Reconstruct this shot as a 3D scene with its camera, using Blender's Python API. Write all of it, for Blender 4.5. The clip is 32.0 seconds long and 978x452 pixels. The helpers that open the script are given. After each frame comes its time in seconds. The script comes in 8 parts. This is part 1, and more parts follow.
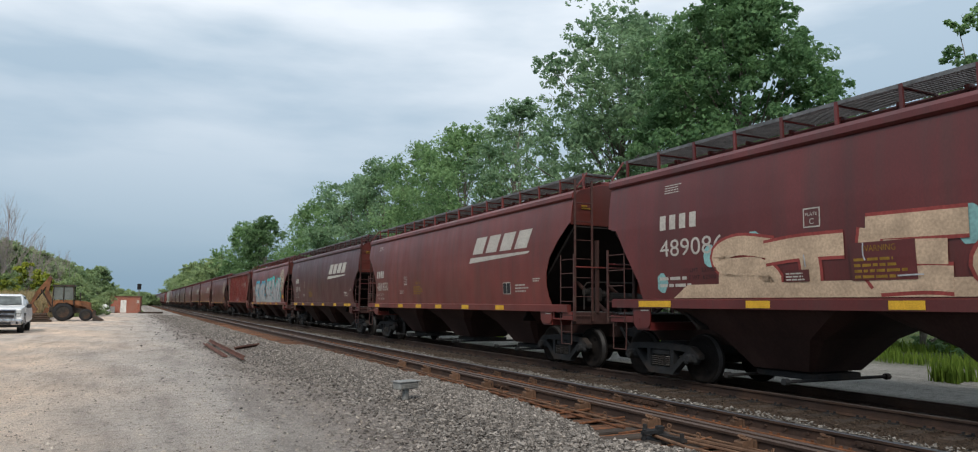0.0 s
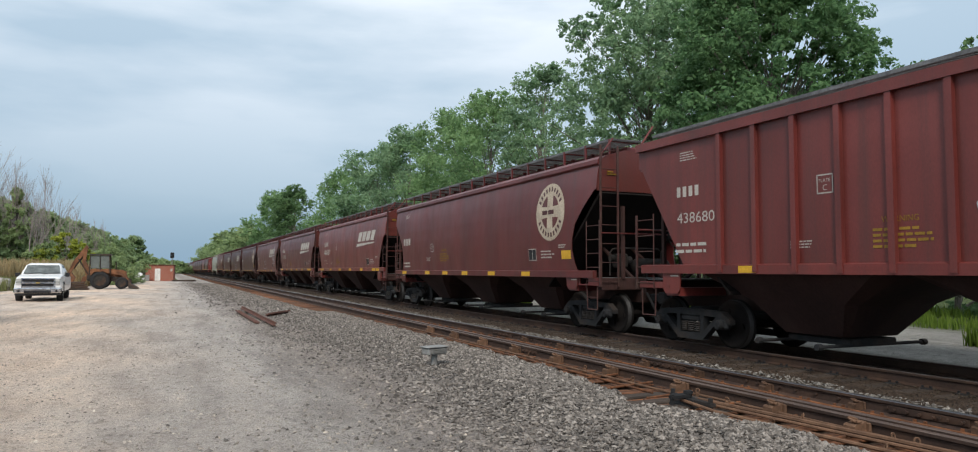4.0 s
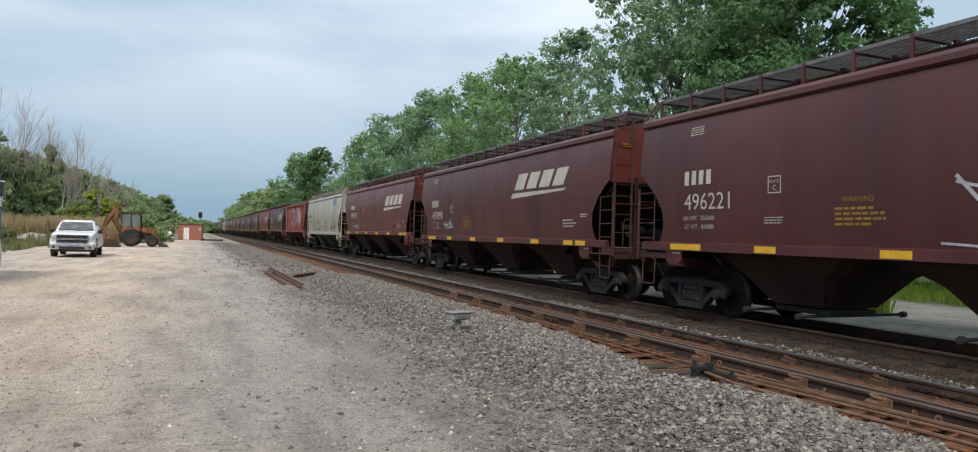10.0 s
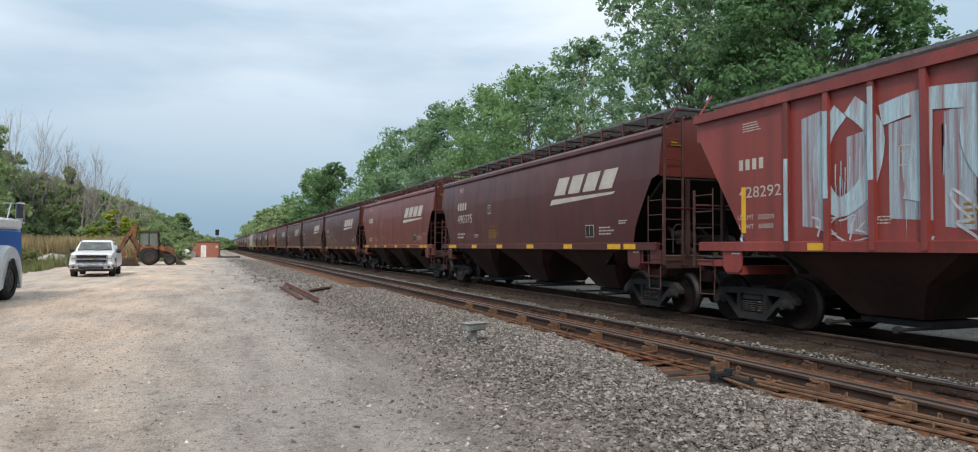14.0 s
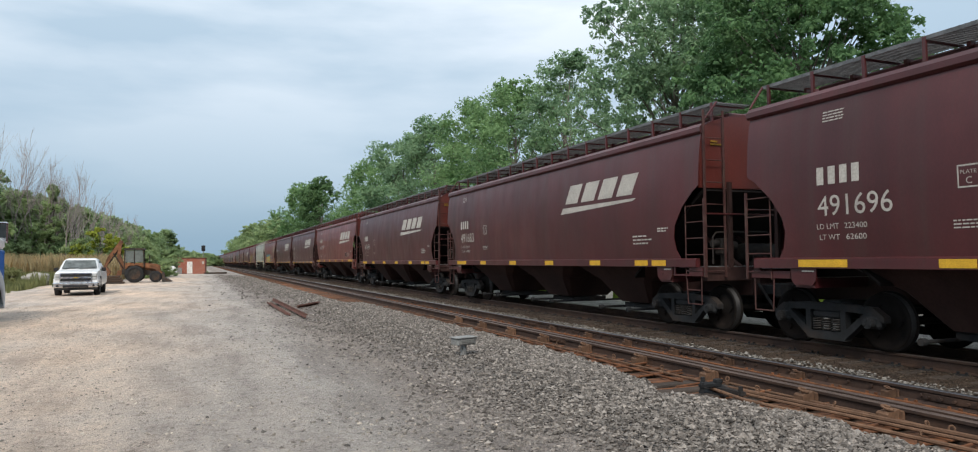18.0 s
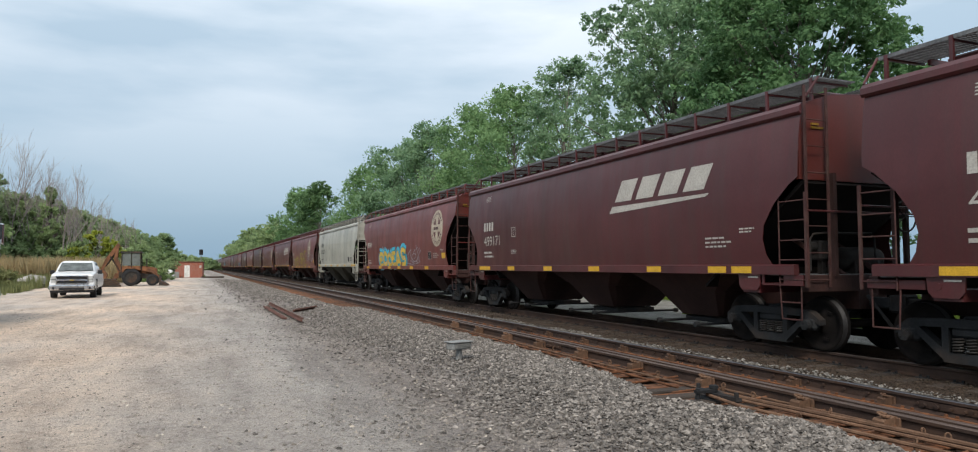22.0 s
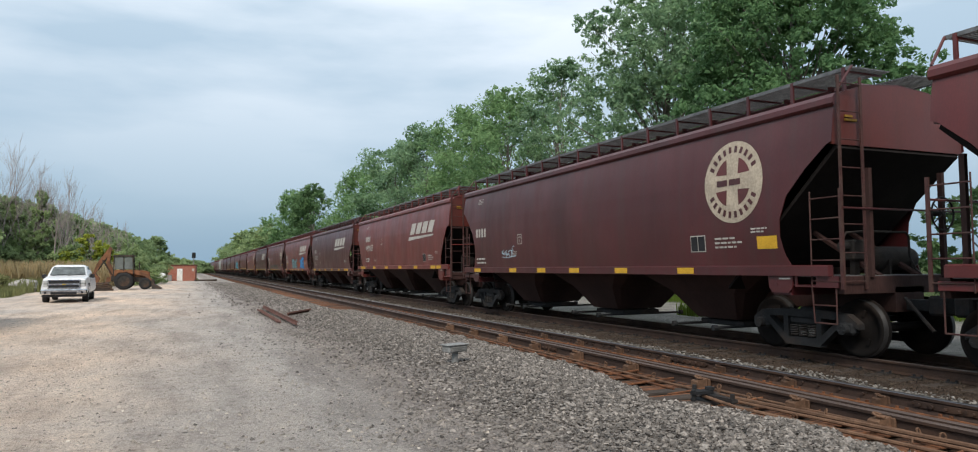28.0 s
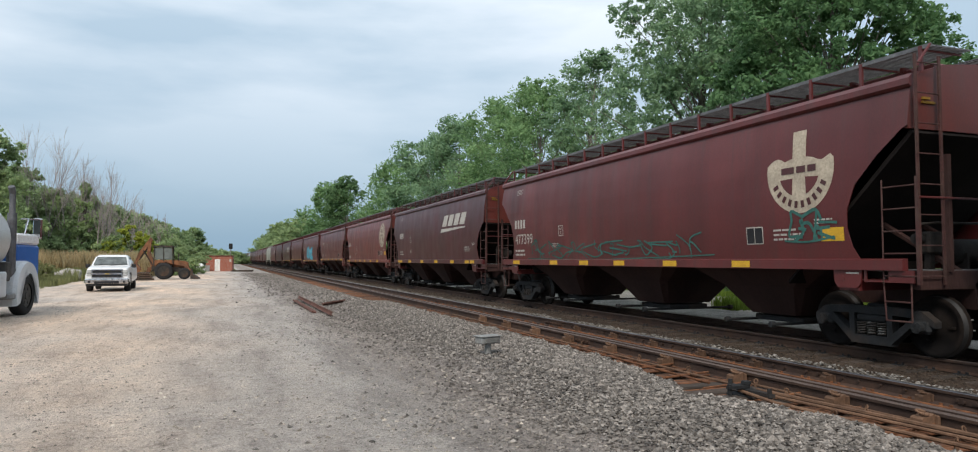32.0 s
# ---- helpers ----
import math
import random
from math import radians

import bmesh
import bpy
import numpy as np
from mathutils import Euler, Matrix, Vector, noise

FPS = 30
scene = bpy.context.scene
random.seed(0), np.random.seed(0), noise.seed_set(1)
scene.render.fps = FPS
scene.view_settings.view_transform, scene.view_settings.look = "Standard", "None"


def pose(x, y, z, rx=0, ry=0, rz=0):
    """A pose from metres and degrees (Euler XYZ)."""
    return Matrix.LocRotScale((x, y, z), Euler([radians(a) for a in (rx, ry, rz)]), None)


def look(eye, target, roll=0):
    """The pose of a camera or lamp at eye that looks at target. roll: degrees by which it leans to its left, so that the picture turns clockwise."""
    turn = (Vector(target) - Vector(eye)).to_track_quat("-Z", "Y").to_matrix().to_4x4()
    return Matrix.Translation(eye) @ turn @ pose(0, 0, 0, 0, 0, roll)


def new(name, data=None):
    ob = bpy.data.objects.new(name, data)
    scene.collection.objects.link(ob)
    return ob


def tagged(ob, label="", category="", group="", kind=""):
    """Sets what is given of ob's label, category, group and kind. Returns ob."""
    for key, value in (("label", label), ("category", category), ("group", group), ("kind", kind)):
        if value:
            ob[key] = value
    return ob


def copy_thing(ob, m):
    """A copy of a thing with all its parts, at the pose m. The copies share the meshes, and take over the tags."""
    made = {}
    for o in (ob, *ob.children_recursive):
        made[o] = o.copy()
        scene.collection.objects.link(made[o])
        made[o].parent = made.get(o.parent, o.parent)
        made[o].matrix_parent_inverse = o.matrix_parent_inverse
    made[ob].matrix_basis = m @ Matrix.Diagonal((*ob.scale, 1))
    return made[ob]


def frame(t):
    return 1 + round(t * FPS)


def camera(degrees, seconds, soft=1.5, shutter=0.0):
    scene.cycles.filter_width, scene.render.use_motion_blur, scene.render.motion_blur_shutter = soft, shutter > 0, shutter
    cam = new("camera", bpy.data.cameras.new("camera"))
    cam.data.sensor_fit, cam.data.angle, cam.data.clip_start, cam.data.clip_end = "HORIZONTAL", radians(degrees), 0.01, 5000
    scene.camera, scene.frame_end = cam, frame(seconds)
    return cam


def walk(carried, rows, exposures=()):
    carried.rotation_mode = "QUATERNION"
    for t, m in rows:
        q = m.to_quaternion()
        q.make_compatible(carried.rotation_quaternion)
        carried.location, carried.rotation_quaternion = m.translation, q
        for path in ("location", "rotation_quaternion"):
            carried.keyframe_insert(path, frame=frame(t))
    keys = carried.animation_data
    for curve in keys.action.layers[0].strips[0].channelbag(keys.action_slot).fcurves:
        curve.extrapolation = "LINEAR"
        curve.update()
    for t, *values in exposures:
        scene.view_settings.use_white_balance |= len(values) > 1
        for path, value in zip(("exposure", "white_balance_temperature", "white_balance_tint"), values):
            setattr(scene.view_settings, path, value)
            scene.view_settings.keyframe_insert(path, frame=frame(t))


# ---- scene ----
cam = camera(69.0, 32.0, soft=1.1)
EYE = 1.5
PATH = [
    (0.0, pose(0.041, 0.020, EYE + -0.017, 96.31, -0.57, -26.46)),
    (0.5, pose(0.033, -0.028, EYE + -0.037, 96.96, 0.12, -26.43)),
    (1.0, pose(0.049, -0.016, EYE + 0.001, 95.37, -1.47, -32.09)),
    (1.5, pose(-0.003, -0.038, EYE + 0.007, 95.94, -1.37, -28.44)),
    (2.0, pose(0.089, 0.072, EYE + -0.023, 94.52, -0.57, -27.17)),
    (2.5, pose(0.059, 0.028, EYE + -0.069, 93.37, -0.12, -27.16)),
    (3.0, pose(-0.014, 0.006, EYE + -0.018, 93.29, -0.22, -22.71)),
    (3.5, pose(0.020, 0.048, EYE + -0.032, 93.24, -0.18, -23.61)),
    (5.5, pose(0.051, -0.001, EYE + 0.077, 95.01, -0.17, -24.93)),
    (6.0, pose(0.030, 0.053, EYE + 0.112, 91.18, -0.73, -24.01)),
    (6.5, pose(0.056, 0.028, EYE + 0.114, 92.38, 1.10, -22.61)),
    (7.0, pose(0.065, 0.055, EYE + 0.182, 93.22, 0.42, -26.44)),
    (7.5, pose(0.073, 0.038, EYE + 0.119, 94.60, -0.27, -26.83)),
    (8.0, pose(-0.031, 0.018, EYE + 0.060, 93.30, -0.10, -24.50)),
    (8.5, pose(-0.019, -0.004, EYE + 0.034, 92.78, -0.45, -20.78)),
    (9.0, pose(-0.004, 0.004, EYE + 0.016, 93.25, -0.59, -19.98)),
    (9.5, pose(-0.015, -0.017, EYE + -0.029, 92.55, -0.88, -22.02)),
    (10.0, pose(-0.022, -0.008, EYE + -0.000, 90.88, -1.62, -22.49)),
    (10.5, pose(-0.000, 0.005, EYE + -0.021, 90.81, -1.18, -21.69)),
    (11.0, pose(0.001, 0.002, EYE + -0.009, 91.16, -1.03, -21.91)),
    (11.5, pose(0.001, -0.003, EYE + -0.000, 91.32, -0.81, -21.44)),
    (12.0, pose(0.006, 0.017, EYE + -0.007, 90.59, -0.87, -20.95)),
    (12.5, pose(0.019, 0.015, EYE + -0.007, 90.85, -0.00, -20.98)),
    (13.0, pose(0.010, 0.011, EYE + -0.002, 91.15, -0.12, -21.29)),
    (13.5, pose(-0.003, 0.011, EYE + -0.007, 91.34, -0.45, -21.64)),
    (14.0, pose(0.004, 0.002, EYE + -0.013, 91.74, -0.31, -21.28)),
    (14.5, pose(-0.006, 0.008, EYE + -0.004, 91.71, -0.02, -21.53)),
    (16.5, pose(0.011, 0.001, EYE + 0.001, 92.36, 0.09, -22.02)),
    (17.0, pose(0.014, -0.012, EYE + 0.012, 92.46, 0.05, -21.87)),
    (17.5, pose(-0.015, -0.028, EYE + 0.015, 92.98, 0.57, -21.97)),
    (18.0, pose(-0.004, -0.011, EYE + 0.013, 92.71, 0.49, -22.22)),
    (18.5, pose(-0.021, -0.021, EYE + 0.004, 93.25, 0.05, -20.79)),
    (19.0, pose(-0.016, -0.031, EYE + 0.008, 93.26, 0.38, -19.95)),
    (19.5, pose(-0.002, -0.008, EYE + 0.005, 92.85, 0.39, -20.43)),
    (20.0, pose(0.018, -0.004, EYE + 0.000, 92.92, 0.10, -21.21)),
    (20.5, pose(-0.010, -0.002, EYE + 0.002, 92.78, -0.16, -21.42)),
    (21.0, pose(-0.012, 0.004, EYE + -0.006, 92.78, -0.07, -20.27)),
    (21.5, pose(-0.035, -0.019, EYE + 0.014, 93.10, 0.17, -19.51)),
    (22.0, pose(0.035, 0.008, EYE + -0.019, 93.22, 0.05, -22.37)),
    (22.5, pose(0.005, 0.008, EYE + 0.008, 92.68, -0.28, -22.02)),
    (23.0, pose(-0.001, -0.007, EYE + -0.007, 93.45, -0.70, -21.90)),
    (23.5, pose(-0.009, -0.010, EYE + -0.008, 93.71, -0.46, -21.85)),
    (24.0, pose(-0.003, 0.001, EYE + -0.002, 94.06, -0.52, -21.88)),
    (24.5, pose(0.008, 0.001, EYE + 0.005, 94.60, -0.12, -22.99)),
    (25.0, pose(0.012, 0.004, EYE + 0.000, 94.66, 0.11, -23.34)),
    (25.5, pose(0.013, -0.006, EYE + 0.007, 94.06, 0.19, -23.10)),
    (26.0, pose(-0.005, -0.010, EYE + -0.005, 93.69, 0.18, -22.73)),
    (26.5, pose(-0.017, 0.002, EYE + -0.001, 93.44, -0.11, -22.08)),
    (28.5, pose(0.012, 0.013, EYE + -0.001, 93.33, 0.45, -23.02)),
    (29.0, pose(-0.013, 0.012, EYE + -0.008, 93.36, -0.08, -21.71)),
    (29.5, pose(-0.008, 0.017, EYE + -0.014, 93.66, 0.34, -20.86)),
    (30.0, pose(0.006, 0.024, EYE + -0.014, 93.83, 0.45, -20.89)),
    (30.5, pose(-0.018, -0.003, EYE + -0.003, 93.58, 0.42, -20.97)),
    (31.0, pose(-0.006, 0.021, EYE + -0.012, 93.44, 0.27, -20.56)),
    (31.5, pose(-0.006, 0.029, EYE + -0.025, 93.22, -0.21, -19.87)),
    (32.0, pose(-0.011, 0.024, EYE + -0.008, 92.72, 0.05, -20.31)),
]
walk(cam, PATH, [(0.0, -0.14), (1.0, 0.02), (2.5, 0.0), (8.0, 0.0), (13.0, 0.07), (21.0, 0.04), (32.0, 0.04)])

# ---- sky, sun ----
world = bpy.data.worlds.new("overcast_sky")
scene.world = world
world.use_nodes = True
wn, wl = world.node_tree.nodes, world.node_tree.links
SUN_EL, SUN_AZ = radians(43), radians(212)
sky = wn.new("ShaderNodeTexSky")
sky.sky_type, sky.sun_disc, sky.sun_elevation, sky.sun_rotation = "NISHITA", False, SUN_EL, SUN_AZ
sky.air_density, sky.dust_density, sky.ozone_density = 1.2, 2.5, 1.5
tc = wn.new("ShaderNodeTexCoord")
mp = wn.new("ShaderNodeMapping")
mp.inputs["Scale"].default_value = (1.2, 1.2, 5.0)
mp.inputs["Rotation"].default_value = (0.0, radians(14), radians(25))
cl = wn.new("ShaderNodeTexNoise")
cl.inputs["Scale"].default_value, cl.inputs["Detail"].default_value, cl.inputs["Roughness"].default_value = 1.5, 6.0, 0.5
ramp = wn.new("ShaderNodeValToRGB")
ramp.color_ramp.elements[0].position, ramp.color_ramp.elements[1].position = 0.38, 0.60
ramp.color_ramp.elements[0].color = (6.2, 7.7, 9.05, 1)
ramp.color_ramp.elements[1].color = (11.2, 11.95, 12.7, 1)
sep = wn.new("ShaderNodeSeparateXYZ")
lift = wn.new("ShaderNodeMapRange")
lift.inputs["From Min"].default_value, lift.inputs["From Max"].default_value = 0.03, 0.38
low = wn.new("ShaderNodeMixRGB")
low.inputs["Color1"].default_value = (3.15, 4.75, 6.35, 1)
mix = wn.new("ShaderNodeMixRGB")
mix.inputs["Fac"].default_value = 0.85
bg = wn["Background"]
bg.inputs["Strength"].default_value = 0.1
wl.new(tc.outputs["Generated"], mp.inputs["Vector"])
wl.new(mp.outputs["Vector"], cl.inputs["Vector"])
wl.new(cl.outputs["Fac"], ramp.inputs["Fac"])
wl.new(tc.outputs["Generated"], sep.inputs["Vector"])
wl.new(sep.outputs["Z"], lift.inputs["Value"])
wl.new(lift.outputs["Result"], low.inputs["Fac"])
wl.new(ramp.outputs["Color"], low.inputs["Color2"])
wl.new(sky.outputs["Color"], mix.inputs["Color1"])
wl.new(low.outputs["Color"], mix.inputs["Color2"])
wl.new(mix.outputs["Color"], bg.inputs["Color"])

sun = new("sun", bpy.data.lights.new("sun", "SUN"))
sun.data.energy, sun.data.angle, sun.data.color = 2.8, radians(12), (1.0, 0.92, 0.82)
sun.matrix_world = look((0, 0, 30), (16, 26, 2))

# ---- materials ----
MATS = {}


def ramp_node(nt, fac, stops):
    r = nt.nodes.new("ShaderNodeValToRGB")
    el = r.color_ramp.elements
    while len(el) < len(stops):
        el.new(0.5)
    for e, (p, c) in zip(el, stops):
        e.position, e.color = p, (*c, 1)
    nt.links.new(fac, r.inputs["Fac"])
    return r.outputs["Color"]


def surface(name, base, rough=0.7, metal=0.0, dark=0.7, light=1.2, scale=6.0, fine=60.0, stretch=(1, 1, 1),
            bump=0.2, stain=None, stain_scale=1.0, stain_amount=0.5, random_tint=0.0, spec=0.3, bump_scale=None):
    """Grain at two scales over a base colour, stains of a second colour, and a fine relief."""
    if name in MATS:
        return MATS[name]
    m = bpy.data.materials.new(name)
    m.use_nodes = True
    nt = m.node_tree
    n, l = nt.nodes, nt.links
    p = n["Principled BSDF"]
    p.inputs["Roughness"].default_value, p.inputs["Metallic"].default_value = rough, metal
    p.inputs["Specular IOR Level"].default_value = spec
    co = n.new("ShaderNodeTexCoord")
    ma = n.new("ShaderNodeMapping")
    ma.inputs["Scale"].default_value = stretch
    l.new(co.outputs["Object"], ma.inputs["Vector"])
    big = n.new("ShaderNodeTexNoise")
    big.inputs["Scale"].default_value, big.inputs["Detail"].default_value = scale, 5
    small = n.new("ShaderNodeTexNoise")
    small.inputs["Scale"].default_value, small.inputs["Detail"].default_value = fine, 4
    for t in (big, small):
        l.new(ma.outputs["Vector"], t.inputs["Vector"])
    c1 = ramp_node(nt, big.outputs["Fac"], [(0.3, [v * dark for v in base]), (0.7, [min(1, v * light) for v in base])])
    c2 = ramp_node(nt, small.outputs["Fac"], [(0.3, (0.75, 0.75, 0.75)), (0.7, (1.1, 1.1, 1.1))])
    mul = n.new("ShaderNodeMixRGB")
    mul.blend_type, mul.inputs["Fac"].default_value = "MULTIPLY", 1
    l.new(c1, mul.inputs["Color1"])
    l.new(c2, mul.inputs["Color2"])
    out = mul.outputs["Color"]
    if stain:
        st = n.new("ShaderNodeTexNoise")
        st.inputs["Scale"].default_value, st.inputs["Detail"].default_value, st.inputs["Roughness"].default_value = stain_scale, 8, 0.65
        l.new(ma.outputs["Vector"], st.inputs["Vector"])
        f = ramp_node(nt, st.outputs["Fac"], [(0.48, (0, 0, 0)), (0.66, (stain_amount,) * 3)])
        mx = n.new("ShaderNodeMixRGB")
        l.new(f, mx.inputs["Fac"])
        l.new(out, mx.inputs["Color1"])
        mx.inputs["Color2"].default_value = (*stain, 1)
        out = mx.outputs["Color"]
    if random_tint:
        oi = n.new("ShaderNodeObjectInfo")
        mr = n.new("ShaderNodeMapRange")
        mr.inputs["To Min"].default_value, mr.inputs["To Max"].default_value = 1 - random_tint, 1 + random_tint
        l.new(oi.outputs["Random"], mr.inputs["Value"])
        mm = n.new("ShaderNodeMixRGB")
        mm.blend_type, mm.inputs["Fac"].default_value = "MULTIPLY", 1
        l.new(out, mm.inputs["Color1"])
        l.new(mr.outputs["Result"], mm.inputs["Color2"])
        out = mm.outputs["Color"]
    l.new(out, p.inputs["Base Color"])
    if bump:
        b = n.new("ShaderNodeBump")
        b.inputs["Strength"].default_value, b.inputs["Distance"].default_value = bump, 0.02
        bs = small.outputs["Fac"]
        if bump_scale:
            bt = n.new("ShaderNodeTexVoronoi")
            bt.inputs["Scale"].default_value = bump_scale
            l.new(ma.outputs["Vector"], bt.inputs["Vector"])
            bs = bt.outputs["Distance"]
        l.new(bs, b.inputs["Height"])
        l.new(b.outputs["Normal"], p.inputs["Normal"])
    MATS[name] = m
    return m


def car_paint(name, base, streak=(0.05, 0.03, 0.026), amount=0.5, rough=0.36):
    """Weathered freight car paint: grime in streaks that run down the sheet, faded patches, fine dirt; panel shading is
    painted in.
    """
    m = bpy.data.materials.new(name)
    m.use_nodes = True
    nt = m.node_tree
    n, l = nt.nodes, nt.links
    p = n["Principled BSDF"]
    p.inputs["Specular IOR Level"].default_value = 0.45
    co = n.new("ShaderNodeTexCoord")
    oi = n.new("ShaderNodeObjectInfo")
    off = n.new("ShaderNodeVectorMath")
    off.operation = "ADD"
    l.new(co.outputs["Object"], off.inputs[0])
    sh = n.new("ShaderNodeVectorMath")
    sh.operation = "SCALE"
    sh.inputs[0].default_value = (13, 37, 5)
    l.new(oi.outputs["Random"], sh.inputs["Scale"])
    l.new(sh.outputs["Vector"], off.inputs[1])
    def tex(scale, stretch, detail=6, rough_=0.55):
        ma = n.new("ShaderNodeMapping")
        ma.inputs["Scale"].default_value = stretch
        l.new(off.outputs["Vector"], ma.inputs["Vector"])
        t = n.new("ShaderNodeTexNoise")
        t.inputs["Scale"].default_value, t.inputs["Detail"].default_value, t.inputs["Roughness"].default_value = scale, detail, rough_
        l.new(ma.outputs["Vector"], t.inputs["Vector"])
        return t.outputs["Fac"]
    fade = ramp_node(nt, tex(0.45, (1, 1, 1.2)), [(0.3, [v * 0.78 for v in base]), (0.55, base), (0.75, [min(1, v * 1.22 + 0.006) for v in base])])
    st = ramp_node(nt, tex(1.0, (1.5, 3.2, 0.12), 8, 0.65), [(0.47, (0, 0, 0)), (0.72, (amount,) * 3)])
    mx = n.new("ShaderNodeMixRGB")
    l.new(st, mx.inputs["Fac"])
    l.new(fade, mx.inputs["Color1"])
    mx.inputs["Color2"].default_value = (*streak, 1)
    sp = ramp_node(nt, tex(38, (1, 1, 0.5), 5, 0.7), [(0.3, (0.84, 0.84, 0.84)), (0.7, (1.08, 1.08, 1.08))])
    mu = n.new("ShaderNodeMixRGB")
    mu.blend_type, mu.inputs["Fac"].default_value = "MULTIPLY", 1
    l.new(mx.outputs["Color"], mu.inputs["Color1"])
    l.new(sp, mu.inputs["Color2"])
    # broad upright bands put the shading of the welded panels into the colour
    band = ramp_node(nt, tex(1.0, (0.05, 0.85, 0.06), 3, 0.5), [(0.34, (0.80, 0.80, 0.80)), (0.5, (1, 1, 1)), (0.66, (1.14, 1.13, 1.12))])
    mb = n.new("ShaderNodeMixRGB")
    mb.blend_type, mb.inputs["Fac"].default_value = "MULTIPLY", 1
    l.new(mu.outputs["Color"], mb.inputs["Color1"])
    l.new(band, mb.inputs["Color2"])
    l.new(mb.outputs["Color"], p.inputs["Base Color"])
    ro = n.new("ShaderNodeMapRange")
    ro.inputs["To Min"].default_value, ro.inputs["To Max"].default_value = rough - 0.1, rough + 0.2
    l.new(tex(2.5, (1, 1, 0.4)), ro.inputs["Value"])
    l.new(ro.outputs["Result"], p.inputs["Roughness"])
    b = n.new("ShaderNodeBump")
    b.inputs["Strength"].default_value, b.inputs["Distance"].default_value = 0.25, 0.03
    l.new(tex(0.9, (1, 1, 0.5), 3), b.inputs["Height"])
    l.new(b.outputs["Normal"], p.inputs["Normal"])
    return m


PAINT = {
    "brown": car_paint("brown_car_paint", (0.106, 0.0196, 0.0190)),
    "dark": car_paint("dark_brown_car_paint", (0.070, 0.0148, 0.0162)),
    "red": car_paint("faded_red_car_paint", (0.142, 0.0285, 0.0240)),
    "boxcar_red": car_paint("bright_red_car_paint", (0.215, 0.040, 0.034)),
    "grey": car_paint("light_grey_car_paint", (0.365, 0.358, 0.312), streak=(0.30, 0.28, 0.24), amount=0.28),
}
END_PAINT = car_paint("red_end_paint", (0.100, 0.0215, 0.0165))
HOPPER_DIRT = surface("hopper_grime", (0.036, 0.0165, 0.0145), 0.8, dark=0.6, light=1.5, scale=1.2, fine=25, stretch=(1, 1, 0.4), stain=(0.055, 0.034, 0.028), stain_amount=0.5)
SLOPE_DARK = surface("blackish_slope_sheet", (0.013, 0.0105, 0.010), 0.9, dark=0.6, light=1.5, scale=1.2, fine=25, spec=0.15)
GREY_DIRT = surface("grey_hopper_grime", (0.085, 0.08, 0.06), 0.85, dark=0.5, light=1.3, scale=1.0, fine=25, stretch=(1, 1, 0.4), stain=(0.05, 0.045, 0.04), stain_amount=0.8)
GEAR = surface("dusty_brake_gear", (0.026, 0.024, 0.023), 0.8, 0.1, scale=6, fine=40, stain=(0.05, 0.035, 0.028), stain_amount=0.5)
IRON = surface("dirty_cast_iron", (0.022, 0.0235, 0.0255), 0.85, 0.0, spec=0.2, scale=5, fine=40, stain=(0.07, 0.045, 0.03), stain_amount=0.5)
TREAD = surface("polished_wheel_rim", (0.035, 0.034, 0.034), 0.55, 0.3, fine=50, bump=0.05)
WHEEL = surface("wheel_plate_rust", (0.012, 0.0105, 0.010), 0.95, 0.0, spec=0.12, scale=4, stain=(0.03, 0.02, 0.015))
LADDER = surface("worn_brown_ladder_paint", (0.058, 0.024, 0.022), 0.7, dark=0.6, light=1.4, scale=5, fine=40, stain=(0.075, 0.05, 0.04), stain_scale=3, stain_amount=0.6)
GRATE = surface("galvanised_grating", (0.16, 0.165, 0.17), 0.6, 0.4, fine=30)
WHITE = surface("stencil_white", (0.455, 0.43, 0.39), 0.7, dark=0.85, light=1.05, scale=2, fine=30, bump=0)
YELLOW = surface("reflector_yellow", (0.62, 0.36, 0.03), 0.5, dark=0.85, light=1.1, scale=4, bump=0)
STENCIL_YELLOW = surface("stencil_yellow", (0.27, 0.155, 0.022), 0.6, dark=0.7, light=1.1, scale=8, bump=0)
BLACK = surface("stencil_black", (0.02, 0.02, 0.022), 0.6, bump=0)
RAIL_SIDE = surface("rusty_rail_web", (0.050, 0.031, 0.024), 0.85, 0.1, scale=3, fine=40, stain=(0.095, 0.050, 0.029), stain_amount=0.5)
RAIL_RUST = surface("rusty_rail_head", (0.125, 0.092, 0.078), 0.55, 0.3, scale=2, fine=30, stretch=(1, 0.1, 1), bump=0.05)
TAN_RUST = surface("tan_dusty_rust", (0.145, 0.082, 0.05), 0.9, dark=0.6, light=1.3, scale=7, fine=50, stain=(0.10, 0.055, 0.035), stain_scale=3, stain_amount=0.7, random_tint=0.2)
RAIL_TOP = surface("worn_rail_head", (0.15, 0.145, 0.155), 0.35, 0.8, fine=30, stretch=(1, 0.05, 1), bump=0.05)
RUST = surface("orange_rust", (0.16, 0.066, 0.030), 0.9, dark=0.55, light=1.4, scale=7, fine=50, stain=(0.06, 0.035, 0.025), stain_scale=3, stain_amount=0.8, random_tint=0.25)
TIE = surface("weathered_tie_wood", (0.105, 0.052, 0.031), 0.95, dark=0.5, light=1.4, scale=4, fine=30, stretch=(0.4, 5, 3), stain=(0.27, 0.11, 0.045), stain_scale=1.5, stain_amount=0.9, random_tint=0.35)
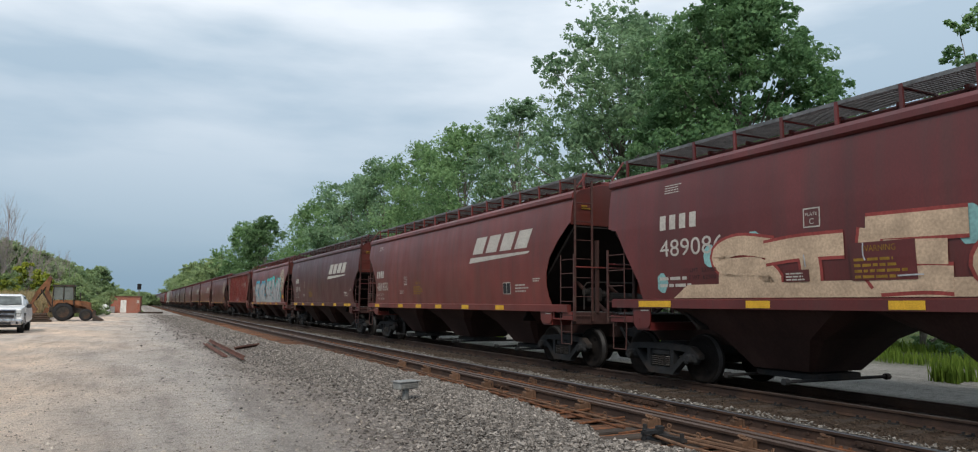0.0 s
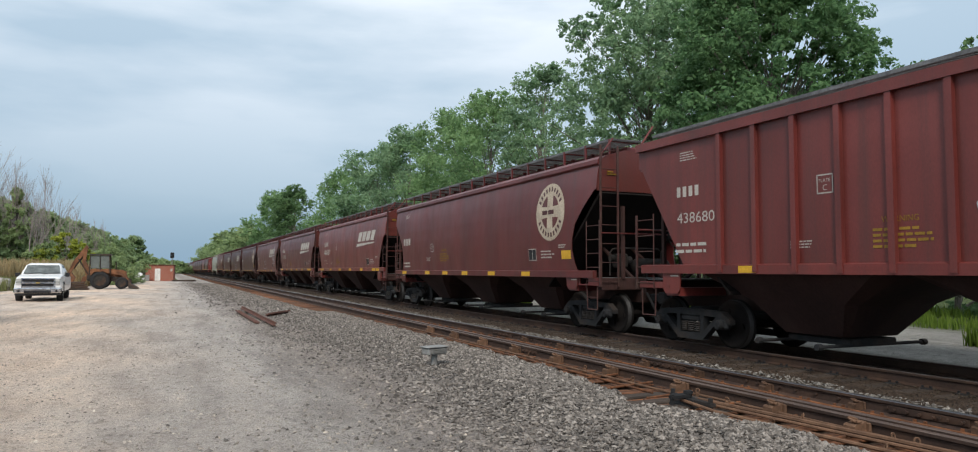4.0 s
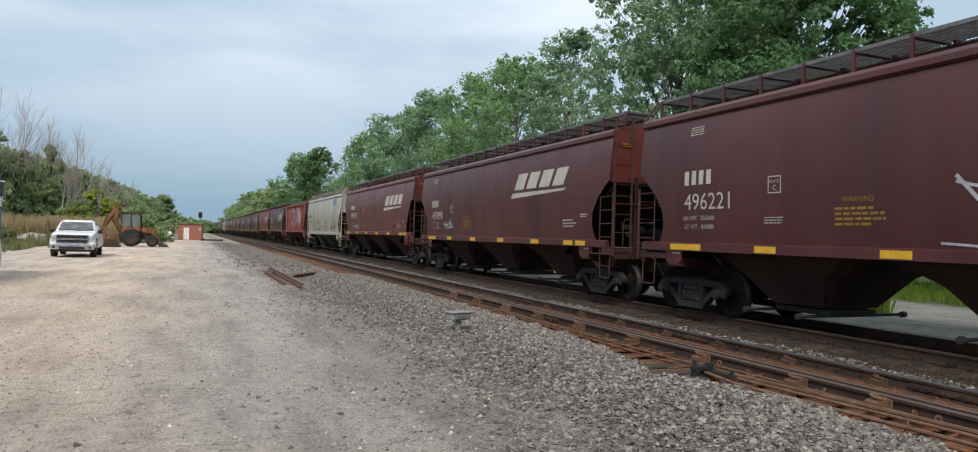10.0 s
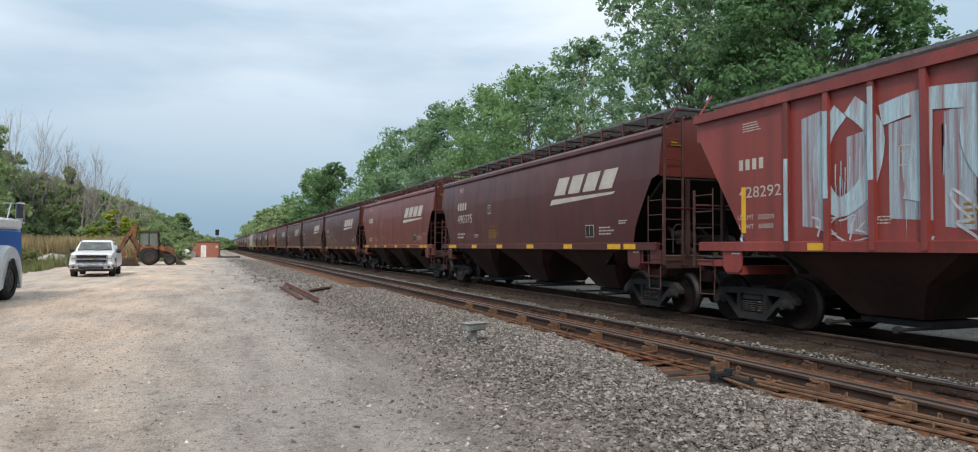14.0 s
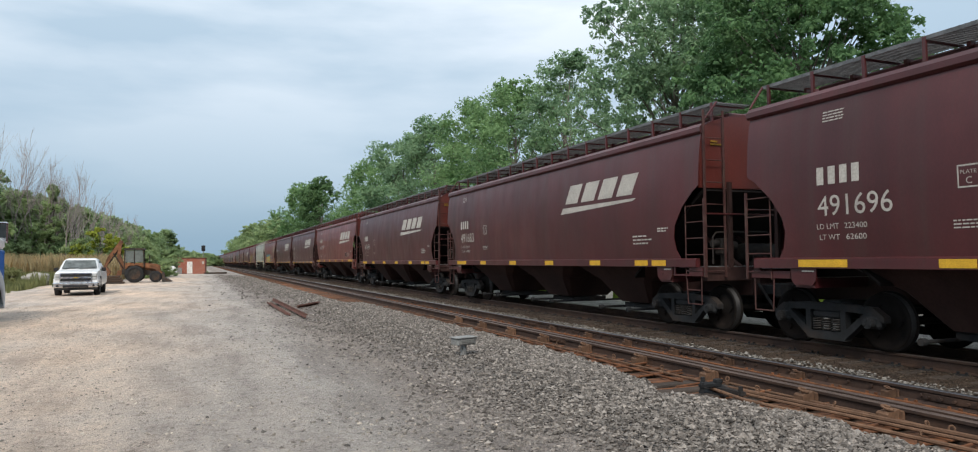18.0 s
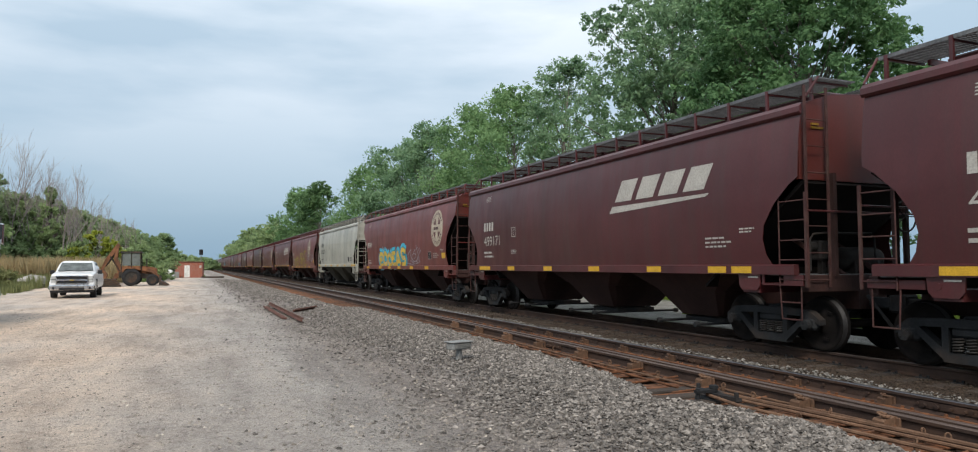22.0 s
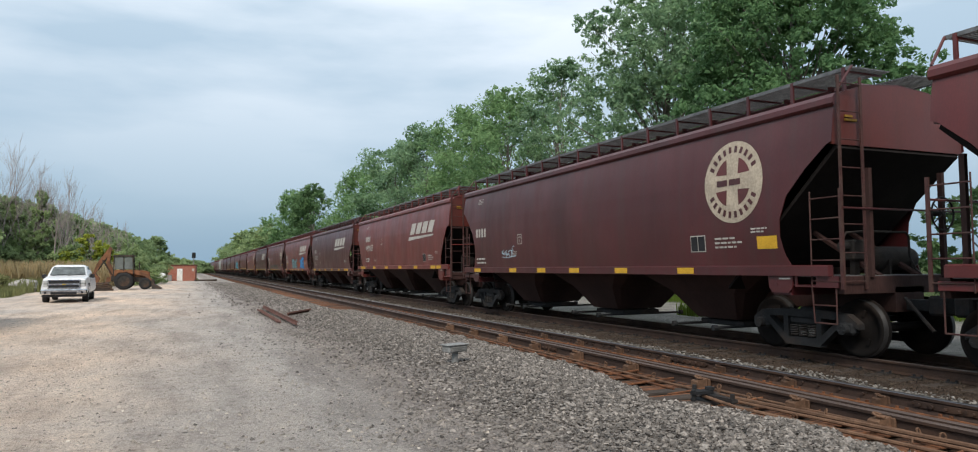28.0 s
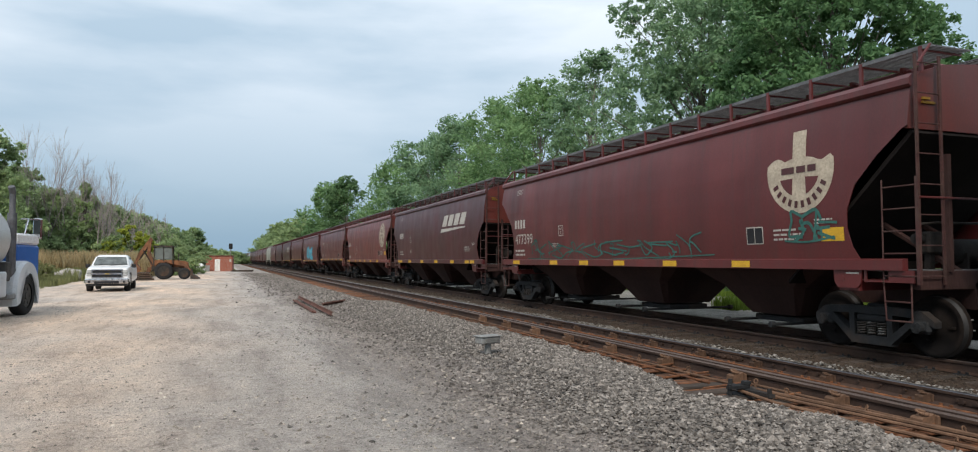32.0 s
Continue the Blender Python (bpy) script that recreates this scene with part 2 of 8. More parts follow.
DARK_TIE = surface("oily_tie_wood", (0.055, 0.042, 0.034), 0.95, dark=0.5, light=1.5, scale=4, fine=30, stretch=(0.4, 5, 3), random_tint=0.3)
STONE = surface("crushed_stone", (0.20, 0.184, 0.17), 0.9, dark=0.6, light=1.4, scale=9, fine=70, bump=0.3, random_tint=0.0)


def island_tint(mat, lo, hi):
    """Gives each loose piece of a joined mesh its own shade."""
    nt = mat.node_tree
    p = nt.nodes["Principled BSDF"]
    old = p.inputs["Base Color"].links[0].from_socket
    g = nt.nodes.new("ShaderNodeNewGeometry")
    r = ramp_node(nt, g.outputs["Random Per Island"], [(0.0, lo), (0.75, hi), (1.0, [v * 1.5 for v in hi])])
    m = nt.nodes.new("ShaderNodeMixRGB")
    m.blend_type, m.inputs["Fac"].default_value = "MULTIPLY", 1
    nt.links.new(old, m.inputs["Color1"])
    nt.links.new(r, m.inputs["Color2"])
    nt.links.new(m.outputs["Color"], p.inputs["Base Color"])


island_tint(STONE, (0.34, 0.33, 0.325), (1.12, 1.10, 1.07))


# ---- mesh tools ----
def mesh_of(name, bm, *mats, smooth=False):
    me = bpy.data.meshes.new(name)
    bm.normal_update()
    bm.to_mesh(me)
    bm.free()
    for m in mats:
        me.materials.append(m)
    if smooth:
        me.polygons.foreach_set("use_smooth", [True] * len(me.polygons))
    return me


def part(name, bm, material, parent, label="", smooth=False):
    """One mesh object under a thing or part. bm: a bmesh or a ready mesh."""
    me = bm if isinstance(bm, bpy.types.Mesh) else mesh_of(name, bm, *(material if isinstance(material, tuple) else (material,)), smooth=smooth)
    ob = new(name, me)
    ob.parent = parent
    return tagged(ob, label)


def box(bm, x0, x1, y0, y1, z0, z1, mat=0, bevel=0.0):
    r = bmesh.ops.create_cube(bm, size=1, matrix=Matrix.Translation(((x0 + x1) / 2, (y0 + y1) / 2, (z0 + z1) / 2)) @ Matrix.Diagonal((x1 - x0, y1 - y0, z1 - z0, 1)))
    fs = {f for v in r["verts"] for f in v.link_faces}
    if bevel:
        es = {e for f in fs for e in f.edges}
        bmesh.ops.bevel(bm, geom=list(es), offset=bevel, segments=1, affect="EDGES")
        return
    for f in fs:
        f.material_index = mat


def rod(bm, a, b, r, seg=8, mat=0, r2=None):
    a, b = Vector(a), Vector(b)
    d = b - a
    m = Matrix.Translation((a + b) / 2) @ d.to_track_quat("Z", "Y").to_matrix().to_4x4()
    q = bmesh.ops.create_cone(bm, cap_ends=True, segments=seg, radius1=r, radius2=r if r2 is None else r2, depth=d.length, matrix=m)
    if mat:
        for f in {f for v in q["verts"] for f in v.link_faces}:
            f.material_index = mat


def prism(bm, outline, axis, lo, hi, mat=0):
    """An outline of (u, v) drawn out along an axis. Axis x: (y, z); axis y: (x, z); axis z: (x, y)."""
    def at(u, v, w):
        return {"x": (w, u, v), "y": (u, w, v), "z": (u, v, w)}[axis]
    a = [bm.verts.new(at(u, v, lo)) for u, v in outline]
    b = [bm.verts.new(at(u, v, hi)) for u, v in outline]
    k = len(a)
    fs = [bm.faces.new(a[::-1]), bm.faces.new(b)] + [bm.faces.new((a[i], a[(i + 1) % k], b[(i + 1) % k], b[i])) for i in range(k)]
    for f in fs:
        f.material_index = mat
    bmesh.ops.recalc_face_normals(bm, faces=fs)
    return fs


def empty(name, m, label, category, group="", kind=""):
    ob = new(name)
    ob.empty_display_size = 0.2
    ob.matrix_basis = m
    return tagged(ob, label, category, group, kind)

# ---- ground ----
TRACK_X = 10.72
RAIL_Z = 0.03


def ground_z(x, y=0.0):
    pts = [(-400, 3.0), (-60, 1.2), (-22, 0.5), (-12, 0.05), (-8, 0.0), (2.2, 0.0), (4.2, -0.07), (5.3, -0.16), (8.6, -0.20), (9.0, -0.16), (12.6, -0.16), (13.6, -0.02), (19, 0.0), (24, 0.15), (60, 0.6), (400, 3.0)]
    for (a, za), (b, zb) in zip(pts, pts[1:]):
        if a <= x <= b:
            return za + (zb - za) * (x - a) / (b - a)
    return 3.0


def ground_material():
    m = bpy.data.materials.new("dirt_lot_and_gravel")
    m.use_nodes = True
    nt = m.node_tree
    n, l = nt.nodes, nt.links
    p = n["Principled BSDF"]
    p.inputs["Roughness"].default_value, p.inputs["Specular IOR Level"].default_value = 0.95, 0.15
    co = n.new("ShaderNodeTexCoord")
    sx = n.new("ShaderNodeSeparateXYZ")
    l.new(co.outputs["Object"], sx.inputs["Vector"])

    def tex(scale, detail=6, rough=0.6, stretch=(1, 1, 1)):
        ma = n.new("ShaderNodeMapping")
        ma.inputs["Scale"].default_value = stretch
        l.new(co.outputs["Object"], ma.inputs["Vector"])
        t = n.new("ShaderNodeTexNoise")
        t.inputs["Scale"].default_value, t.inputs["Detail"].default_value, t.inputs["Roughness"].default_value = scale, detail, rough
        l.new(ma.outputs["Vector"], t.inputs["Vector"])
        return t.outputs["Fac"]

    def mixed(fac, a, b, kind="MIX"):
        x = n.new("ShaderNodeMixRGB")
        x.blend_type = kind
        for sock, v in ((x.inputs["Fac"], fac), (x.inputs["Color1"], a), (x.inputs["Color2"], b)):
            if isinstance(v, (int, float)):
                sock.default_value = v
            elif isinstance(v, tuple):
                sock.default_value = (*v, 1)
            else:
                l.new(v, sock)
        return x.outputs["Color"]

    def edge(centre, width, wobble):
        """0 below x = centre, 1 above, with an uneven border."""
        add = n.new("ShaderNodeMath")
        add.operation = "MULTIPLY_ADD"
        l.new(tex(0.25, 7, 0.65, (1, 0.35, 1)), add.inputs[0])
        add.inputs[1].default_value = wobble
        l.new(sx.outputs["X"], add.inputs[2])
        r = n.new("ShaderNodeMapRange")
        r.inputs["From Min"].default_value, r.inputs["From Max"].default_value = centre + wobble / 2 - width, centre + wobble / 2 + width
        l.new(add.outputs[0], r.inputs["Value"])
        return r.outputs["Result"]

    dirt = ramp_node(nt, tex(0.35, 8, 0.62), [(0.3, (0.535, 0.42, 0.335)), (0.5, (0.655, 0.52, 0.415)), (0.7, (0.74, 0.59, 0.475))])
    grey = ramp_node(nt, tex(0.5, 8, 0.6), [(0.3, (0.37, 0.336, 0.31)), (0.7, (0.565, 0.517, 0.48))])
    patch = ramp_node(nt, tex(0.16, 5, 0.6, (1, 0.5, 1)), [(0.42, (0, 0, 0)), (0.6, (0.8, 0.8, 0.8))])
    lot = mixed(patch, dirt, grey)
    # wheels have kept the middle of the lot bare; closer to the gravel and the walker it is greyer
    near = n.new("ShaderNodeMapRange")
    near.inputs["From Min"].default_value, near.inputs["From Max"].default_value = 13.0, 6.5
    l.new(sx.outputs["Y"], near.inputs["Value"])
    worn = ramp_node(nt, tex(0.4, 7, 0.65, (1, 0.6, 1)), [(0.40, (0.1, 0.1, 0.1)), (0.60, (0.8, 0.8, 0.8))])
    lot = mixed(mixed(1.0, near.outputs["Result"], worn, "MULTIPLY"), lot, grey)
    gravel = ramp_node(nt, tex(30, 3, 0.7), [(0.25, (0.15, 0.138, 0.126)), (0.5, (0.29, 0.268, 0.246)), (0.75, (0.48, 0.45, 0.42))])
    grass = ramp_node(nt, tex(3.0, 6, 0.7), [(0.3, (0.035, 0.06, 0.016)), (0.7, (0.10, 0.13, 0.04))])
    road = ramp_node(nt, tex(1.2, 6, 0.6), [(0.3, (0.22, 0.215, 0.20)), (0.7, (0.31, 0.30, 0.28))])
    c = mixed(edge(-0.3, 1.8, 3.5), lot, mixed(0.45, grey, gravel))
    soil = ramp_node(nt, tex(0.8, 7, 0.65), [(0.3, (0.17, 0.135, 0.122)), (0.7, (0.28, 0.235, 0.21))])
    c = mixed(edge(1.9, 0.5, 1.6), c, mixed(0.5, soil, gravel))
    c = mixed(edge(3.7, 0.6, 1.2), c, gravel)
    bed = ramp_node(nt, tex(2.0, 7, 0.65), [(0.3, (0.045, 0.032, 0.025)), (0.7, (0.10, 0.072, 0.054))])
    c = mixed(edge(5.5, 0.15, 0.3), c, bed)
    c = mixed(edge(12.7, 0.25, 0.5), c, road)
    c = mixed(edge(18.6, 0.8, 2.0), c, grass)
    left = edge(-11.0, 1.0, 3.0)
    c = mixed(left, grass, c)
    far = n.new("ShaderNodeMapRange")
    far.inputs["From Min"].default_value, far.inputs["From Max"].default_value = 104, 112
    l.new(sx.outputs["Y"], far.inputs["Value"])
    onleft = n.new("ShaderNodeMath")
    onleft.operation = "LESS_THAN"
    l.new(sx.outputs["X"], onleft.inputs[0])
    onleft.inputs[1].default_value = 1.5
    both = n.new("ShaderNodeMath")
    both.operation = "MULTIPLY"
    l.new(far.outputs["Result"], both.inputs[0])
    l.new(onleft.outputs[0], both.inputs[1])
    c = mixed(both.outputs[0], c, grass)
    speck = ramp_node(nt, tex(45, 4, 0.75), [(0.3, (0.55, 0.55, 0.55)), (0.5, (1, 1, 1)), (0.72, (1.35, 1.35, 1.32))])
    c = mixed(1.0, c, speck, "MULTIPLY")
    lumps = ramp_node(nt, tex(7.0, 7, 0.72), [(0.32, (0.60, 0.59, 0.58)), (0.46, (1, 1, 1)), (0.7, (1.16, 1.15, 1.13))])
    c = mixed(1.0, c, lumps, "MULTIPLY")
    ruts = ramp_node(nt, tex(0.9, 6, 0.65, (1.6, 0.35, 1)), [(0.36, (0.74, 0.73, 0.73)), (0.52, (1, 1, 1)), (0.68, (1.13, 1.12, 1.1))])
    c = mixed(1.0, c, ruts, "MULTIPLY")
    l.new(c, p.inputs["Base Color"])
    b = n.new("ShaderNodeBump")
    b.inputs["Strength"].default_value, b.inputs["Distance"].default_value = 0.85, 0.09
    l.new(tex(14, 8, 0.75), b.inputs["Height"])
    l.new(b.outputs["Normal"], p.inputs["Normal"])
    return m


def ground():
    xs = [-600, -300, -150, -80, -50, -35] + [v * 0.5 for v in range(-48, 52)] + [30, 40, 60, 100, 200, 400, 700]
    ys = [-80, -40, -20, -10] + [v * 0.5 for v in range(-10, 90)] + [50, 60, 75, 90, 105, 130, 170, 230, 320, 450, 700, 1200, 2500]
    v, f = [], []
    for y in ys:
        for x in xs:
            near = 1.0 if abs(x) < 30 and -6 < y < 60 else 0.0
            soft = 0.0 if 4.9 < x < 13.4 else 1.0
            dz = near * soft * (0.035 * noise.noise((x * 0.35, y * 0.25, 0)) + 0.018 * noise.noise((x * 1.3, y * 1.3, 4)))
            v.append((x, y, ground_z(x, y) + dz))
    k = len(xs)
    for j in range(len(ys) - 1):
        for i in range(k - 1):
            f.append((j * k + i, j * k + i + 1, (j + 1) * k + i + 1, (j + 1) * k + i))
    me = bpy.data.meshes.new("ground")
    me.from_pydata(v, [], f)
    me.materials.append(ground_material())
    me.polygons.foreach_set("use_smooth", [True] * len(me.polygons))
    tagged(new("ground", me), "tan dirt lot running into grey crushed gravel", "ground", kind="structure")


ground()


def scatter_stones(name, label, count, place, size, material, seed):
    """Broken stones as one mesh: each a squashed, twisted octahedron."""
    rng = np.random.default_rng(seed)
    base = np.array([(1, 0, 0), (-1, 0, 0), (0, 1, 0), (0, -1, 0), (0, 0, 1), (0, 0, -1)], float)
    tri = np.array([(0, 2, 4), (2, 1, 4), (1, 3, 4), (3, 0, 4), (2, 0, 5), (1, 2, 5), (3, 1, 5), (0, 3, 5)])
    x, y, z = place(rng, count)
    s = size[0] + (size[1] - size[0]) * rng.random(count) ** 2
    v = base[None] * (0.55 + 0.75 * rng.random((count, 6, 1))) + 0.25 * rng.standard_normal((count, 6, 3))
    v *= np.stack([1.0 + 0.3 * rng.random(count), 1.0 + 0.3 * rng.random(count), 0.6 + 0.3 * rng.random(count)], -1)[:, None]
    a = rng.random(count) * 6.283
    c, sn = np.cos(a)[:, None], np.sin(a)[:, None]
    v = np.stack([v[..., 0] * c - v[..., 1] * sn, v[..., 0] * sn + v[..., 1] * c, v[..., 2]], -1)
    v = v * s[:, None, None] + np.stack([x, y, z], -1)[:, None]
    f = (np.arange(count) * 6)[:, None, None] + tri[None]
    me = bpy.data.meshes.new(name)
    me.from_pydata(v.reshape(-1, 3).tolist(), [], f.reshape(-1, 3).tolist())
    me.materials.append(material)
    return tagged(new(name, me), label, "gravel", kind="stuff")


def bumps(x, y):
    """The small ups and downs of the lot."""
    return 0.035 * noise.noise((x * 0.35, y * 0.25, 0)) + 0.018 * noise.noise((x * 1.3, y * 1.3, 4))


def on_ground(x, y):
    return zs(x) + np.array([bumps(a, b) if a < 4.9 and b < 45 else 0.0 for a, b in zip(x, y)])


def zs(x):
    return np.interp(x, [2.2, 4.2, 5.3, 8.6, 9.0, 12.6, 13.6], [0, -0.07, -0.16, -0.20, -0.16, -0.16, -0.02])


def bank(rng, n):
    y = np.where(rng.random(n) < 0.14, -7 + 9.6 * rng.random(n), 2.5 + 24 * rng.random(n) ** 1.5)
    rim = np.interp(y, [3.9, 5.0, 5.9, 6.2, 6.8, 7.3, 8.1, 10, 12.5, 30], [5.52, 5.66, 5.6, 5.45, 5.0, 5.18, 5.42, 5.70, 5.75, 5.8]) + 0.06 * np.sin(y * 5.1) + 0.05 * np.sin(y * 11.7)
    x = np.clip(rim - np.abs(rng.standard_normal(n)) * (1.55 + 0.25 * np.sin(y * 0.5)), -1.5, 6)
    up = 0.12 * np.clip((x - 3.2) / 1.9, 0, 1) * np.clip((rim - x) / 0.12, 0.25, 1)
    return x, y, on_ground(x, y) + up + 0.02 * rng.random(n) * np.clip(x - 2, 0, 1)


def loose(rng, n):
    y = np.where(rng.random(n) < 0.2, -7 + 10.2 * rng.random(n), 3 + 27 * rng.random(n) ** 1.5)
    x = -7 + 10 * rng.random(n) ** 0.8
    return x, y, on_ground(x, y) + 0.002


def between(rng, n):
    y = 1 + 55 * rng.random(n) ** 1.3
    x = 7.78 + (1.02 + 0.1 * np.sin(y * 1.7) + 0.06 * np.sin(y * 5.3)) * rng.random(n)
    return x, y, np.full(n, -0.165) + 0.04 * rng.random(n)


def brown_bed(rng, n):
    y = 1 + 55 * rng.random(n) ** 1.3
    x = 8.6 + 1.3 * rng.random(n)
    return x, y, np.full(n, -0.15) + 0.02 * rng.random(n)


def tie_bed(rng, n):
    y = 1 + 40 * rng.random(n) ** 1.3
    x = 5.3 + 2.4 * rng.random(n)
    return x, y, np.full(n, -0.20) + 0.02 * rng.random(n)


def far_bank(rng, n):
    y = 26 + 60 * rng.random(n)
    x = np.clip(5.4 - np.abs(rng.standard_normal(n)) * 1.5, 0, 5.4)
    return x, y, zs(x) + 0.02


PALE = surface("pale_stone", (0.225, 0.21, 0.19), 0.9, dark=0.7, light=1.2, scale=9, fine=70, bump=0.2)
island_tint(PALE, (0.4, 0.4, 0.4), (1.1, 1.1, 1.1))
LOT_STONE = surface("dusty_lot_stone", (0.36, 0.325, 0.285), 0.95, dark=0.6, light=1.2, scale=9, fine=70, bump=0.2)
island_tint(LOT_STONE, (0.58, 0.57, 0.56), (1.12, 1.10, 1.07))
scatter_stones("ballast_bank", "grey crushed stone heaped beside the track", 84000, bank, (0.009, 0.03), STONE, 3)
scatter_stones("loose_stones", "small grey stones scattered over the dirt lot", 24000, loose, (0.004, 0.019), LOT_STONE, 4)
scatter_stones("ballast_between_tracks", "pale crushed stone between the two tracks", 15000, between, (0.012, 0.032), PALE, 5)
BROWN = surface("rust_stained_stone", (0.062, 0.049, 0.037), 0.95, dark=0.6, light=1.4, scale=9, fine=70, bump=0.3)
island_tint(BROWN, (0.5, 0.5, 0.5), (1.1, 1.05, 1.0))
scatter_stones("ballast_under_train", "brown rust-stained stones beside the train's track", 9000, brown_bed, (0.008, 0.02), BROWN, 7)
scatter_stones("ballast_between_ties", "brown rust-stained stones between the ties", 9000, tie_bed, (0.012, 0.03), BROWN, 8)
scatter_stones("ballast_far_bank", "grey crushed stone along the far track side", 16000, far_bank, (0.02, 0.05), STONE, 6)


# ---- tracks ----
def rail_mesh(y0, y1, top):
    """A flat-bottomed rail: foot, web, head, 0.18 m high, top at 0."""
    o = [(-0.07, -0.18), (0.07, -0.18), (0.07, -0.167), (0.014, -0.145), (0.01, -0.05), (0.036, -0.038), (0.036, -0.008), (0.028, 0.0), (-0.028, 0.0), (-0.036, -0.008), (-0.036, -0.038), (-0.01, -0.05), (-0.014, -0.145), (-0.07, -0.167)]
    bm = bmesh.new()
    ys = [y0 + (y1 - y0) * (i / 40) ** 2 for i in range(41)]
    rings = [[bm.verts.new((u, y, w)) for u, w in o] for y in ys]
    for a, b in zip(rings, rings[1:]):
        for i in range(len(o)):
            j = (i + 1) % len(o)
            f = bm.faces.new((a[i], a[j], b[j], b[i]))
            f.material_index = 1 if i in (6, 7, 8) else 0
    bm.faces.new(rings[0])
    bm.faces.new(rings[-1][::-1])
    bmesh.ops.recalc_face_normals(bm, faces=bm.faces)
    return mesh_of("rail", bm, RAIL_SIDE, top)


RAIL, RUSTY_RAIL = rail_mesh(-14, 620, RAIL_TOP), rail_mesh(-14, 620, RAIL_RUST)
near_track = empty("near_track", pose(0, 0, RAIL_Z), "rusty track with switch rails on worn wooden ties", "railway track", kind="structure")
far_track = empty("main_track", pose(0, 0, RAIL_Z), "railway track under the train on dark wooden ties", "railway track", kind="structure")
for x in (TRACK_X - 0.7525, TRACK_X + 0.7525):
    part("rail", RUSTY_RAIL, None, far_track).location = (x, 0, 0)
RAIL_A, RAIL_B = 7.60, 6.62
for x in (RAIL_A, RAIL_B, RAIL_B - 0.13):
    part("rail", RAIL if x == RAIL_A else RUSTY_RAIL, None, near_track).location = (x, 0, 0 if x != RAIL_B - 0.13 else -0.012)


def tie_mesh(length):
    bm = bmesh.new()
    box(bm, -length / 2, length / 2, -0.115, 0.115, -0.18, 0, bevel=0.012)
    return bm


TIE_NEAR = mesh_of("tie", tie_mesh(3.2), TIE)
TIE_FAR = mesh_of("tie", tie_mesh(2.75), DARK_TIE)
rt = random.Random(5)
for i in range(120):
    y = -6 + i * 0.51
    t = part("tie", TIE_NEAR, None, near_track)
    t.matrix_basis = pose(6.75 + rt.uniform(-0.12, 0.12), y + rt.uniform(-0.03, 0.03), -0.178 + rt.uniform(-0.015, 0.0), 0, rt.uniform(-0.4, 0.4), rt.uniform(-1.2, 1.2))
    if i < 110:
        t = part("tie", TIE_FAR, None, far_track)
        t.matrix_basis = pose(TRACK_X + rt.uniform(-0.05, 0.05), y, -0.178, 0, 0, rt.uniform(-0.8, 0.8))
bm = bmesh.new()
for i in range(420):
    y = 55.5 + i * 0.52 + (i / 420) ** 2 * 150
    box(bm, 5.15, 8.35, y - 0.11, y + 0.11, -0.36, -0.18)
part("tie_row", bm, TIE, near_track)["kind"] = "stuff"
bm = bmesh.new()
for i in range(420):
    y = 50.5 + i * 0.52 + (i / 420) ** 2 * 150
    box(bm, TRACK_X - 1.3, TRACK_X + 1.3, y - 0.11, y + 0.11, -0.36, -0.18)
part("tie_row", bm, DARK_TIE, far_track)["kind"] = "stuff"


def plate_mesh():
    bm = bmesh.new()
    box(bm, -0.19, 0.19, -0.1, 0.1, 0, 0.018, bevel=0.004)
    for sx in (-0.11, 0.11):
        for sy in (-0.06, 0.06):
            box(bm, sx - 0.014, sx + 0.014, sy - 0.014, sy + 0.014, 0.018, 0.05)
    return bm


def brace_mesh(k):
    """A cast rail brace: a stepped block with a bolt and a spring loop, hugging the rail from the side."""
    bm = bmesh.new()
    prism(bm, [(-0.17, 0), (0.0, 0), (0.0, 0.125), (-0.03, 0.13), (-0.06, 0.115), (-0.15, 0.105), (-0.17, 0.09)], "y", -0.06, 0.06)
    box(bm, -0.028, 0.0, -0.10, 0.10, 0.0, 0.12, bevel=0.008)
    rod(bm, (-0.11, -0.01, 0.1), (-0.11, -0.01, 0.135), 0.026, 6)
    for q in range(7):
        a, b = radians(q * 45), radians(q * 45 + 45)
        rod(bm, (-0.11 + 0.035 * math.cos(a), 0.055 * math.sin(a) - 0.01, 0.14 + 0.012 * math.sin(a)), (-0.11 + 0.035 * math.cos(b), 0.055 * math.sin(b) - 0.01, 0.14 + 0.012 * math.sin(b)), 0.012, 6)
    for v in bm.verts:
        v.co *= k
    return bm


PLATE, DARK_PLATE = mesh_of("tie_plate", plate_mesh(), RUST), mesh_of("tie_plate", plate_mesh(), IRON)
BRACE = mesh_of("rail_brace", brace_mesh(1.12), TAN_RUST)
SMALL_BRACE = mesh_of("rail_brace", brace_mesh(0.85), surface("brown_casting", (0.085, 0.048, 0.030), 0.9, dark=0.6, light=1.4, scale=7, fine=50, random_tint=0.2))
for i in range(75):
    y = -6 + i * 0.51
    for x in (RAIL_A, RAIL_B):
        part("tie_plate", PLATE, None, near_track).location = (x, y, -0.186)
    part("tie_plate", DARK_PLATE, None, far_track).location = (TRACK_X - 0.7525, y, -0.186)
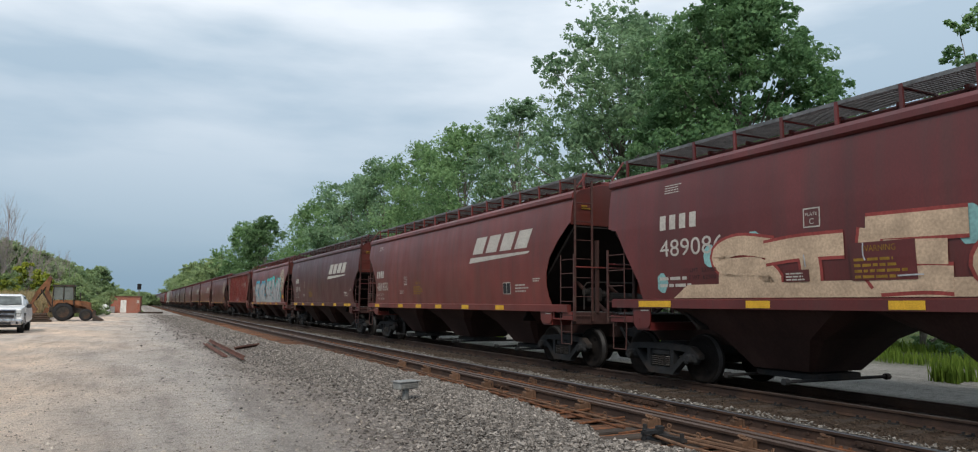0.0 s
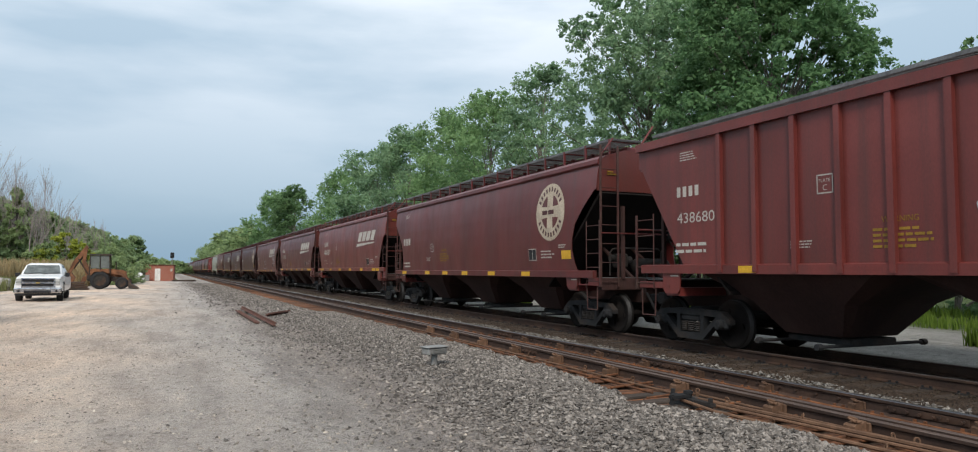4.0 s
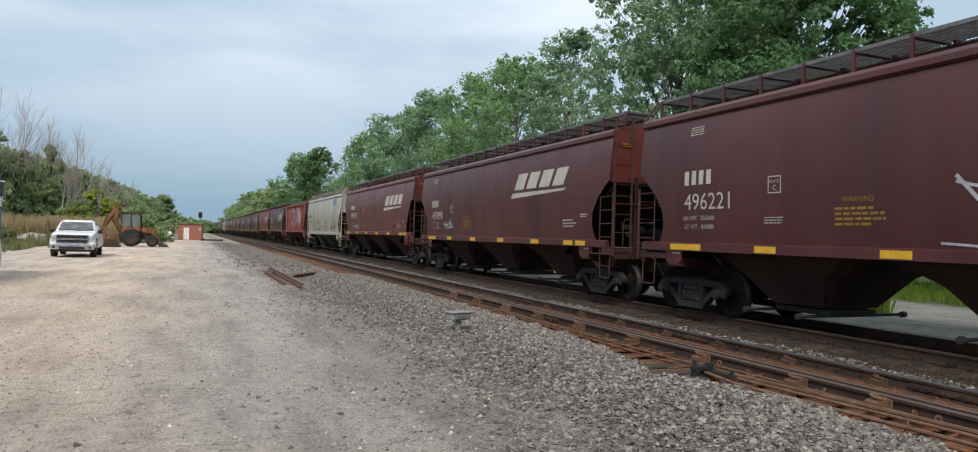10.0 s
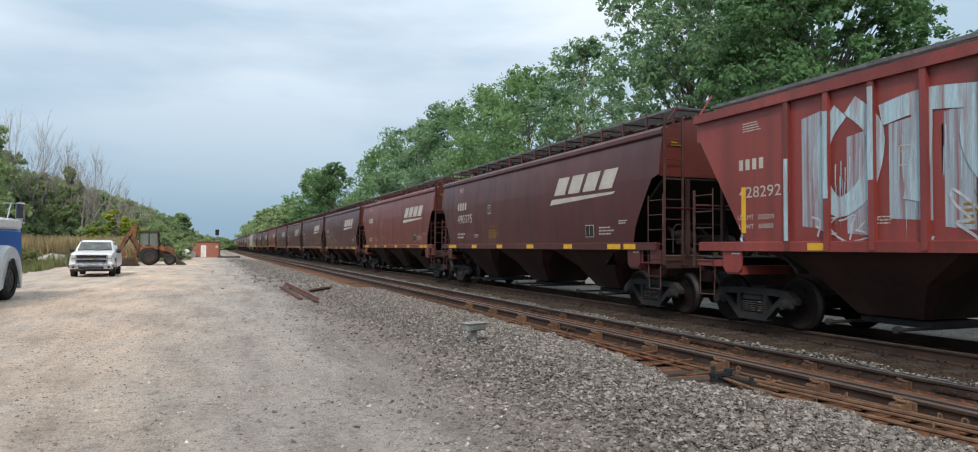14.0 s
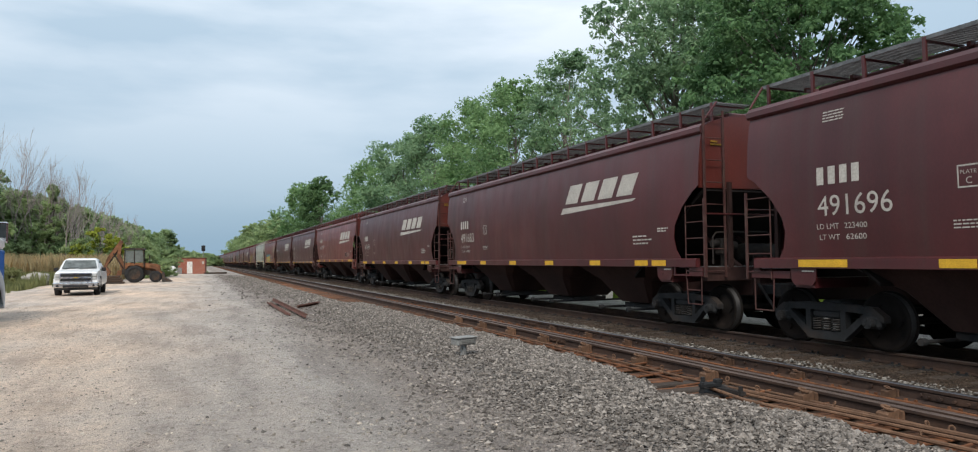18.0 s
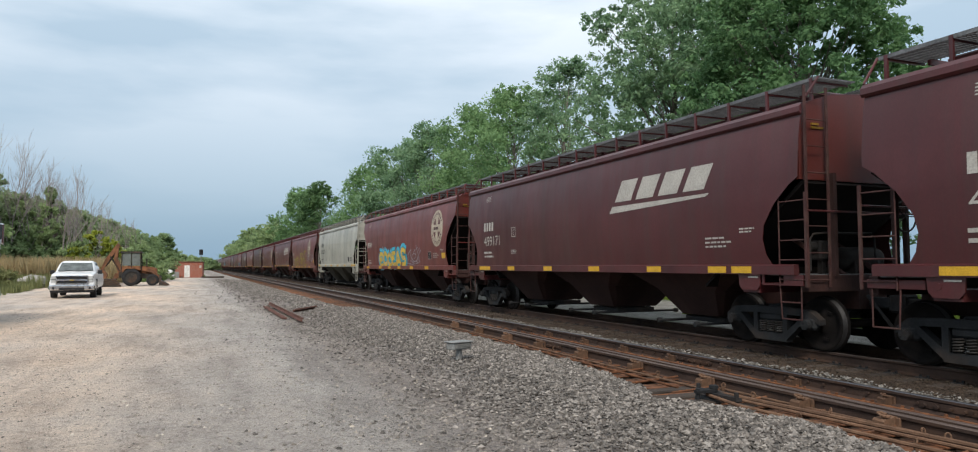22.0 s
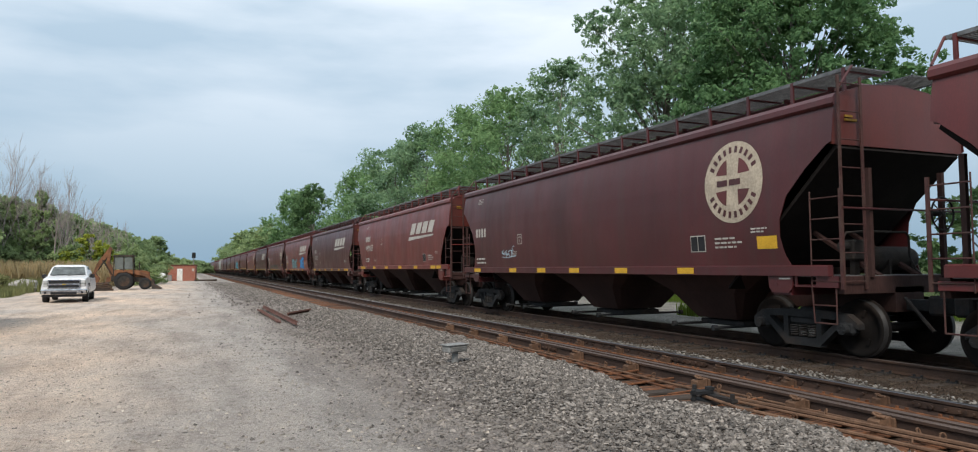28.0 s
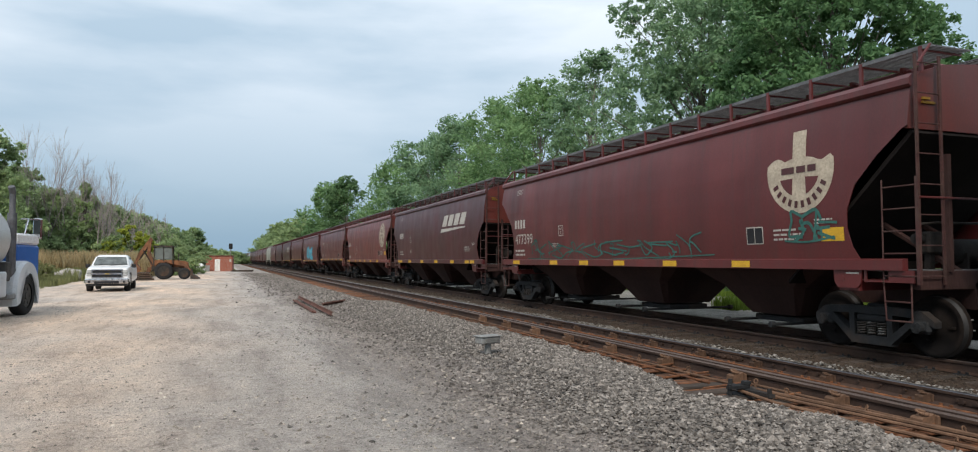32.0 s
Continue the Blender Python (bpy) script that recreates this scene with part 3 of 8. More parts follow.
for y in (2.55, 3.85, 5.12, 6.18, 7.83, 9.47, 11.15, 12.8, 14.4, 16.1, 17.8):
    part("rail_brace", BRACE, None, near_track, "tan rusty cast rail brace with bolt").location = (RAIL_B - 0.15, y, -0.175)
for y in (3.2, 4.6, 6.02, 7.41, 8.78, 10.1, 11.54, 13.0, 14.6):
    part("rail_brace", SMALL_BRACE, None, near_track, "rusty cast rail brace with bolt").location = (RAIL_A - 0.02, y, -0.17)

# bolts and joint bars on the inner rail
bm = bmesh.new()
box(bm, -0.03, -0.012, -0.45, 0.45, -0.13, -0.055, bevel=0.004)
for k in range(6):
    rod(bm, (-0.065, -0.38 + k * 0.15, -0.095), (-0.02, -0.38 + k * 0.15, -0.095), 0.02, 6)
JOINT = mesh_of("joint_bar", bm, RAIL_SIDE)
for x, y in ((RAIL_A, 5.2), (RAIL_A, 9.6), (RAIL_A, 16.0), (RAIL_B - 0.13, 12.5), (RAIL_A, 26.0)):
    part("joint_bar", JOINT, None, near_track, "bolted steel joint bar").location = (x, y, 0)


bm = bmesh.new()
rod(bm, (-0.045, 0, 0), (-0.008, 0, 0), 0.019, 6)
BOLT = mesh_of("bolt", bm, RAIL_SIDE)
for i in range(46):
    part("bolt", BOLT, None, near_track).location = (RAIL_A, 2.3 + i * 0.31 + 0.05 * math.sin(i * 2.7), -0.085)


def long_rod(name, pts, r, label, material=RUST):
    bm = bmesh.new()
    for a, b in zip(pts, pts[1:]):
        rod(bm, a, b, r, 7)
    return part(name, bm, material, near_track, label)


Z = -0.10
TAN = "long tan rusty switch rod"
long_rod("switch_rod", [(6.46, 0.5, Z), (6.27, 4.2, Z), (6.11, 5.9, Z), (6.0, 7.0, Z)], 0.024, TAN, TAN_RUST)
long_rod("switch_rod", [(6.36, 0.5, Z - 0.02), (6.19, 4.2, Z - 0.02), (6.03, 5.9, Z - 0.02), (5.95, 6.9, Z - 0.02)], 0.018, TAN, TAN_RUST)
long_rod("switch_rod", [(5.98, 0.5, Z + 0.01), (5.80, 3.95, Z + 0.01), (5.68, 5.8, Z), (5.64, 6.3, Z), (5.78, 7.05, Z)], 0.02, TAN, TAN_RUST)
long_rod("switch_rod", [(5.86, 0.5, Z - 0.03), (5.72, 3.6, Z - 0.03), (5.62, 5.2, Z - 0.03)], 0.016, "thin rusty switch rod")
long_rod("switch_rod", [(6.40, 0.5, Z - 0.03), (6.39, 5.2, Z - 0.03), (6.33, 7.6, Z - 0.03)], 0.016, "thin rusty switch rod", TAN_RUST)
long_rod("switch_rod", [(6.1, 7.4, Z - 0.03), (6.16, 12.0, Z - 0.03), (6.25, 20.0, Z - 0.03)], 0.017, "thin rusty switch rod", TAN_RUST)
long_rod("switch_rod", [(5.92, 7.8, Z - 0.04), (6.0, 11.0, Z - 0.04), (6.1, 16.0, Z - 0.04)], 0.017, "thin rusty switch rod")
long_rod("switch_rod", [(6.92, 1.0, Z - 0.01), (7.0, 14.0, Z - 0.01), (7.04, 24.0, Z - 0.01)], 0.02, "thin tan rod between the rails", TAN_RUST)
long_rod("switch_rod", [(7.22, 1.0, Z - 0.03), (7.3, 9.0, Z - 0.03), (7.32, 15.0, Z - 0.03)], 0.015, "thin rusty rod between the rails")
for x, y in ((6.27, 5.68), (6.3, 4.66), (6.32, 4.44), (6.22, 6.75), (6.33, 7.4), (5.77, 5.62), (5.85, 4.4), (6.3, 3.4), (6.18, 8.6), (6.2, 9.9), (6.22, 11.9)):
    bm = bmesh.new()
    box(bm, -0.02, 0.02, -0.016, 0.016, -0.02, 0.08)
    for k in range(7):
        a, b = radians(k * 50), radians(k * 50 + 50)
        rod(bm, (0.026 * math.cos(a), 0.01 * math.sin(a), 0.10 + 0.028 * math.sin(a)), (0.026 * math.cos(b), 0.01 * math.sin(b), 0.10 + 0.028 * math.sin(b)), 0.009, 5)
    part("rod_guide", bm, TAN_RUST, near_track, "rusty eye bolt guiding the rods").matrix_basis = pose(x, y, -0.18, 0, 0, 37 * x * y)
for i in range(9):
    bm = bmesh.new()
    y = 2.4 + i * 0.86
    rod(bm, (5.65 + 0.03 * (i % 3), y, -0.155), (6.45, y + 0.08, -0.13), 0.015, 6)
    part("cross_rod", bm, RUST, near_track, "short rusty cross rod")
# oily switch timbers that reach out under the crank
bm = bmesh.new()
box(bm, -0.75, 0.75, -0.12, 0.12, -0.2, 0, bevel=0.015)
TIMBER = mesh_of("switch_timber", bm, DARK_TIE)
for y, x, rz in ((6.58, 5.78, 3), (6.98, 5.70, -2), (7.38, 5.80, 1.5), (7.80, 5.95, -1)):
    part("switch_timber", TIMBER, None, near_track, "dark oily switch timber").matrix_basis = pose(x, y, -0.155, 0, 0, rz)
# flat switch plates on the tie ends
bm = bmesh.new()
box(bm, -0.45, 0.45, -0.06, 0.06, 0, 0.016, bevel=0.003)
SLIDE = mesh_of("slide_plate", bm, RUST)
for i in range(26):
    part("slide_plate", SLIDE, None, near_track).matrix_basis = pose(6.05, 1.9 + i * 0.51, -0.178, 0, 0, rt.uniform(-2, 2))
# black crank and lever beside the rods
crank = empty("switch_crank", pose(5.86, 7.02, -0.145, 0, 0, 8), "black cast switch crank lying across oily timbers", "railway switch")
bm = bmesh.new()
box(bm, -0.13, 0.15, -0.20, 0.20, 0, 0.035, bevel=0.01)
part("base", bm, IRON, crank)
bm = bmesh.new()
prism(bm, [(-0.10, -0.42), (-0.05, -0.46), (0.03, -0.08), (0.09, 0.0), (0.11, 0.30), (0.07, 0.36), (0.02, 0.30), (-0.03, 0.07), (-0.09, -0.05)], "z", 0.06, 0.105)
part("lever", bm, IRON, crank)
bm = bmesh.new()
prism(bm, [(-0.30, -0.02), (-0.28, 0.05), (0.02, 0.09), (0.05, 0.0), (0.0, -0.05)], "z", 0.11, 0.145)
part("cross_arm", bm, IRON, crank)
bm = bmesh.new()
rod(bm, (0, 0, 0.03), (0, 0, 0.17), 0.045, 12)
rod(bm, (0, 0, 0.15), (0, 0, 0.185), 0.06, 6)
part("pivot", bm, IRON, crank)
for px, py in ((0.07, 0.31), (-0.07, -0.40), (-0.26, 0.015)):
    bm = bmesh.new()
    rod(bm, (px, py, 0.04), (px, py, 0.16), 0.026, 8)
    part("pin", bm, IRON, crank)

# rails and scrap lying on the gravel
def scrap(name, a, b, label, rz=0.0):
    d = Vector(b) - Vector(a)
    bm = bmesh.new()
    o = [(a * 0.7, b * 0.6) for a, b in [(-0.07, 0), (0.07, 0), (0.07, 0.013), (0.014, 0.035), (0.01, 0.13), (0.036, 0.142), (0.036, 0.18), (-0.036, 0.18), (-0.036, 0.142), (-0.01, 0.13), (-0.014, 0.035), (-0.07, 0.013)]]
    prism(bm, o, "y", 0, d.length)
    ob = new(name, mesh_of(name, bm, surface("scrap_rust", (0.13, 0.06, 0.045), 0.9, scale=3, stain=(0.06, 0.035, 0.03))))
    ob.matrix_basis = Matrix.Translation(a) @ pose(0, 0, 0, math.degrees(math.atan2(d.z, math.hypot(d.x, d.y))), rz, math.degrees(math.atan2(-d.x, d.y)))
    return tagged(ob, label, "rail", "scrap rails")


scrap("scrap_rail", (2.62, 19.2, 0.03), (2.58, 27.8, 0.05), "rusty length of rail lying on the gravel", 20)
scrap("scrap_rail", (2.38, 20.4, 0.02), (2.40, 26.8, 0.02), "rusty length of rail lying on the gravel", -70)
scrap("scrap_rail", (3.0, 24.0, 0.02), (3.95, 25.8, 0.02), "short bent piece of rusty rail on gravel", 60)

# grey junction box on a post
GALV = surface("weathered_galvanised_steel", (0.25, 0.255, 0.25), 0.7, 0.2, scale=8, fine=50)
jb = empty("junction_box", pose(3.92, 10.7, -0.1, 0, 0, 18), "small grey metal junction box on a short post in gravel", "junction box")
bm = bmesh.new()
rod(bm, (0, 0, -0.1), (0, 0, 0.28), 0.05, 12)
part("post", bm, GALV, jb)
bm = bmesh.new()
box(bm, -0.18, 0.18, -0.10, 0.10, 0.27, 0.375, bevel=0.01)
part("box", bm, GALV, jb)
bm = bmesh.new()
box(bm, -0.205, 0.205, -0.125, 0.125, 0.375, 0.395, bevel=0.008)
part("lid", bm, GALV, jb, "flat grey lid")
bm = bmesh.new()
box(bm, -0.14, 0.14, -0.108, -0.098, 0.285, 0.365)
for k in range(3):
    box(bm, -0.13, 0.13, -0.114, -0.106, 0.295 + k * 0.022, 0.305 + k * 0.022)
part("front_plate", bm, surface("dull_grey_plate", (0.2, 0.2, 0.19), 0.7), jb)


# ---- the grain train ----
# A car's own space: y along the track, x across it, z = 0 on the rail; the side that is seen looks to -x.
HALF, EAVE, SILL = 7.92, 4.05, 1.42
HALVES = {"oval": (7.64, 7.72, 6.45), "high": (8.0, 8.06, 6.87), "short": (7.36, 7.44, 6.25)}  # half length, centre behind the far end, truck centre
TRUCK_Y = 6.87
SILLS = {"oval": 1.30, "high": 1.30}  # the underside of the side sill; 1.42 on the others
SIDE = [(1.30, 1.505), (1.75, 1.545), (2.15, 1.572), (2.6, 1.585), (3.05, 1.578), (3.5, 1.548), (3.8, 1.51), (EAVE, 1.455)]
FLAT = [(SILL, 1.53), (EAVE + 0.02, 1.53)]


def side_x(z, profile):
    return float(np.interp(z, [a for a, _ in profile], [b for _, b in profile]))


ENDS = {  # outline of the sheet at a car's end: metres in from the end, height
    "oval": [(0.0, EAVE), (0.0, 2.92), (0.20, 2.80), (0.54, 2.50), (0.79, 2.15), (0.84, 1.90), (0.78, 1.64), (0.64, 1.44), (0.56, 1.30)],
    "high": [(0.0, EAVE), (0.0, 3.40), (0.10, 3.36), (0.52, 3.02), (0.92, 2.62), (1.08, 2.25), (1.10, 1.95), (1.02, 1.66), (0.88, 1.44), (0.84, 1.30)],
    "slant": [(0.0, EAVE), (0.0, 3.10), (0.28, 3.02), (0.97, 1.94), (1.09, 1.55), (1.09, 1.42)],
    "short": [(0.0, EAVE), (0.0, 3.10), (0.28, 3.02), (0.97, 1.94), (1.09, 1.55), (1.09, 1.42)],
    "ribbed": [(0.0, EAVE), (0.0, 3.62), (0.10, 3.60), (1.38, 1.62), (1.42, 1.42)],
}


def sheet_bm(end, profile, sgn):
    """A side sheet of a hopper car, bent along the profile and cut away at the ends."""
    bm = bmesh.new()
    o = ENDS[end]
    zs_ = sorted(z for z in {z for z, _ in profile} | {z for _, z in o} if z >= o[-1][1])
    def cut(z):
        return float(np.interp(z, [b for _, b in reversed(o)], [a for a, _ in reversed(o)]))
    rows = []
    for z in zs_:
        c, x = cut(z + 1e-4) if z < EAVE else 0.0, side_x(z, profile)
        ys = [-HALF + c] + [-6.0 + i * 1.5 for i in range(9)] + [HALF - c]
        rows.append([bm.verts.new((sgn * x, y, z)) for y in ys])
    inner = [[bm.verts.new(v.co - Vector((sgn * 0.012, 0, 0))) for v in r] for r in rows]
    for grid in (rows, inner):
        for a, b in zip(grid, grid[1:]):
            for i in range(len(a) - 1):
                bm.faces.new((a[i], a[i + 1], b[i + 1], b[i])).smooth = True
    rim = [r[0] for r in rows] + rows[-1][1:] + [r[-1] for r in rows[-2::-1]] + rows[0][-2:0:-1]
    rin = [r[0] for r in inner] + inner[-1][1:] + [r[-1] for r in inner[-2::-1]] + inner[0][-2:0:-1]
    for i in range(len(rim)):
        j = (i + 1) % len(rim)
        f = bm.faces.new((rim[i], rim[j], rin[j], rin[i]))
        for e in f.edges:
            e.smooth = False
    bmesh.ops.recalc_face_normals(bm, faces=bm.faces)
    return bm


def roof_bm(w=1.48):
    bm = bmesh.new()
    o = [(-w, 4.05), (-w + 0.2, 4.20), (-0.75, 4.36), (0, 4.43), (0.75, 4.36), (w - 0.2, 4.20), (w, 4.05)]
    prism(bm, o, "y", -HALF + 0.03, HALF - 0.03)
    return bm


def eave_bm(x=1.50):
    """A rolled edge along the top of the side."""
    bm = bmesh.new()
    o = [(x - 0.06, 3.98), (x + 0.0, 3.96), (x + 0.035, 4.0), (x + 0.03, 4.09), (x - 0.03, 4.16), (x - 0.1, 4.18)]
    prism(bm, [(-a, b) for a, b in o], "y", -HALF - 0.03, HALF + 0.03)
    return bm


def sill_bm(x=1.55, y1=HALF - 0.95):
    bm = bmesh.new()
    prism(bm, [(-x - 0.035, SILL), (-x - 0.035, SILL + 0.155), (-x + 0.01, SILL + 0.175), (-x + 0.08, SILL + 0.175), (-x + 0.08, SILL)], "y", -y1, y1)
    return bm


def end_wall_bm(zlow, w=1.46):
    bm = bmesh.new()
    prism(bm, [(-w - 0.06, zlow), (w + 0.06, zlow), (w + 0.06, 3.7), (w, 4.05), (w - 0.2, 4.19), (0.75, 4.34), (0, 4.40), (-0.75, 4.34), (-w + 0.2, 4.19), (-w, 4.05), (-w - 0.06, 3.7)], "y", -0.03, 0.03)
    return bm


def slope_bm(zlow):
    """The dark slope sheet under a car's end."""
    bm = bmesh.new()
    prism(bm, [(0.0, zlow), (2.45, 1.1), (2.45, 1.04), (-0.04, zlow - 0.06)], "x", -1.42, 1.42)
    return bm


def hopper_bm():
    """A discharge hopper: a plate on each side, slope sheets that run inwards to meet those of the next hopper."""
    bm = bmesh.new()
    rings = []
    for z, xs, ys, xc, yc in ((1.43, 1.48, 1.78, 1.22, 2.11), (0.95, 1.06, 0.96, 0.92, 1.10), (0.40, 0.66, 0.58, 0.58, 0.62)):
        rings.append([bm.verts.new((x, y, z)) for x, y in ((-xs, -ys), (-xc, -yc), (xc, -yc), (xs, -ys), (xs, ys), (xc, yc), (-xc, yc), (-xs, ys))])
    for a, b in zip(rings, rings[1:]):
        for i in range(8):
            j = (i + 1) % 8
            bm.faces.new((a[i], b[i], b[j], a[j]))
    bm.faces.new(rings[0])
    bm.faces.new(rings[-1][::-1])
    bmesh.ops.recalc_face_normals(bm, faces=bm.faces)
    return bm


def gate_bm(bw=0.72):
    bm = bmesh.new()
    box(bm, -0.55, 0.55, -bw + 0.08, bw - 0.08, 0.26, 0.37, bevel=0.015)
    for y in (-bw + 0.1, bw - 0.1):
        rod(bm, (-1.22, y, 0.27), (1.22, y, 0.27), 0.028, 8)
        for s in (-1, 1):
            rod(bm, (s * 1.2, y, 0.27), (s * 1.3, y, 0.27), 0.055, 8)
    return bm


def grating_bm():
    """A running board: cross bars and edge bars with gaps that let the sky through."""
    vs, fs = [], []
    def bar(x0, x1, y0, y1, z0, z1):
        k = len(vs)
        vs.extend([(x, y, z) for z in (z0, z1) for x, y in ((x0, y0), (x1, y0), (x1, y1), (x0, y1))])
        fs.extend([tuple(k + i for i in q) for q in ((3, 2, 1, 0), (4, 5, 6, 7), (0, 1, 5, 4), (1, 2, 6, 5), (2, 3, 7, 6), (3, 0, 4, 7))])
    y = -HALF - 0.05
    while y < HALF + 0.05:
        bar(-1.10, -0.28, y, y + 0.022, 4.585, 4.61)
        y += 0.056
    for x in (-1.10, -0.98, -0.86, -0.74, -0.62, -0.50, -0.38, -0.28):
        bar(x - 0.01, x + 0.01, -HALF - 0.06, HALF + 0.06, 4.60, 4.612)
    bar(-1.125, -1.10, -HALF - 0.06, HALF + 0.06, 4.57, 4.63)
    me = bpy.data.meshes.new("running_board")
    me.from_pydata(vs, [], fs)
    me.materials.append(GRATE)
    return me


def ladder_bm(x, y0, y1, z0, z1, rungs, along_x=False, r=0.014, stile=0.022, thin=False):
    """Two flat stiles with round rungs."""
    bm = bmesh.new()
    for c in (y0, y1):
        if along_x:
            box(bm, c - stile, c + stile, x - 0.012, x + 0.012, z0, z1)
        else:
            rod(bm, (x, c, z0), (x, c, z1), 0.013, 6) if thin and c == y1 else box(bm, x - 0.014, x + 0.014, c - stile, c + stile, z0, z1)
    for k in range(rungs):
        z = z0 + 0.12 + (z1 - z0 - 0.24) * k / (rungs - 1)
        a, b = ((y0, x, z), (y1, x, z)) if along_x else ((x, y0, z), (x, y1, z))
        rod(bm, a, b, r, 6)
    return bm


def end_frame_bm(s):
    """The platform at a car's end: sill, posts, draft gear."""
    bm = bmesh.new()
    y = s * (HALF + 0.05)
    box(bm, -1.45, 1.45, min(y, y - s * 0.16), max(y, y - s * 0.16), 1.02, 1.30, bevel=0.01)
    box(bm, -0.33, 0.33, min(s * 5.2, y), max(s * 5.2, y), 0.72, 1.12)
    for x in (-0.85, 0.85, 1.42):
        box(bm, x - 0.035, x + 0.035, y - 0.04, y + 0.04, 1.28, 3.0)
    for x in (-0.45, 0.45):
        rod(bm, (x, y - s * 0.1, 1.25), (x, y - s * 1.7, 2.2), 0.05, 6)
    return bm


def side_bolster_bm(s):
    """The plate that carries the side of the body down over the truck, and the thin bar out to the end."""
    bm = bmesh.new()
    y = s * TRUCK_Y
    for x in (-1, 1):
        prism(bm, [(y - 0.27, SILL), (y + 0.27, SILL), (y + 0.25, 1.10), (y + 0.18, 1.02), (y - 0.18, 1.02), (y - 0.25, 1.10)], "x", x * 1.53 - 0.015, x * 1.53 + 0.015)
        a, b = sorted((y + s * 0.3, s * (HALF + 0.02)))
        if s > 0:
            box(bm, x * 1.50 - 0.02, x * 1.50 + 0.02, a, b, 1.12, 1.25, bevel=0.006)
        else:
            box(bm, x * 1.52 - 0.012, x * 1.52 + 0.012, a, b, 1.12, 1.15)
            box(bm, x * 1.52 - 0.012, x * 1.52 + 0.012, a, a + 0.42, 1.15, SILL)
            box(bm, x * 1.52 - 0.012, x * 1.52 + 0.012, b - 0.05, b, 1.15, SILL)
        rod(bm, (x * 1.54, y + 0.1, 1.17), (x * 1.552, y + 0.1, 1.17), 0.05, 12)
    box(bm, -1.5, 1.5, y - 0.2, y + 0.2, 0.98, 1.14)
    return bm


def platform_bm(s):
    bm = bmesh.new()
    y = s * (HALF - 0.45)
    box(bm, -1.40, 1.40, y - 0.45, y + 0.45, 1.28, 1.31)
    return bm


def step_bm(s):
    """A stirrup step that hangs below the corner ladder."""
    bm = bmesh.new()
    y = s * (HALF - 0.05)
    for dy in (0, -s * 0.46):
        rod(bm, (-1.5, y + dy, 1.14), (-1.5, y + dy * 0.92, 0.56), 0.013, 6)
    for z in (0.56,) if s > 0 else (0.56, 0.84):
        rod(bm, (-1.5, y, z), (-1.5, y - s * 0.43, z), 0.013, 6)
    return bm


def coupler_bm():
    bm = bmesh.new()
    box(bm, -0.09, 0.09, -0.05, 0.42, 0.74, 0.92, bevel=0.015)
    box(bm, -0.19, 0.17, 0.40, 0.68, 0.68, 0.99, bevel=0.04)
    rod(bm, (0.25, 0.1, 0.95), (0.3, 0.6, 0.45), 0.03, 6)
    return bm


def side_frame_bm(x):
    """A cast truck side frame with its two windows, spring seat and bearing ends."""
    bm = bmesh.new()
    # frame as top chord, two diagonals, columns and lower seat, so that the windows stay open
    for a in ([(-1.1, 0.55), (-0.9, 0.69), (-0.4, 0.72), (0.4, 0.72), (0.9, 0.69), (1.1, 0.55), (1.1, 0.46), (0.86, 0.58), (0.4, 0.60), (-0.4, 0.60), (-0.86, 0.58), (-1.1, 0.46)],
              [(-0.90, 0.60), (-0.76, 0.60), (-0.32, 0.25), (-0.36, 0.13)], [(0.90, 0.60), (0.36, 0.13), (0.32, 0.25), (0.76, 0.60)],
              [(-0.38, 0.12), (-0.38, 0.26), (0.38, 0.26), (0.38, 0.12)],
              [(-0.40, 0.24), (-0.30, 0.24), (-0.30, 0.60), (-0.40, 0.60)], [(0.30, 0.24), (0.40, 0.24), (0.40, 0.60), (0.30, 0.60)]):
        prism(bm, a, "x", x - 0.075, x + 0.075)
    for y in (-0.89, 0.89):
        box(bm, x - 0.10, x + 0.08, y - 0.15, y + 0.15, 0.36, 0.58, bevel=0.05)
        s = -1 if x < 0 else 1
        rod(bm, (x + s * 0.05, y, 0.457), (x + s * 0.19, y, 0.457), 0.085, 12)
        for k in range(3):
            a = radians(90 + 120 * k)
            rod(bm, (x + s * 0.18, y + 0.05 * math.cos(a), 0.457 + 0.05 * math.sin(a)), (x + s * 0.205, y + 0.05 * math.cos(a), 0.457 + 0.05 * math.sin(a)), 0.016, 6)
    return bm


def coil_bm(x, y):
    """One coil spring as a round wire that winds upwards."""
    bm = bmesh.new()
    turns, seg, n = 5, 9, 5
    rings = []
    for i in range(turns * seg + 1):
        a, z = 2 * math.pi * i / seg, 0.27 + 0.20 * i / (turns * seg)
        c, q = math.cos(a), math.sin(a)
        rings.append([bm.verts.new((x + (0.075 + 0.015 * math.cos(6.2832 * k / n)) * c, y + (0.075 + 0.015 * math.cos(6.2832 * k / n)) * q, z + 0.015 * math.sin(6.2832 * k / n))) for k in range(n)])
    for a, b in zip(rings, rings[1:]):
        for k in range(n):
            bm.faces.new((a[k], a[(k + 1) % n], b[(k + 1) % n], b[k])).smooth = True
    bm.faces.new(rings[0])
    bm.faces.new(rings[-1][::-1])
    bmesh.ops.recalc_face_normals(bm, faces=bm.faces)
    return bm


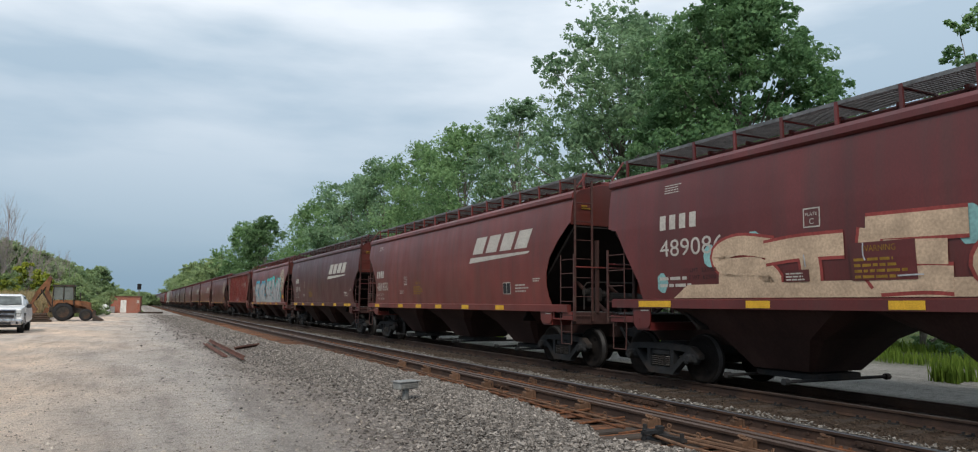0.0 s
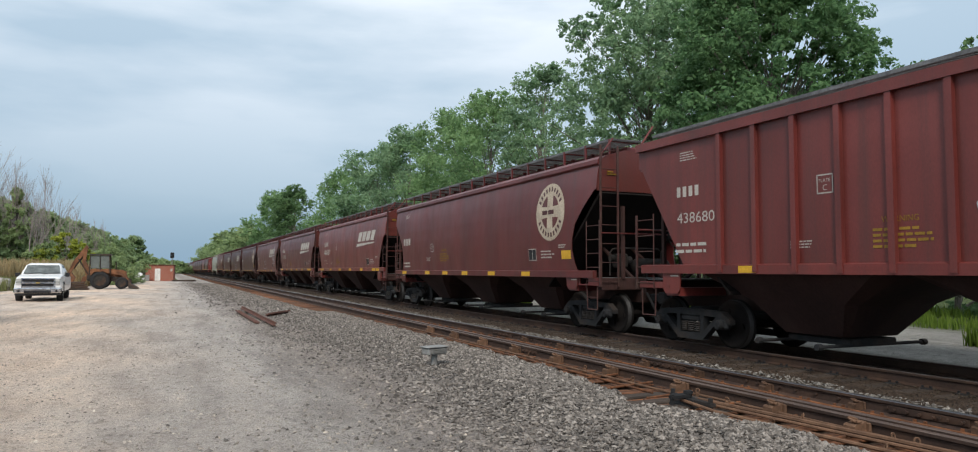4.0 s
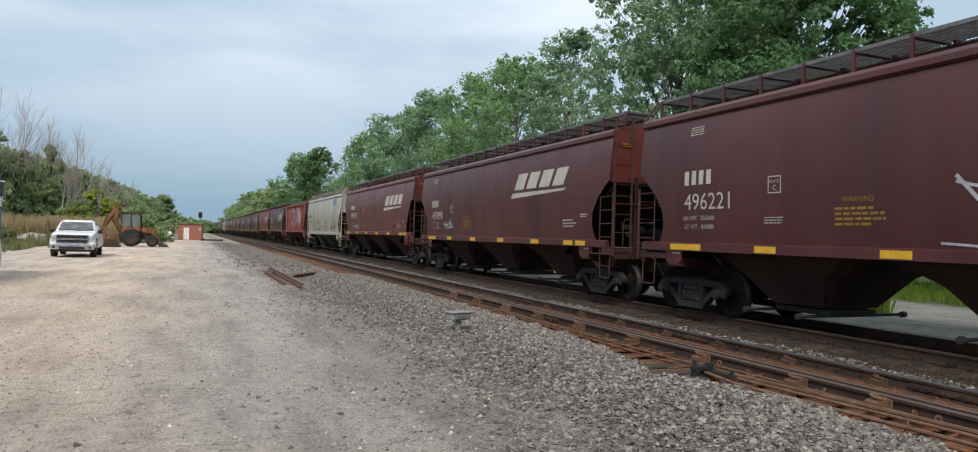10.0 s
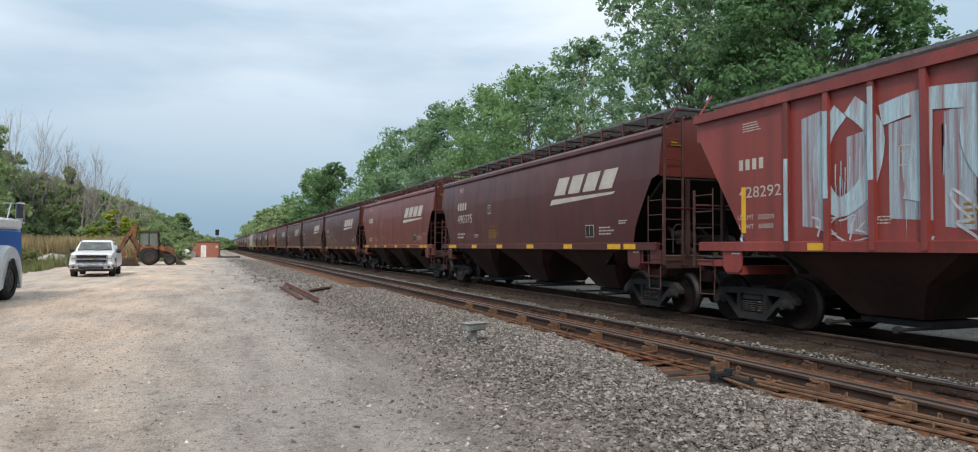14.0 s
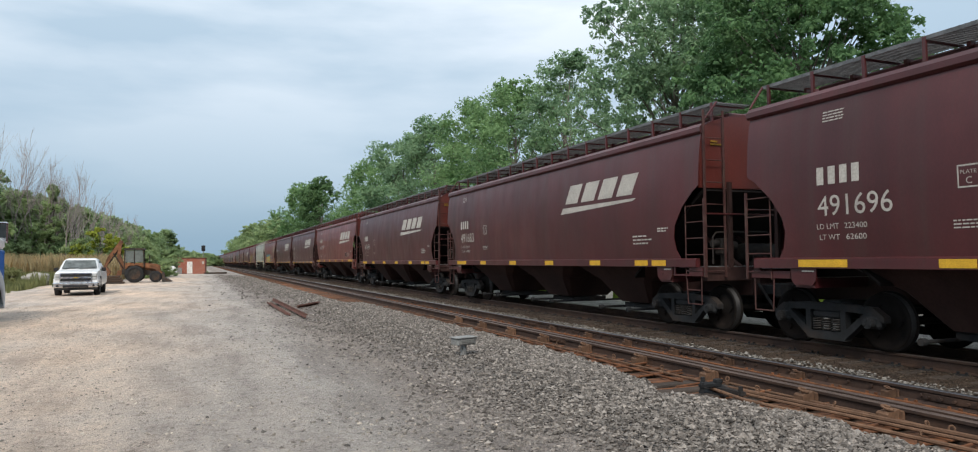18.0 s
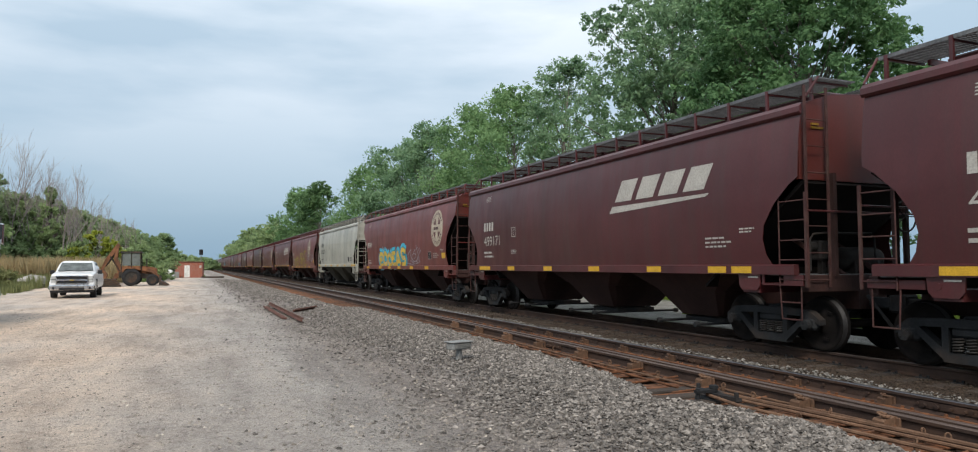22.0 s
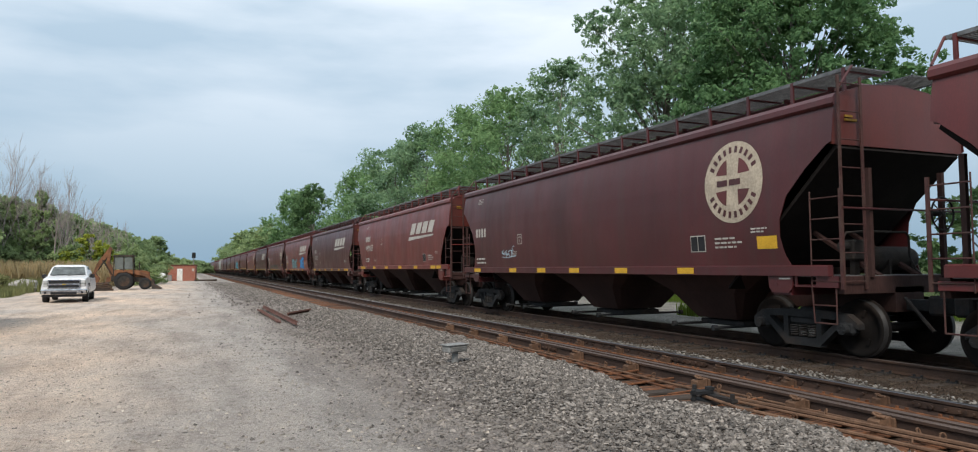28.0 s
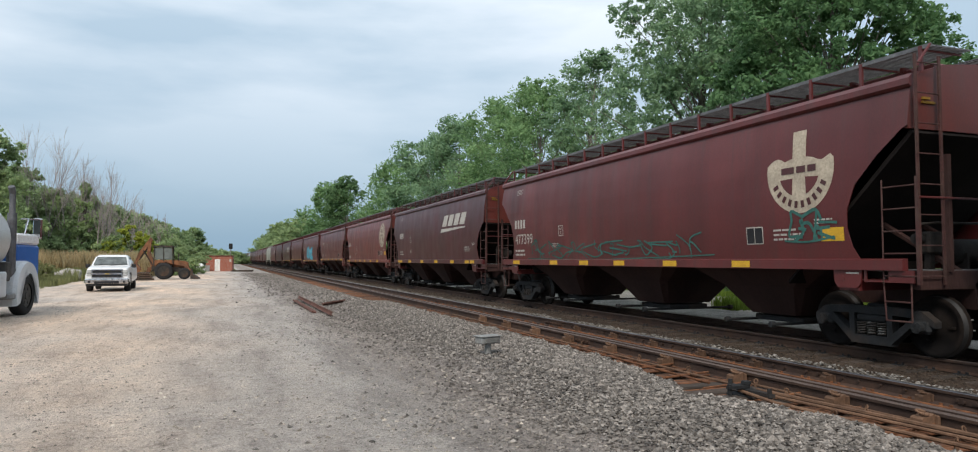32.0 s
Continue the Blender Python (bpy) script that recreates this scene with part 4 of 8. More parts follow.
def wheelset_bm():
    """Two 0.91 m wheels with flanges on an axle."""
    bm = bmesh.new()
    rod(bm, (-0.98, 0, 0), (0.98, 0, 0), 0.075, 10)
    for s in (-1, 1):
        prof = [(0.685, 0.11), (0.72, 0.34), (0.69, 0.40), (0.685, 0.485), (0.715, 0.487), (0.73, 0.462), (0.825, 0.455), (0.83, 0.39), (0.775, 0.34), (0.79, 0.16), (0.84, 0.12), (0.84, 0.0)]
        seg = 28
        rings = []
        for x, r in prof:
            rings.append([bm.verts.new((s * x, r * math.cos(2 * math.pi * i / seg), r * math.sin(2 * math.pi * i / seg))) for i in range(seg)])
        for q, (a, b) in enumerate(zip(rings, rings[1:])):
            for i in range(seg):
                j = (i + 1) % seg
                f = bm.faces.new((a[i], a[j], b[j], b[i]))
                f.material_index = 1 if q == 5 else 0
                f.smooth = True
        for k in range(3):
            a = radians(120 * k)
            box(bm, s * 0.80 - 0.012, s * 0.80 + 0.012, 0.26 * math.cos(a) - 0.05, 0.26 * math.cos(a) + 0.05, 0.26 * math.sin(a) - 0.02, 0.26 * math.sin(a) + 0.02)
    bmesh.ops.remove_doubles(bm, verts=bm.verts, dist=0.0001)
    bmesh.ops.recalc_face_normals(bm, faces=bm.faces)
    return bm


bm = bmesh.new()
box(bm, -1.08, 1.08, -0.28, 0.28, 0.47, 0.60, bevel=0.03)
box(bm, -0.95, 0.95, -0.20, 0.20, 0.56, 0.76, bevel=0.03)
rod(bm, (0, 0, 0.7), (0, 0, 0.98), 0.2, 14)
for s in (-1, 1):
    rod(bm, (-0.8, s * 0.42, 0.36), (0.8, s * 0.42, 0.36), 0.045, 6)
M_BOLSTER = mesh_of("bogie", bm, IRON)
M_FRAME = {x: mesh_of("side_frame", side_frame_bm(x), IRON) for x in (-1.02, 1.02)}
COIL_IRON = surface("spring_steel", (0.05, 0.045, 0.042), 0.6, 0.4, fine=40, stain=(0.08, 0.05, 0.035))
M_SPRING = [mesh_of("coil_spring", coil_bm(-1.04, y), COIL_IRON) for y in (-0.19, 0.0, 0.19)]
M_WHEELS = mesh_of("wheelset", wheelset_bm(), WHEEL, TREAD)
M_GRATE = {}
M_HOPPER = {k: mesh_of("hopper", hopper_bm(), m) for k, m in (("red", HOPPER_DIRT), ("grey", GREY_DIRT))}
M_GATE = mesh_of("outlet_gate", gate_bm(), IRON)
M_COUPLER = mesh_of("coupler", coupler_bm(), IRON)
bm = bmesh.new()
box(bm, -0.02, 0.02, -0.028, 0.028, 0, 0.40)
box(bm, -0.02, 0.84, -0.016, 0.016, 0.33, 0.36)
POST_BM = bm


def reservoir_bm():
    """An air tank with domed ends, lying across the car on two straps."""
    bm = bmesh.new()
    prof = [(-0.55, 0.02), (-0.53, 0.12), (-0.46, 0.19), (-0.38, 0.21), (0.38, 0.21), (0.46, 0.19), (0.53, 0.12), (0.55, 0.02)]
    seg = 14
    rings = [[bm.verts.new((u, q * math.cos(6.2832 * i / seg), q * math.sin(6.2832 * i / seg))) for i in range(seg)] for u, q in prof]
    for a, b in zip(rings, rings[1:]):
        for i in range(seg):
            bm.faces.new((a[i], a[(i + 1) % seg], b[(i + 1) % seg], b[i])).smooth = True
    bm.faces.new(rings[0])
    bm.faces.new(rings[-1])
    for x in (-0.28, 0.28):
        box(bm, x - 0.03, x + 0.03, -0.22, 0.22, -0.27, -0.02)
    bmesh.ops.recalc_face_normals(bm, faces=bm.faces)
    return bm


def valve_bm():
    bm = bmesh.new()
    box(bm, -0.16, 0.16, -0.12, 0.12, -0.18, 0.16, bevel=0.03)
    rod(bm, (0.14, 0, 0.0), (0.3, 0, 0.0), 0.1, 12)
    rod(bm, (-0.3, 0, 0.05), (-0.14, 0, 0.05), 0.08, 12)
    box(bm, -0.05, 0.05, -0.05, 0.05, -0.42, -0.16)
    return bm


def pipe_bm():
    """A bent air pipe between the tank and the draft gear, swept as one tube."""
    bm = bmesh.new()
    pts = [Vector(p) for p in ((-0.9, 0.1, 1.36), (-0.9, 0.1, 1.9), (-0.84, 0.08, 2.0), (-0.6, 0.0, 2.02), (0.45, 0.0, 2.02), (0.57, 0.04, 1.95), (0.6, 0.05, 1.6), (0.6, -0.05, 1.4), (0.6, -0.3, 1.15))]
    rings = []
    for i, p in enumerate(pts):
        d = (pts[min(i + 1, len(pts) - 1)] - pts[max(i - 1, 0)]).normalized()
        u = d.cross(Vector((0, 1, 0))).normalized()
        w = d.cross(u)
        rings.append([bm.verts.new(p + 0.02 * (u * math.cos(k * math.pi / 3) + w * math.sin(k * math.pi / 3))) for k in range(6)])
    for p, q in zip(rings, rings[1:]):
        for k in range(6):
            bm.faces.new((p[k], p[(k + 1) % 6], q[(k + 1) % 6], q[k]))
    bm.faces.new(rings[0])
    bm.faces.new(rings[-1])
    bmesh.ops.recalc_face_normals(bm, faces=bm.faces)
    return bm


def brake_wheel_bm():
    bm = bmesh.new()
    n = 18
    for i in range(n):
        a, b = 6.2832 * i / n, 6.2832 * (i + 1) / n
        rod(bm, (0.27 * math.cos(a), 0, 0.27 * math.sin(a)), (0.27 * math.cos(b), 0, 0.27 * math.sin(b)), 0.016, 6)
    for k in range(5):
        a = 6.2832 * k / 5
        rod(bm, (0, 0, 0), (0.27 * math.cos(a), 0, 0.27 * math.sin(a)), 0.011, 5)
    rod(bm, (0, -0.03, 0), (0, 0.28, 0), 0.035, 8)
    return bm


M_TANK, M_VALVE, M_PIPE, M_WHEEL = mesh_of("air_reservoir", reservoir_bm(), GEAR), mesh_of("brake_valve", valve_bm(), GEAR), mesh_of("air_pipe", pipe_bm(), GEAR), mesh_of("brake_wheel", brake_wheel_bm(), GEAR)


def add_bogie(car, y, detail):
    b = part("bogie", M_BOLSTER, None, car, "black cast freight truck")
    b.location = (0, y, 0)
    for x in (-1.02, 1.02):
        part("side_frame", M_FRAME[x], None, b)
    for me in M_SPRING if detail else ():
        part("coil_spring", me, None, b)
    for dy in (-0.89, 0.89):
        w = part("wheelset", M_WHEELS, None, b, "dark wheels with bright worn rims")
        w.location = (0, dy, 0.457)


def build_car(end, colour, detail=True):
    """A covered hopper with its running gear, without its lettering."""
    global HALF, TRUCK_Y, SILL
    SILL = SILLS.get(end, 1.42)
    HALF, _, TRUCK_Y = HALVES.get(end, (7.92, 8.0, 6.87))
    if HALF not in M_GRATE:
        M_GRATE[HALF] = grating_bm()
    paint = PAINT[colour]
    ribbed, grey = end == "ribbed", colour == "grey"
    prof = FLAT if ribbed else SIDE
    zlow = ENDS[end][1][1] - 0.04
    car = empty("covered_hopper_car", pose(0, 0, -50), "", "freight car")
    for sgn in (-1, 1):
        part("body_side", sheet_bm(end, prof, sgn), paint, car)
    part("roof", roof_bm(1.53 if ribbed else 1.48), paint, car)
    if not ribbed:
        part("eave_trim", eave_bm(), paint, car)
    part("side_sill", sill_bm(1.55, HALF - 0.12), paint, car)
    for s in (-1, 1):
        w = part("end_wall", end_wall_bm(zlow), paint if grey else END_PAINT, car)
        w.matrix_basis = pose(0, s * (HALF - 0.05), 0, 0, 0, 0 if s < 0 else 180)
        sl = part("slope_sheet", slope_bm(zlow), SLOPE_DARK, car)
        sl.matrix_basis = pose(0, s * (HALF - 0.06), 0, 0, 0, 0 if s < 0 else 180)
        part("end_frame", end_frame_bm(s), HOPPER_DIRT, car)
        bo = part("side_bolster", side_bolster_bm(s), paint, car)
        if detail and not grey:
            bm = bmesh.new()
            box(bm, -1.552, -1.546, s * TRUCK_Y - 0.22, s * TRUCK_Y + 0.02, SILL - 0.06, SILL - 0.035)
            part("plate_stencil", bm, WHITE, bo, "tiny stencilled line")
        c = part("coupler", M_COUPLER, None, car, "rusty knuckle coupler")
        c.matrix_basis = pose(0, s * (HALF + 0.05), 0, 0, 0, 0 if s > 0 else 180)
        y = s * (HALF + 0.10)
        if s < 0:
            part("end_ladder", ladder_bm(y, -1.50, -1.02, 1.1, 4.42, 8 if detail else 5, along_x=True, r=0.011, stile=0.024), paint if grey else LADDER, car)
        part("side_ladder", ladder_bm(-1.53, s * (HALF + 0.1), s * (HALF - 0.48), 1.1, 2.65, 5 if detail else 4, r=0.012, stile=0.026, thin=True), paint if grey else LADDER, car)
        if detail:
            part("platform", platform_bm(s), GRATE, car)
            if s < 0:
                part("air_reservoir", M_TANK, None, car, "dusty grey air tank").location = (0.45, -HALF + 0.62, 1.58)
                part("brake_valve", M_VALVE, None, car, "dusty cast brake valve").location = (-0.55, -HALF + 0.5, 1.73)
                part("air_pipe", M_PIPE, None, car).location = (0, -HALF + 0.32, 0)
                part("brake_wheel", M_WHEEL, None, car, "spoked iron brake wheel").location = (0.62, -HALF - 0.22, 2.30)
            part("stirrup_step", step_bm(s), paint if grey else LADDER, car)
            bm = bmesh.new()
            rod(bm, (-1.5, s * (HALF + 0.12), 2.35), (1.5, s * (HALF + 0.12), 2.35), 0.017, 6)
            part("grab_bar", bm, paint, car)
            bm = bmesh.new()
            rod(bm, (-1.12, s * (HALF + 0.05), 4.61), (-1.46, s * (HALF + 0.02), 4.17), 0.022, 6)
            part("end_brace", bm, paint, car)
            if s < 0 and not grey and not ribbed:
                bm = bmesh.new()
                for z, w in ((3.80, 0.16), (3.74, 0.26)):
                    box(bm, -1.24, -1.24 + w, -HALF - 0.004, -HALF + 0.02, z, z + 0.035)
                part("caution_writing", bm, STENCIL_YELLOW, car, "two small yellow stencilled lines")
        add_bogie(car, s * TRUCK_Y, detail)
    for y in (-TRUCK_Y * 0.62, 0.0, TRUCK_Y * 0.62):
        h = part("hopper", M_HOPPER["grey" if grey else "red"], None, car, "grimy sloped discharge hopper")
        h.location = (0, y, 0)
        part("outlet_gate", M_GATE, None, h)
    for s in (1, -1):
        g = part("running_board", M_GRATE[HALF], None, car, "dark steel grating walkway")
        g.matrix_basis = pose(0, 0, -0.22 if ribbed else 0, 0, 0, 0 if s > 0 else 180)
    if detail and not ribbed:
        me = POST_CACHE.get(colour)
        if me is None:
            me = POST_CACHE[colour] = mesh_of("running_board_post", POST_BM.copy(), paint)
        for k in range(16):
            p = part("running_board_post", me, None, car)
            p.location = (-1.12, -HALF + 0.1 + k * (2 * HALF - 0.2) / 15, 4.22)
    bm = bmesh.new()
    box(bm, -0.36, 0.36, -HALF + 0.5, HALF - 0.5, 4.40, 4.56, bevel=0.03)
    for k in range(15):
        y = -HALF + 1 + k * 1.0
        box(bm, -0.42, 0.42, y - 0.03, y + 0.03, 4.5, 4.585)
    part("hatch_cover", bm, paint if not grey else GRATE, car)
    if grey:
        for k in range(9):
            bm = bmesh.new()
            y = 4.9 - k * 1.32
            poly(bm, [(y, 1.68), (y - 0.02, 1.68), (y - 0.02, 3.9), (y, 3.9)])
            part("panel_seam", lay(bm, prof, 0.004), SEAM, car)
    if ribbed:
        bm = bmesh.new()
        prism(bm, [(-0.05, 1.45), (0.05, 1.45), (0.05, 4.0), (-0.05, 4.0)], "x", -0.075, 0)
        rib = mesh_of("rib", bm, paint)
        for k in range(15):
            y = 5.45 - k * 0.84
            part("rib", rib, None, car).location = (-1.53, y, 0)
        bm = bmesh.new()
        box(bm, -1.62, -1.50, -HALF, HALF, 3.98, 4.15)
        part("top_chord", bm, paint, car)
    return car


POST_CACHE, TEMPLATES = {}, {}
SEAM = surface("grimy_weld_seam", (0.15, 0.14, 0.12), 0.8, dark=0.5, light=1.6, scale=2, fine=20, bump=0)


# ---- lettering, on the side that is seen ----
def lay(bm, profile, lift):
    """Bends flat lettering, drawn as (y, z), onto the side of a car."""
    for z, _ in profile[1:-1]:
        bmesh.ops.bisect_plane(bm, geom=bm.verts[:] + bm.edges[:] + bm.faces[:], plane_co=(0, 0, z), plane_no=(0, 0, 1), dist=1e-5)
    for v in bm.verts:
        v.co.x = -(side_x(v.co.z, profile) + lift + v.co.x)
    for f in bm.faces:
        f.normal_update()
        if f.normal.x > 0:
            f.normal_flip()
    return bm


def poly(bm, pts):
    vs = [bm.verts.new((0, y, z)) for y, z in pts]
    if len(vs) > 4:
        cy, cz = sum(p[0] for p in pts) / len(pts), sum(p[1] for p in pts) / len(pts)
        c = bm.verts.new((0, cy, cz))
        for a, b in zip(vs, vs[1:] + vs[:1]):
            bm.faces.new((c, a, b))
    else:
        bm.faces.new(vs)


def stroke(bm, pts, w, off=0.0):
    """A painted line of width w through points (y, z)."""
    left, right = [], []
    for i, (y, z) in enumerate(pts):
        a, b = pts[max(0, i - 1)], pts[min(len(pts) - 1, i + 1)]
        d = Vector((b[0] - a[0], b[1] - a[1]))
        d = d.normalized() if d.length > 1e-6 else Vector((1, 0))
        left.append(bm.verts.new((off, y - d.y * w / 2, z + d.x * w / 2)))
        right.append(bm.verts.new((off, y + d.y * w / 2, z - d.x * w / 2)))
    for i in range(len(pts) - 1):
        bm.faces.new((left[i], left[i + 1], right[i + 1], right[i]))


def bars(bm, y, z, w, h, lines, gap=0.5):
    """Lines of writing too small to read, as broken bars. y: where a line begins; it runs towards -y."""
    rr = random.Random(int(abs(y * 91 + z * 37 + w * 13)))
    step = h / lines
    for k in range(lines):
        zz, u = z + h - (k + 1) * step, 0.0
        end = w * rr.uniform(0.7, 1.0)
        while u < end:
            q = rr.uniform(0.4, 1.2) * step * 2
            poly(bm, [(y - u, zz), (y - min(end, u + q), zz), (y - min(end, u + q), zz + step * gap), (y - u, zz + step * gap)])
            u += q + step * 0.35


TEXT_CACHE = {}


def text_shape(s):
    if s not in TEXT_CACHE:
        cu = bpy.data.curves.new("writing", "FONT")
        cu.body, cu.size, cu.resolution_u = s, 1.0, 3
        ob = bpy.data.objects.new("writing", cu)
        me = bpy.data.meshes.new_from_object(ob)
        TEXT_CACHE[s] = ([v.co.copy() for v in me.vertices], [tuple(p.vertices) for p in me.polygons])
        bpy.data.objects.remove(ob)
        bpy.data.meshes.remove(me)
    return TEXT_CACHE[s]


def write(bm, s, y, z, height, width=None, slant=0.0):
    """Readable writing that starts at y and runs towards -y; height is that of a capital."""
    vs, fs = text_shape(s)
    k = height / 0.70
    x0, x1 = min(v.x for v in vs), max(v.x for v in vs)
    kx = k if width is None else width / (x1 - x0)
    made = [bm.verts.new((0, y - (v.x - x0) * kx - slant * v.y * k, z + v.y * k)) for v in vs]
    for f in fs:
        try:
            bm.faces.new([made[i] for i in f])
        except ValueError:
            pass


def block_letters(bm, y, z, w, h, n, slant):
    """A company mark as a row of plain slanted blocks."""
    step = w / n
    for k in range(n):
        a = y - k * step
        b = a - step * 0.62
        poly(bm, [(a, z), (b, z), (b - slant * h, z + h), (a - slant * h, z + h)])


def decal(car, name, bm, material, profile, label="", lift=0.006):
    return part(name, lay(bm, profile, lift), material, car, label)


def paint_of(name, rgb):
    return surface(name, rgb, 0.6, dark=0.8, light=1.15, scale=3, fine=25, bump=0)


G_TAN, G_SILVER, G_CYAN, G_BLUE = paint_of("tan_spray", (0.50, 0.37, 0.26)), paint_of("silver_spray", (0.34, 0.355, 0.365)), paint_of("cyan_spray", (0.06, 0.42, 0.58)), paint_of("blue_spray", (0.05, 0.22, 0.50))
G_YELLOW, G_TEAL, G_DARK, G_PALE, G_GREEN, G_ICE = paint_of("yellow_spray", (0.62, 0.42, 0.06)), paint_of("teal_spray", (0.05, 0.28, 0.33)), paint_of("dark_spray", (0.03, 0.035, 0.045)), paint_of("white_spray", (0.40, 0.41, 0.44)), paint_of("green_spray", (0.042, 0.135, 0.115)), surface("ice_blue_spray", (0.36, 0.50, 0.57), 0.7, dark=0.8, light=1.15, scale=2.5, fine=30, stretch=(1, 6, 0.3), stain=(0.24, 0.10, 0.10), stain_scale=1.6, stain_amount=0.75, bump=0)
G_PINK = paint_of("faded_pink", (0.46, 0.24, 0.22))
G_MINT = paint_of("mint_spray", (0.14, 0.52, 0.33))
G_FAINT = paint_of("faint_spray", (0.24, 0.19, 0.19))
G_GREYED = paint_of("thin_grey_spray", (0.13, 0.13, 0.13))
G_LIME = paint_of("lime_spray", (0.36, 0.33, 0.045))
G_ROSE = paint_of("rose_spray", (0.26, 0.05, 0.045))
G_TEALISH = paint_of("pale_teal_spray", (0.22, 0.42, 0.42))
G_GREYTEAL, G_ORANGE = paint_of("grey_teal_spray", (0.14, 0.235, 0.25)), paint_of("orange_spray", (0.42, 0.11, 0.035))
G_MIST = surface("thin_ice_mist", (0.30, 0.36, 0.42), 0.7, dark=0.8, light=1.15, scale=2.5, fine=30, stretch=(1, 9, 0.22), stain=(0.205, 0.05, 0.046), stain_scale=1.1, stain_amount=1.0, bump=0)
G_TURQ = paint_of("turquoise_spray", (0.05, 0.46, 0.45))


# letter-like strokes in a unit box, for sprayed forms
FORMS = [
    [[(0.92, 0.84), (0.5, 1.0), (0.1, 0.78), (0.32, 0.54), (0.78, 0.42), (0.86, 0.16), (0.45, 0.0), (0.06, 0.14)]],
    [[(0.0, 0.93), (0.5, 0.98), (1.0, 0.93)], [(0.52, 0.95), (0.5, 0.5), (0.44, 0.0)]],
    [[(0.06, 0.0), (0.2, 0.5), (0.34, 0.92), (0.5, 1.0), (0.66, 0.92), (0.8, 0.5), (0.94, 0.0)], [(0.24, 0.34), (0.76, 0.34)]],
    [[(0.14, 0.0), (0.12, 0.5), (0.16, 1.0)], [(0.92, 1.0), (0.55, 0.72), (0.22, 0.46)], [(0.3, 0.5), (0.65, 0.3), (0.96, 0.0)]],
    [[(0.9, 0.86), (0.5, 1.0), (0.12, 0.7), (0.12, 0.3), (0.5, 0.0), (0.92, 0.14)]],
    [[(0.5, 1.0), (0.1, 0.75), (0.1, 0.25), (0.5, 0.0), (0.9, 0.25), (0.9, 0.75), (0.5, 1.0)]],
    [[(0.1, 0.0), (0.12, 0.5), (0.1, 1.0)], [(0.12, 0.0), (0.5, 0.3), (0.5, 0.6), (0.9, 1.0)], [(0.9, 1.0), (0.92, 0.5), (0.88, 0.0)]],
    [[(0.1, 1.0), (0.1, 0.5), (0.15, 0.06)], [(0.1, 0.05), (0.5, 0.02), (0.95, 0.08)], [(0.12, 0.55), (0.7, 0.5)], [(0.1, 0.96), (0.9, 0.98)]],
]


def smooth_line(pts, n=5):
    """Points on a curve through the given points."""
    if len(pts) < 3:
        return pts
    out = []
    for i in range(len(pts) - 1):
        p0, p1, p2, p3 = pts[max(0, i - 1)], pts[i], pts[i + 1], pts[min(len(pts) - 1, i + 2)]
        for k in range(n):
            u = k / n
            out.append(tuple(0.5 * (2 * p1[j] + (p2[j] - p0[j]) * u + (2 * p0[j] - 5 * p1[j] + 4 * p2[j] - p3[j]) * u * u + (3 * p1[j] - p0[j] - 3 * p2[j] + p3[j]) * u ** 3) for j in (0, 1)))
    return out + [pts[-1]]


